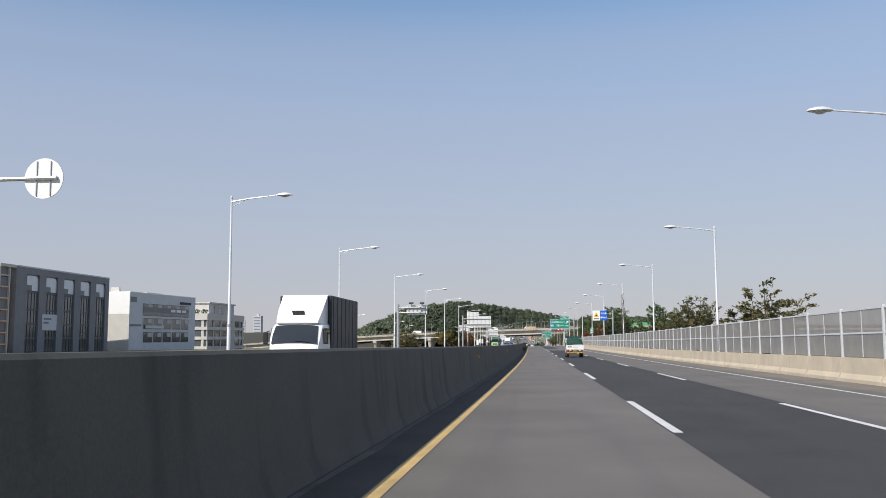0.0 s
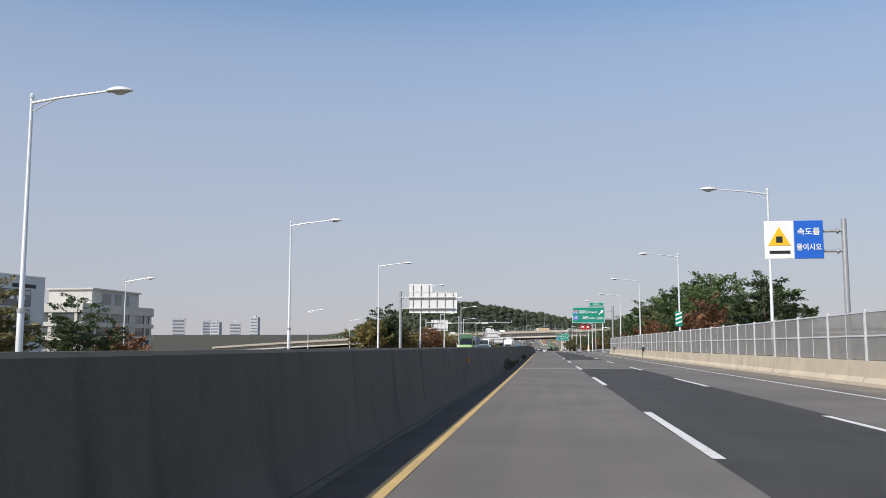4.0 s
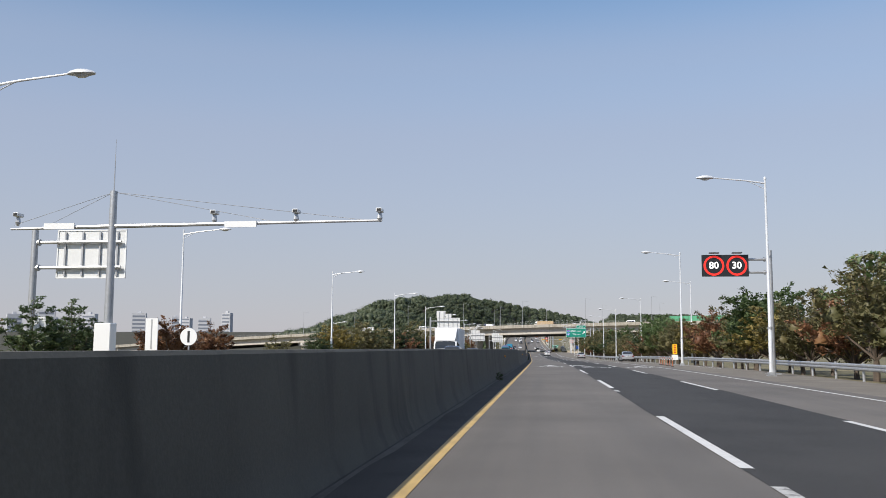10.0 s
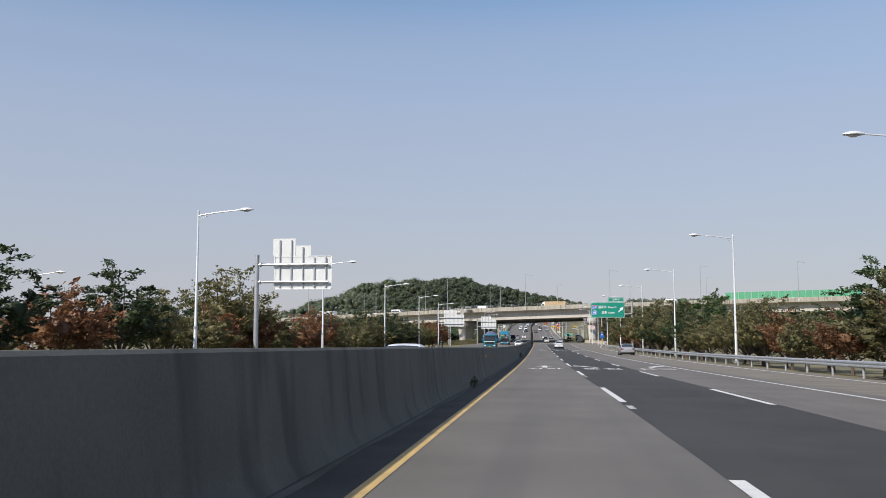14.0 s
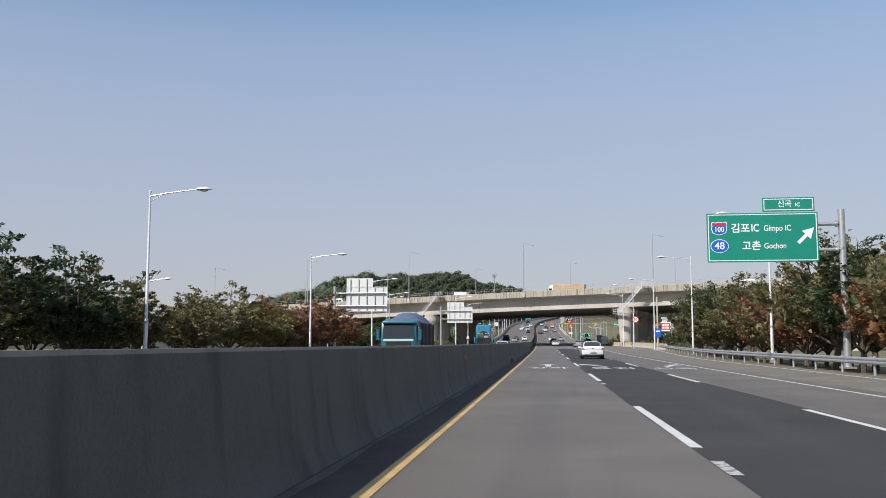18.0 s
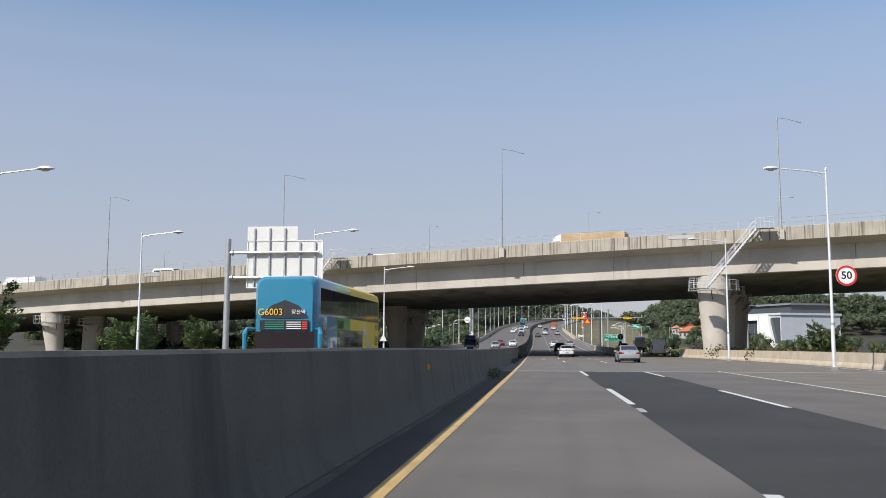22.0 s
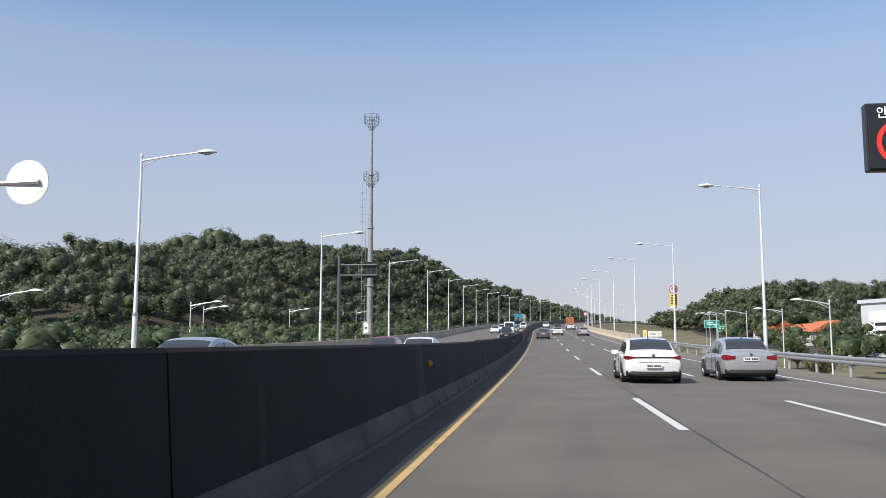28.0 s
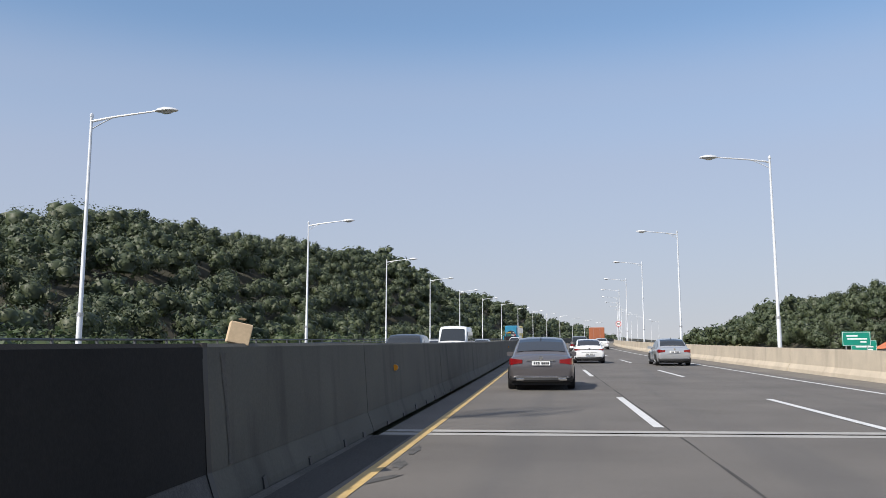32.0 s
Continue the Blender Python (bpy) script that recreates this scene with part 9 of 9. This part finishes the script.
for s, d, w, h in ((985, 64, 14, 3.4), (1018, 76, 12, 3.8), (1040, 66, 10, 3.4)):
    t = building(s, d, hr.uniform(-80, -50), "low house with an orange tiled roof", 0.2)
    wall = part("wall", Shape().box(-w / 2, w / 2, 0, 9, 0, h), CREAM_CLAD, t)
    part("roof", Shape().rings([[(x, -0.7, h), (x, 4.5, h + 2.4), (x, 9.7, h), (x, 4.5, h - 0.05)] for x in (-w / 2 - 0.6, w / 2 + 0.6)]), ROOF_ORANGE, t, "orange tiled roof")
    for i in range(3):
        window(wall, -w / 2 + 1.2 + i * w / 3.2, -w / 2 + 3.2 + i * w / 3.2, 0, 1.2, 2.8, GREY_CLAD, 2)
t = thing("factory_shed", "pale green corrugated shed among the trees", "building", m=stand(1170, 150, land(1170, 150) - 1, -70))
part("wall", Shape().box(-24, 24, 0, 18, 0, 8), material("green_sheet_metal", (0.20, 0.42, 0.28), 0.5, 0.1, 0.05, 0.5, 6), t)
part("roof", Shape().rings([[(x, -0.5, 8), (x, 9, 11), (x, 18.5, 8), (x, 9, 7.95)] for x in (-24.5, 24.5)]), FAR_WALL, t)

# green screens on the right part of the overpass
GREEN_SCREEN = material("green_translucent_screen", (0.10, 0.36, 0.20), 0.4, 0, 0.05, 0.6, 10)
screens = part("noise_screen", Shape().box(-0.01, 0.01, -0.01, 0.01, 0, 0.02), STEEL, bridge, m=pose(66, 0.15, bz(66)))
for i in range(20):
    x = 2.1 * i
    dz = bz(66 + x) - bz(66)
    part("screen_panel", Shape().box(x + 0.05, x + 2.0, -0.03, 0.03, dz + 0.05, dz + 2.3), GREEN_SCREEN, screens)
# lamps of the side roads
side_lamp = lamp_post("street_lamp", "slim white street lamp of a side road", 8.0, 1.9, 0.08, "street lamps of the side roads")
side_lamp.matrix_basis = stand(760, -28, -3.4)
for s, d, turn in ((781, -30, 0), (800, -33, 0), (822, -30, 0), (840, -36, 0), (862, -33, 0), (890, -30, 0), (735, -30, 0), (700, -36, 0), (640, -40, 0), (560, -38, 0), (440, -42, 0), (300, -44, 0), (250, -40, 0), (180, -38, 0), (790, 19, 180), (818, 21, 180), (842, 24, 180), (866, 26, 180), (888, 28, 180), (910, 31, 180), (932, 34, 180), (820, 34, 0), (850, 38, 0), (720, 24, 180), (744, 21, 180), (766, 20, 180), (300, 30, 180), (345, 34, 180), (395, 33, 180), (640, 34, 180)):
    copy_thing(side_lamp, stand(s, d, land(s, d), turn))
# cardboard box left on the barrier, railing on the far parapet
t = thing("cardboard_box", "tan cardboard box lying tilted on the barrier top", "box", m=stand(858.3, -2.66, 1.3, 25))
part("carton", Shape().box(-0.105, 0.105, -0.1, 0.1, 0.0, 0.2, m=pose(0, 0, 0.035, 0, 12, 0), bevel=0.006), material("cardboard", (0.55, 0.42, 0.27), 0.85, 0, 0.08, 6, 40), t)
part("tape", Shape().box(-0.028, 0.028, -0.121, 0.121, 0.2405, 0.2425, m=pose(0, 0, 0.035, 0, 12, 0)), material("tan_tape", (0.5, 0.38, 0.22), 0.3, 0, 0.0), t)
rail = thing("parapet_rail", "dark steel railing on the far parapet", "railing", kind="structure")
for z in (1.25, 1.5):
    part("rail_bar", Shape().tube([at(s, edge_left(s) - 0.3, z) for s in range(866, 1120, 6)], 0.04, sides=5), DARK_STEEL, rail)
rp = Shape().box(-0.04, 0.04, -0.04, 0.04, 0.98, 1.55).mesh("rail_post", [DARK_STEEL])
for s in range(866, 1120, 3):
    part("rail_post", rp, DARK_STEEL, rail, m=stand(s, edge_left(s) - 0.3))

# ---------------------------------------------------------------- small things along the road
SMALL = random.Random(31)
TAR = material("tar_patch", (0.078, 0.075, 0.071), 0.85, 0, 0.3, 5, 60, 0.5, 120)
VINE = material("dry_vine", (0.16, 0.13, 0.10), 0.95, 0, 0.2, 6, 40)
CHEVRON = material("yellow_chevron_sheet", (0.62, 0.42, 0.06), 0.5, 0, 0.15, 3, 30)

# worn spots where the surface has broken up
spots = thing("road_patch_spots", "small dark broken spots in the pavement", "road patch", kind="structure")
for s, d, l, w in ((653.4, 2.12, 0.7, 0.28), (656.7, 2.0, 0.6, 0.22), (659.9, 1.95, 0.8, 0.18), (656.0, 1.5, 0.5, 0.2), (667, 2.4, 1.3, 0.16), (676, 1.2, 0.9, 0.2), (679, 3.4, 1.6, 0.22), (677.4, 3.8, 1.4, 0.18), (675.8, 4.2, 1.6, 0.2), (674.3, 4.5, 0.9, 0.16), (672, 2.9, 0.6, 0.3), (685, 2.5, 0.8, 0.2), (167, 2.47, 0.8, 0.35), (174.6, 4.12, 0.5, 0.3), (176.9, 3.99, 0.5, 0.3), (169.6, 0.69, 0.5, 0.5), (168.2, 0.22, 0.4, 0.25), (164, 3.1, 0.9, 0.2), (178, 3.4, 0.7, 0.24), (171, 2.7, 0.6, 0.3), (645, 0.8, 0.8, 0.3), (648, 3.0, 0.7, 0.2), (662, 4.6, 0.8, 0.3), (858.9, -1.42, 1.1, 0.16), (860.0, -1.38, 0.9, 0.22), (861.3, -1.4, 1.0, 0.14), (840.2, -1.38, 3.6, 0.14)):
    n = 14
    ring = [(0.5 * w * SMALL.uniform(0.35, 1.15) * math.cos(q), 0.5 * l * SMALL.uniform(0.35, 1.15) * math.sin(q), 0) for q in (2 * math.pi * j / n for j in range(n))]
    part("spot", Shape().add([(0, 0, 0)] + ring, [(0, 1 + j, 1 + (j + 1) % n) for j in range(n)]), TAR, spots, m=stand(s, d, 0.006, SMALL.uniform(-25, 25), True))

# cable boxes on the noise wall
for s in (202.3, 241.5):
    t = thing("junction_box", "black cable box hanging on the noise wall with a loose cable", "junction box", m=stand(s, WALL_D - 0.14, 0, 0, True))
    part("box", Shape().box(-0.14, 0.02, -0.2, 0.2, 0.72, 1.22, bevel=0.03), BLACK, t)
    part("lid", Shape().box(-0.165, -0.141, -0.17, 0.17, 0.76, 1.18), DARK_STEEL, t)
    part("label_plate", Shape().box(-0.03, 0.0, -0.14, 0.14, 1.26, 1.42), SIGN_WHITE, t)
    part("cable", Shape().tube([(-0.06, 0.1, 0.74), (-0.14, 0.16, 0.5), (-0.10, 0.05, 0.34), (-0.16, 0.0, 0.16)], 0.03, sides=6), BLACK, t)

# dry vine twined round one lamp post
t = thing("vine", "dry leafless vine twined round a lamp post", "vine", m=stand(122.0, 11.95))
for i in range(14):
    a = SMALL.uniform(0, 6.28)
    z0 = SMALL.uniform(0.2, 4.0)
    path = []
    for j in range(9):
        r = 0.13 + SMALL.uniform(0, 0.16)
        path.append((r * math.cos(a + 0.9 * j), r * math.sin(a + 0.9 * j), z0 + SMALL.uniform(0.5, 0.72) * j))
    part("stem", Shape().tube(path, 0.014, sides=4), VINE, t)
for i in range(10):
    a, z0 = SMALL.uniform(0, 6.28), SMALL.uniform(3, 9.3)
    part("shoot", Shape().tube([(0.1 * math.cos(a), 0.1 * math.sin(a), z0), (0.3 * math.cos(a), 0.3 * math.sin(a), z0 + 0.2), (0.5 * math.cos(a), 0.5 * math.sin(a), z0 - 0.1)], 0.01, sides=4), VINE, t)

# triangular sign on a lamp post, seen from behind
t = thing("triangle_sign", "pale back of a triangular warning sign on a lamp post", "road sign", m=stand(688.8, -17.7))
part("plate", Shape().rings([[(a, y, 2.15 + b) for a, b in ((-0.42, -0.3), (0.42, -0.3), (0.06, 0.42), (-0.06, 0.42))] for y in (-0.16, -0.13)]), SIGN_BACK, t)
part("bracket", Shape().box(-0.3, 0.3, -0.13, -0.09, 2.05, 2.11), STEEL, t)

# concrete divider between the motorway and the slip road, with a chevron plate on its end
gore = thing("gore_wall", "low weathered concrete divider at the slip road", "barrier", kind="structure")
line = lambda s: 11.3 - 0.9 * smooth_step(s, 716, 756)
for a in range(716, 756, 8):
    sh = Shape()
    rows = []
    for s in (a + 0.02, a + 4, a + 7.98):
        d = line(s)
        rows.append([at(s, d + x, z) for x, z in ((-0.3, 0), (-0.28, 0.15), (-0.13, 0.35), (-0.1, 0.95), (0.1, 0.95), (0.13, 0.35), (0.28, 0.15), (0.3, 0))])
    part("wall_length", sh.rings(rows), BEIGE_CONC, gore)
t = thing("chevron_board", "weathered yellow and black chevron board on the divider's end", "road sign", m=stand(715.8, 11.3))
b = part("board", Shape().box(-0.55, 0.55, -0.05, 0.0, 0.05, 1.2), CHEVRON, t)
for z in (0.1, 0.5, 0.9):
    for x in (-1, 1):
        part("chevron_bar", Shape().rings([[(x * 0.02, y, z + 0.12), (x * 0.5, y, z - 0.1), (x * 0.5, y, z + 0.08), (x * 0.02, y, z + 0.28)] for y in (-0.056, -0.051)]), SIGN_BLACK, b)

# black plate beside the parapet's joint
t = thing("joint_plate", "small black plate on the parapet beside its joint", "plate", m=stand(862.7, edge_right(862.7) + 0.3, 0.0))
part("plate", Shape().box(-0.13, -0.06, -0.16, 0.16, 0.42, 0.92, bevel=0.01), BLACK, t)
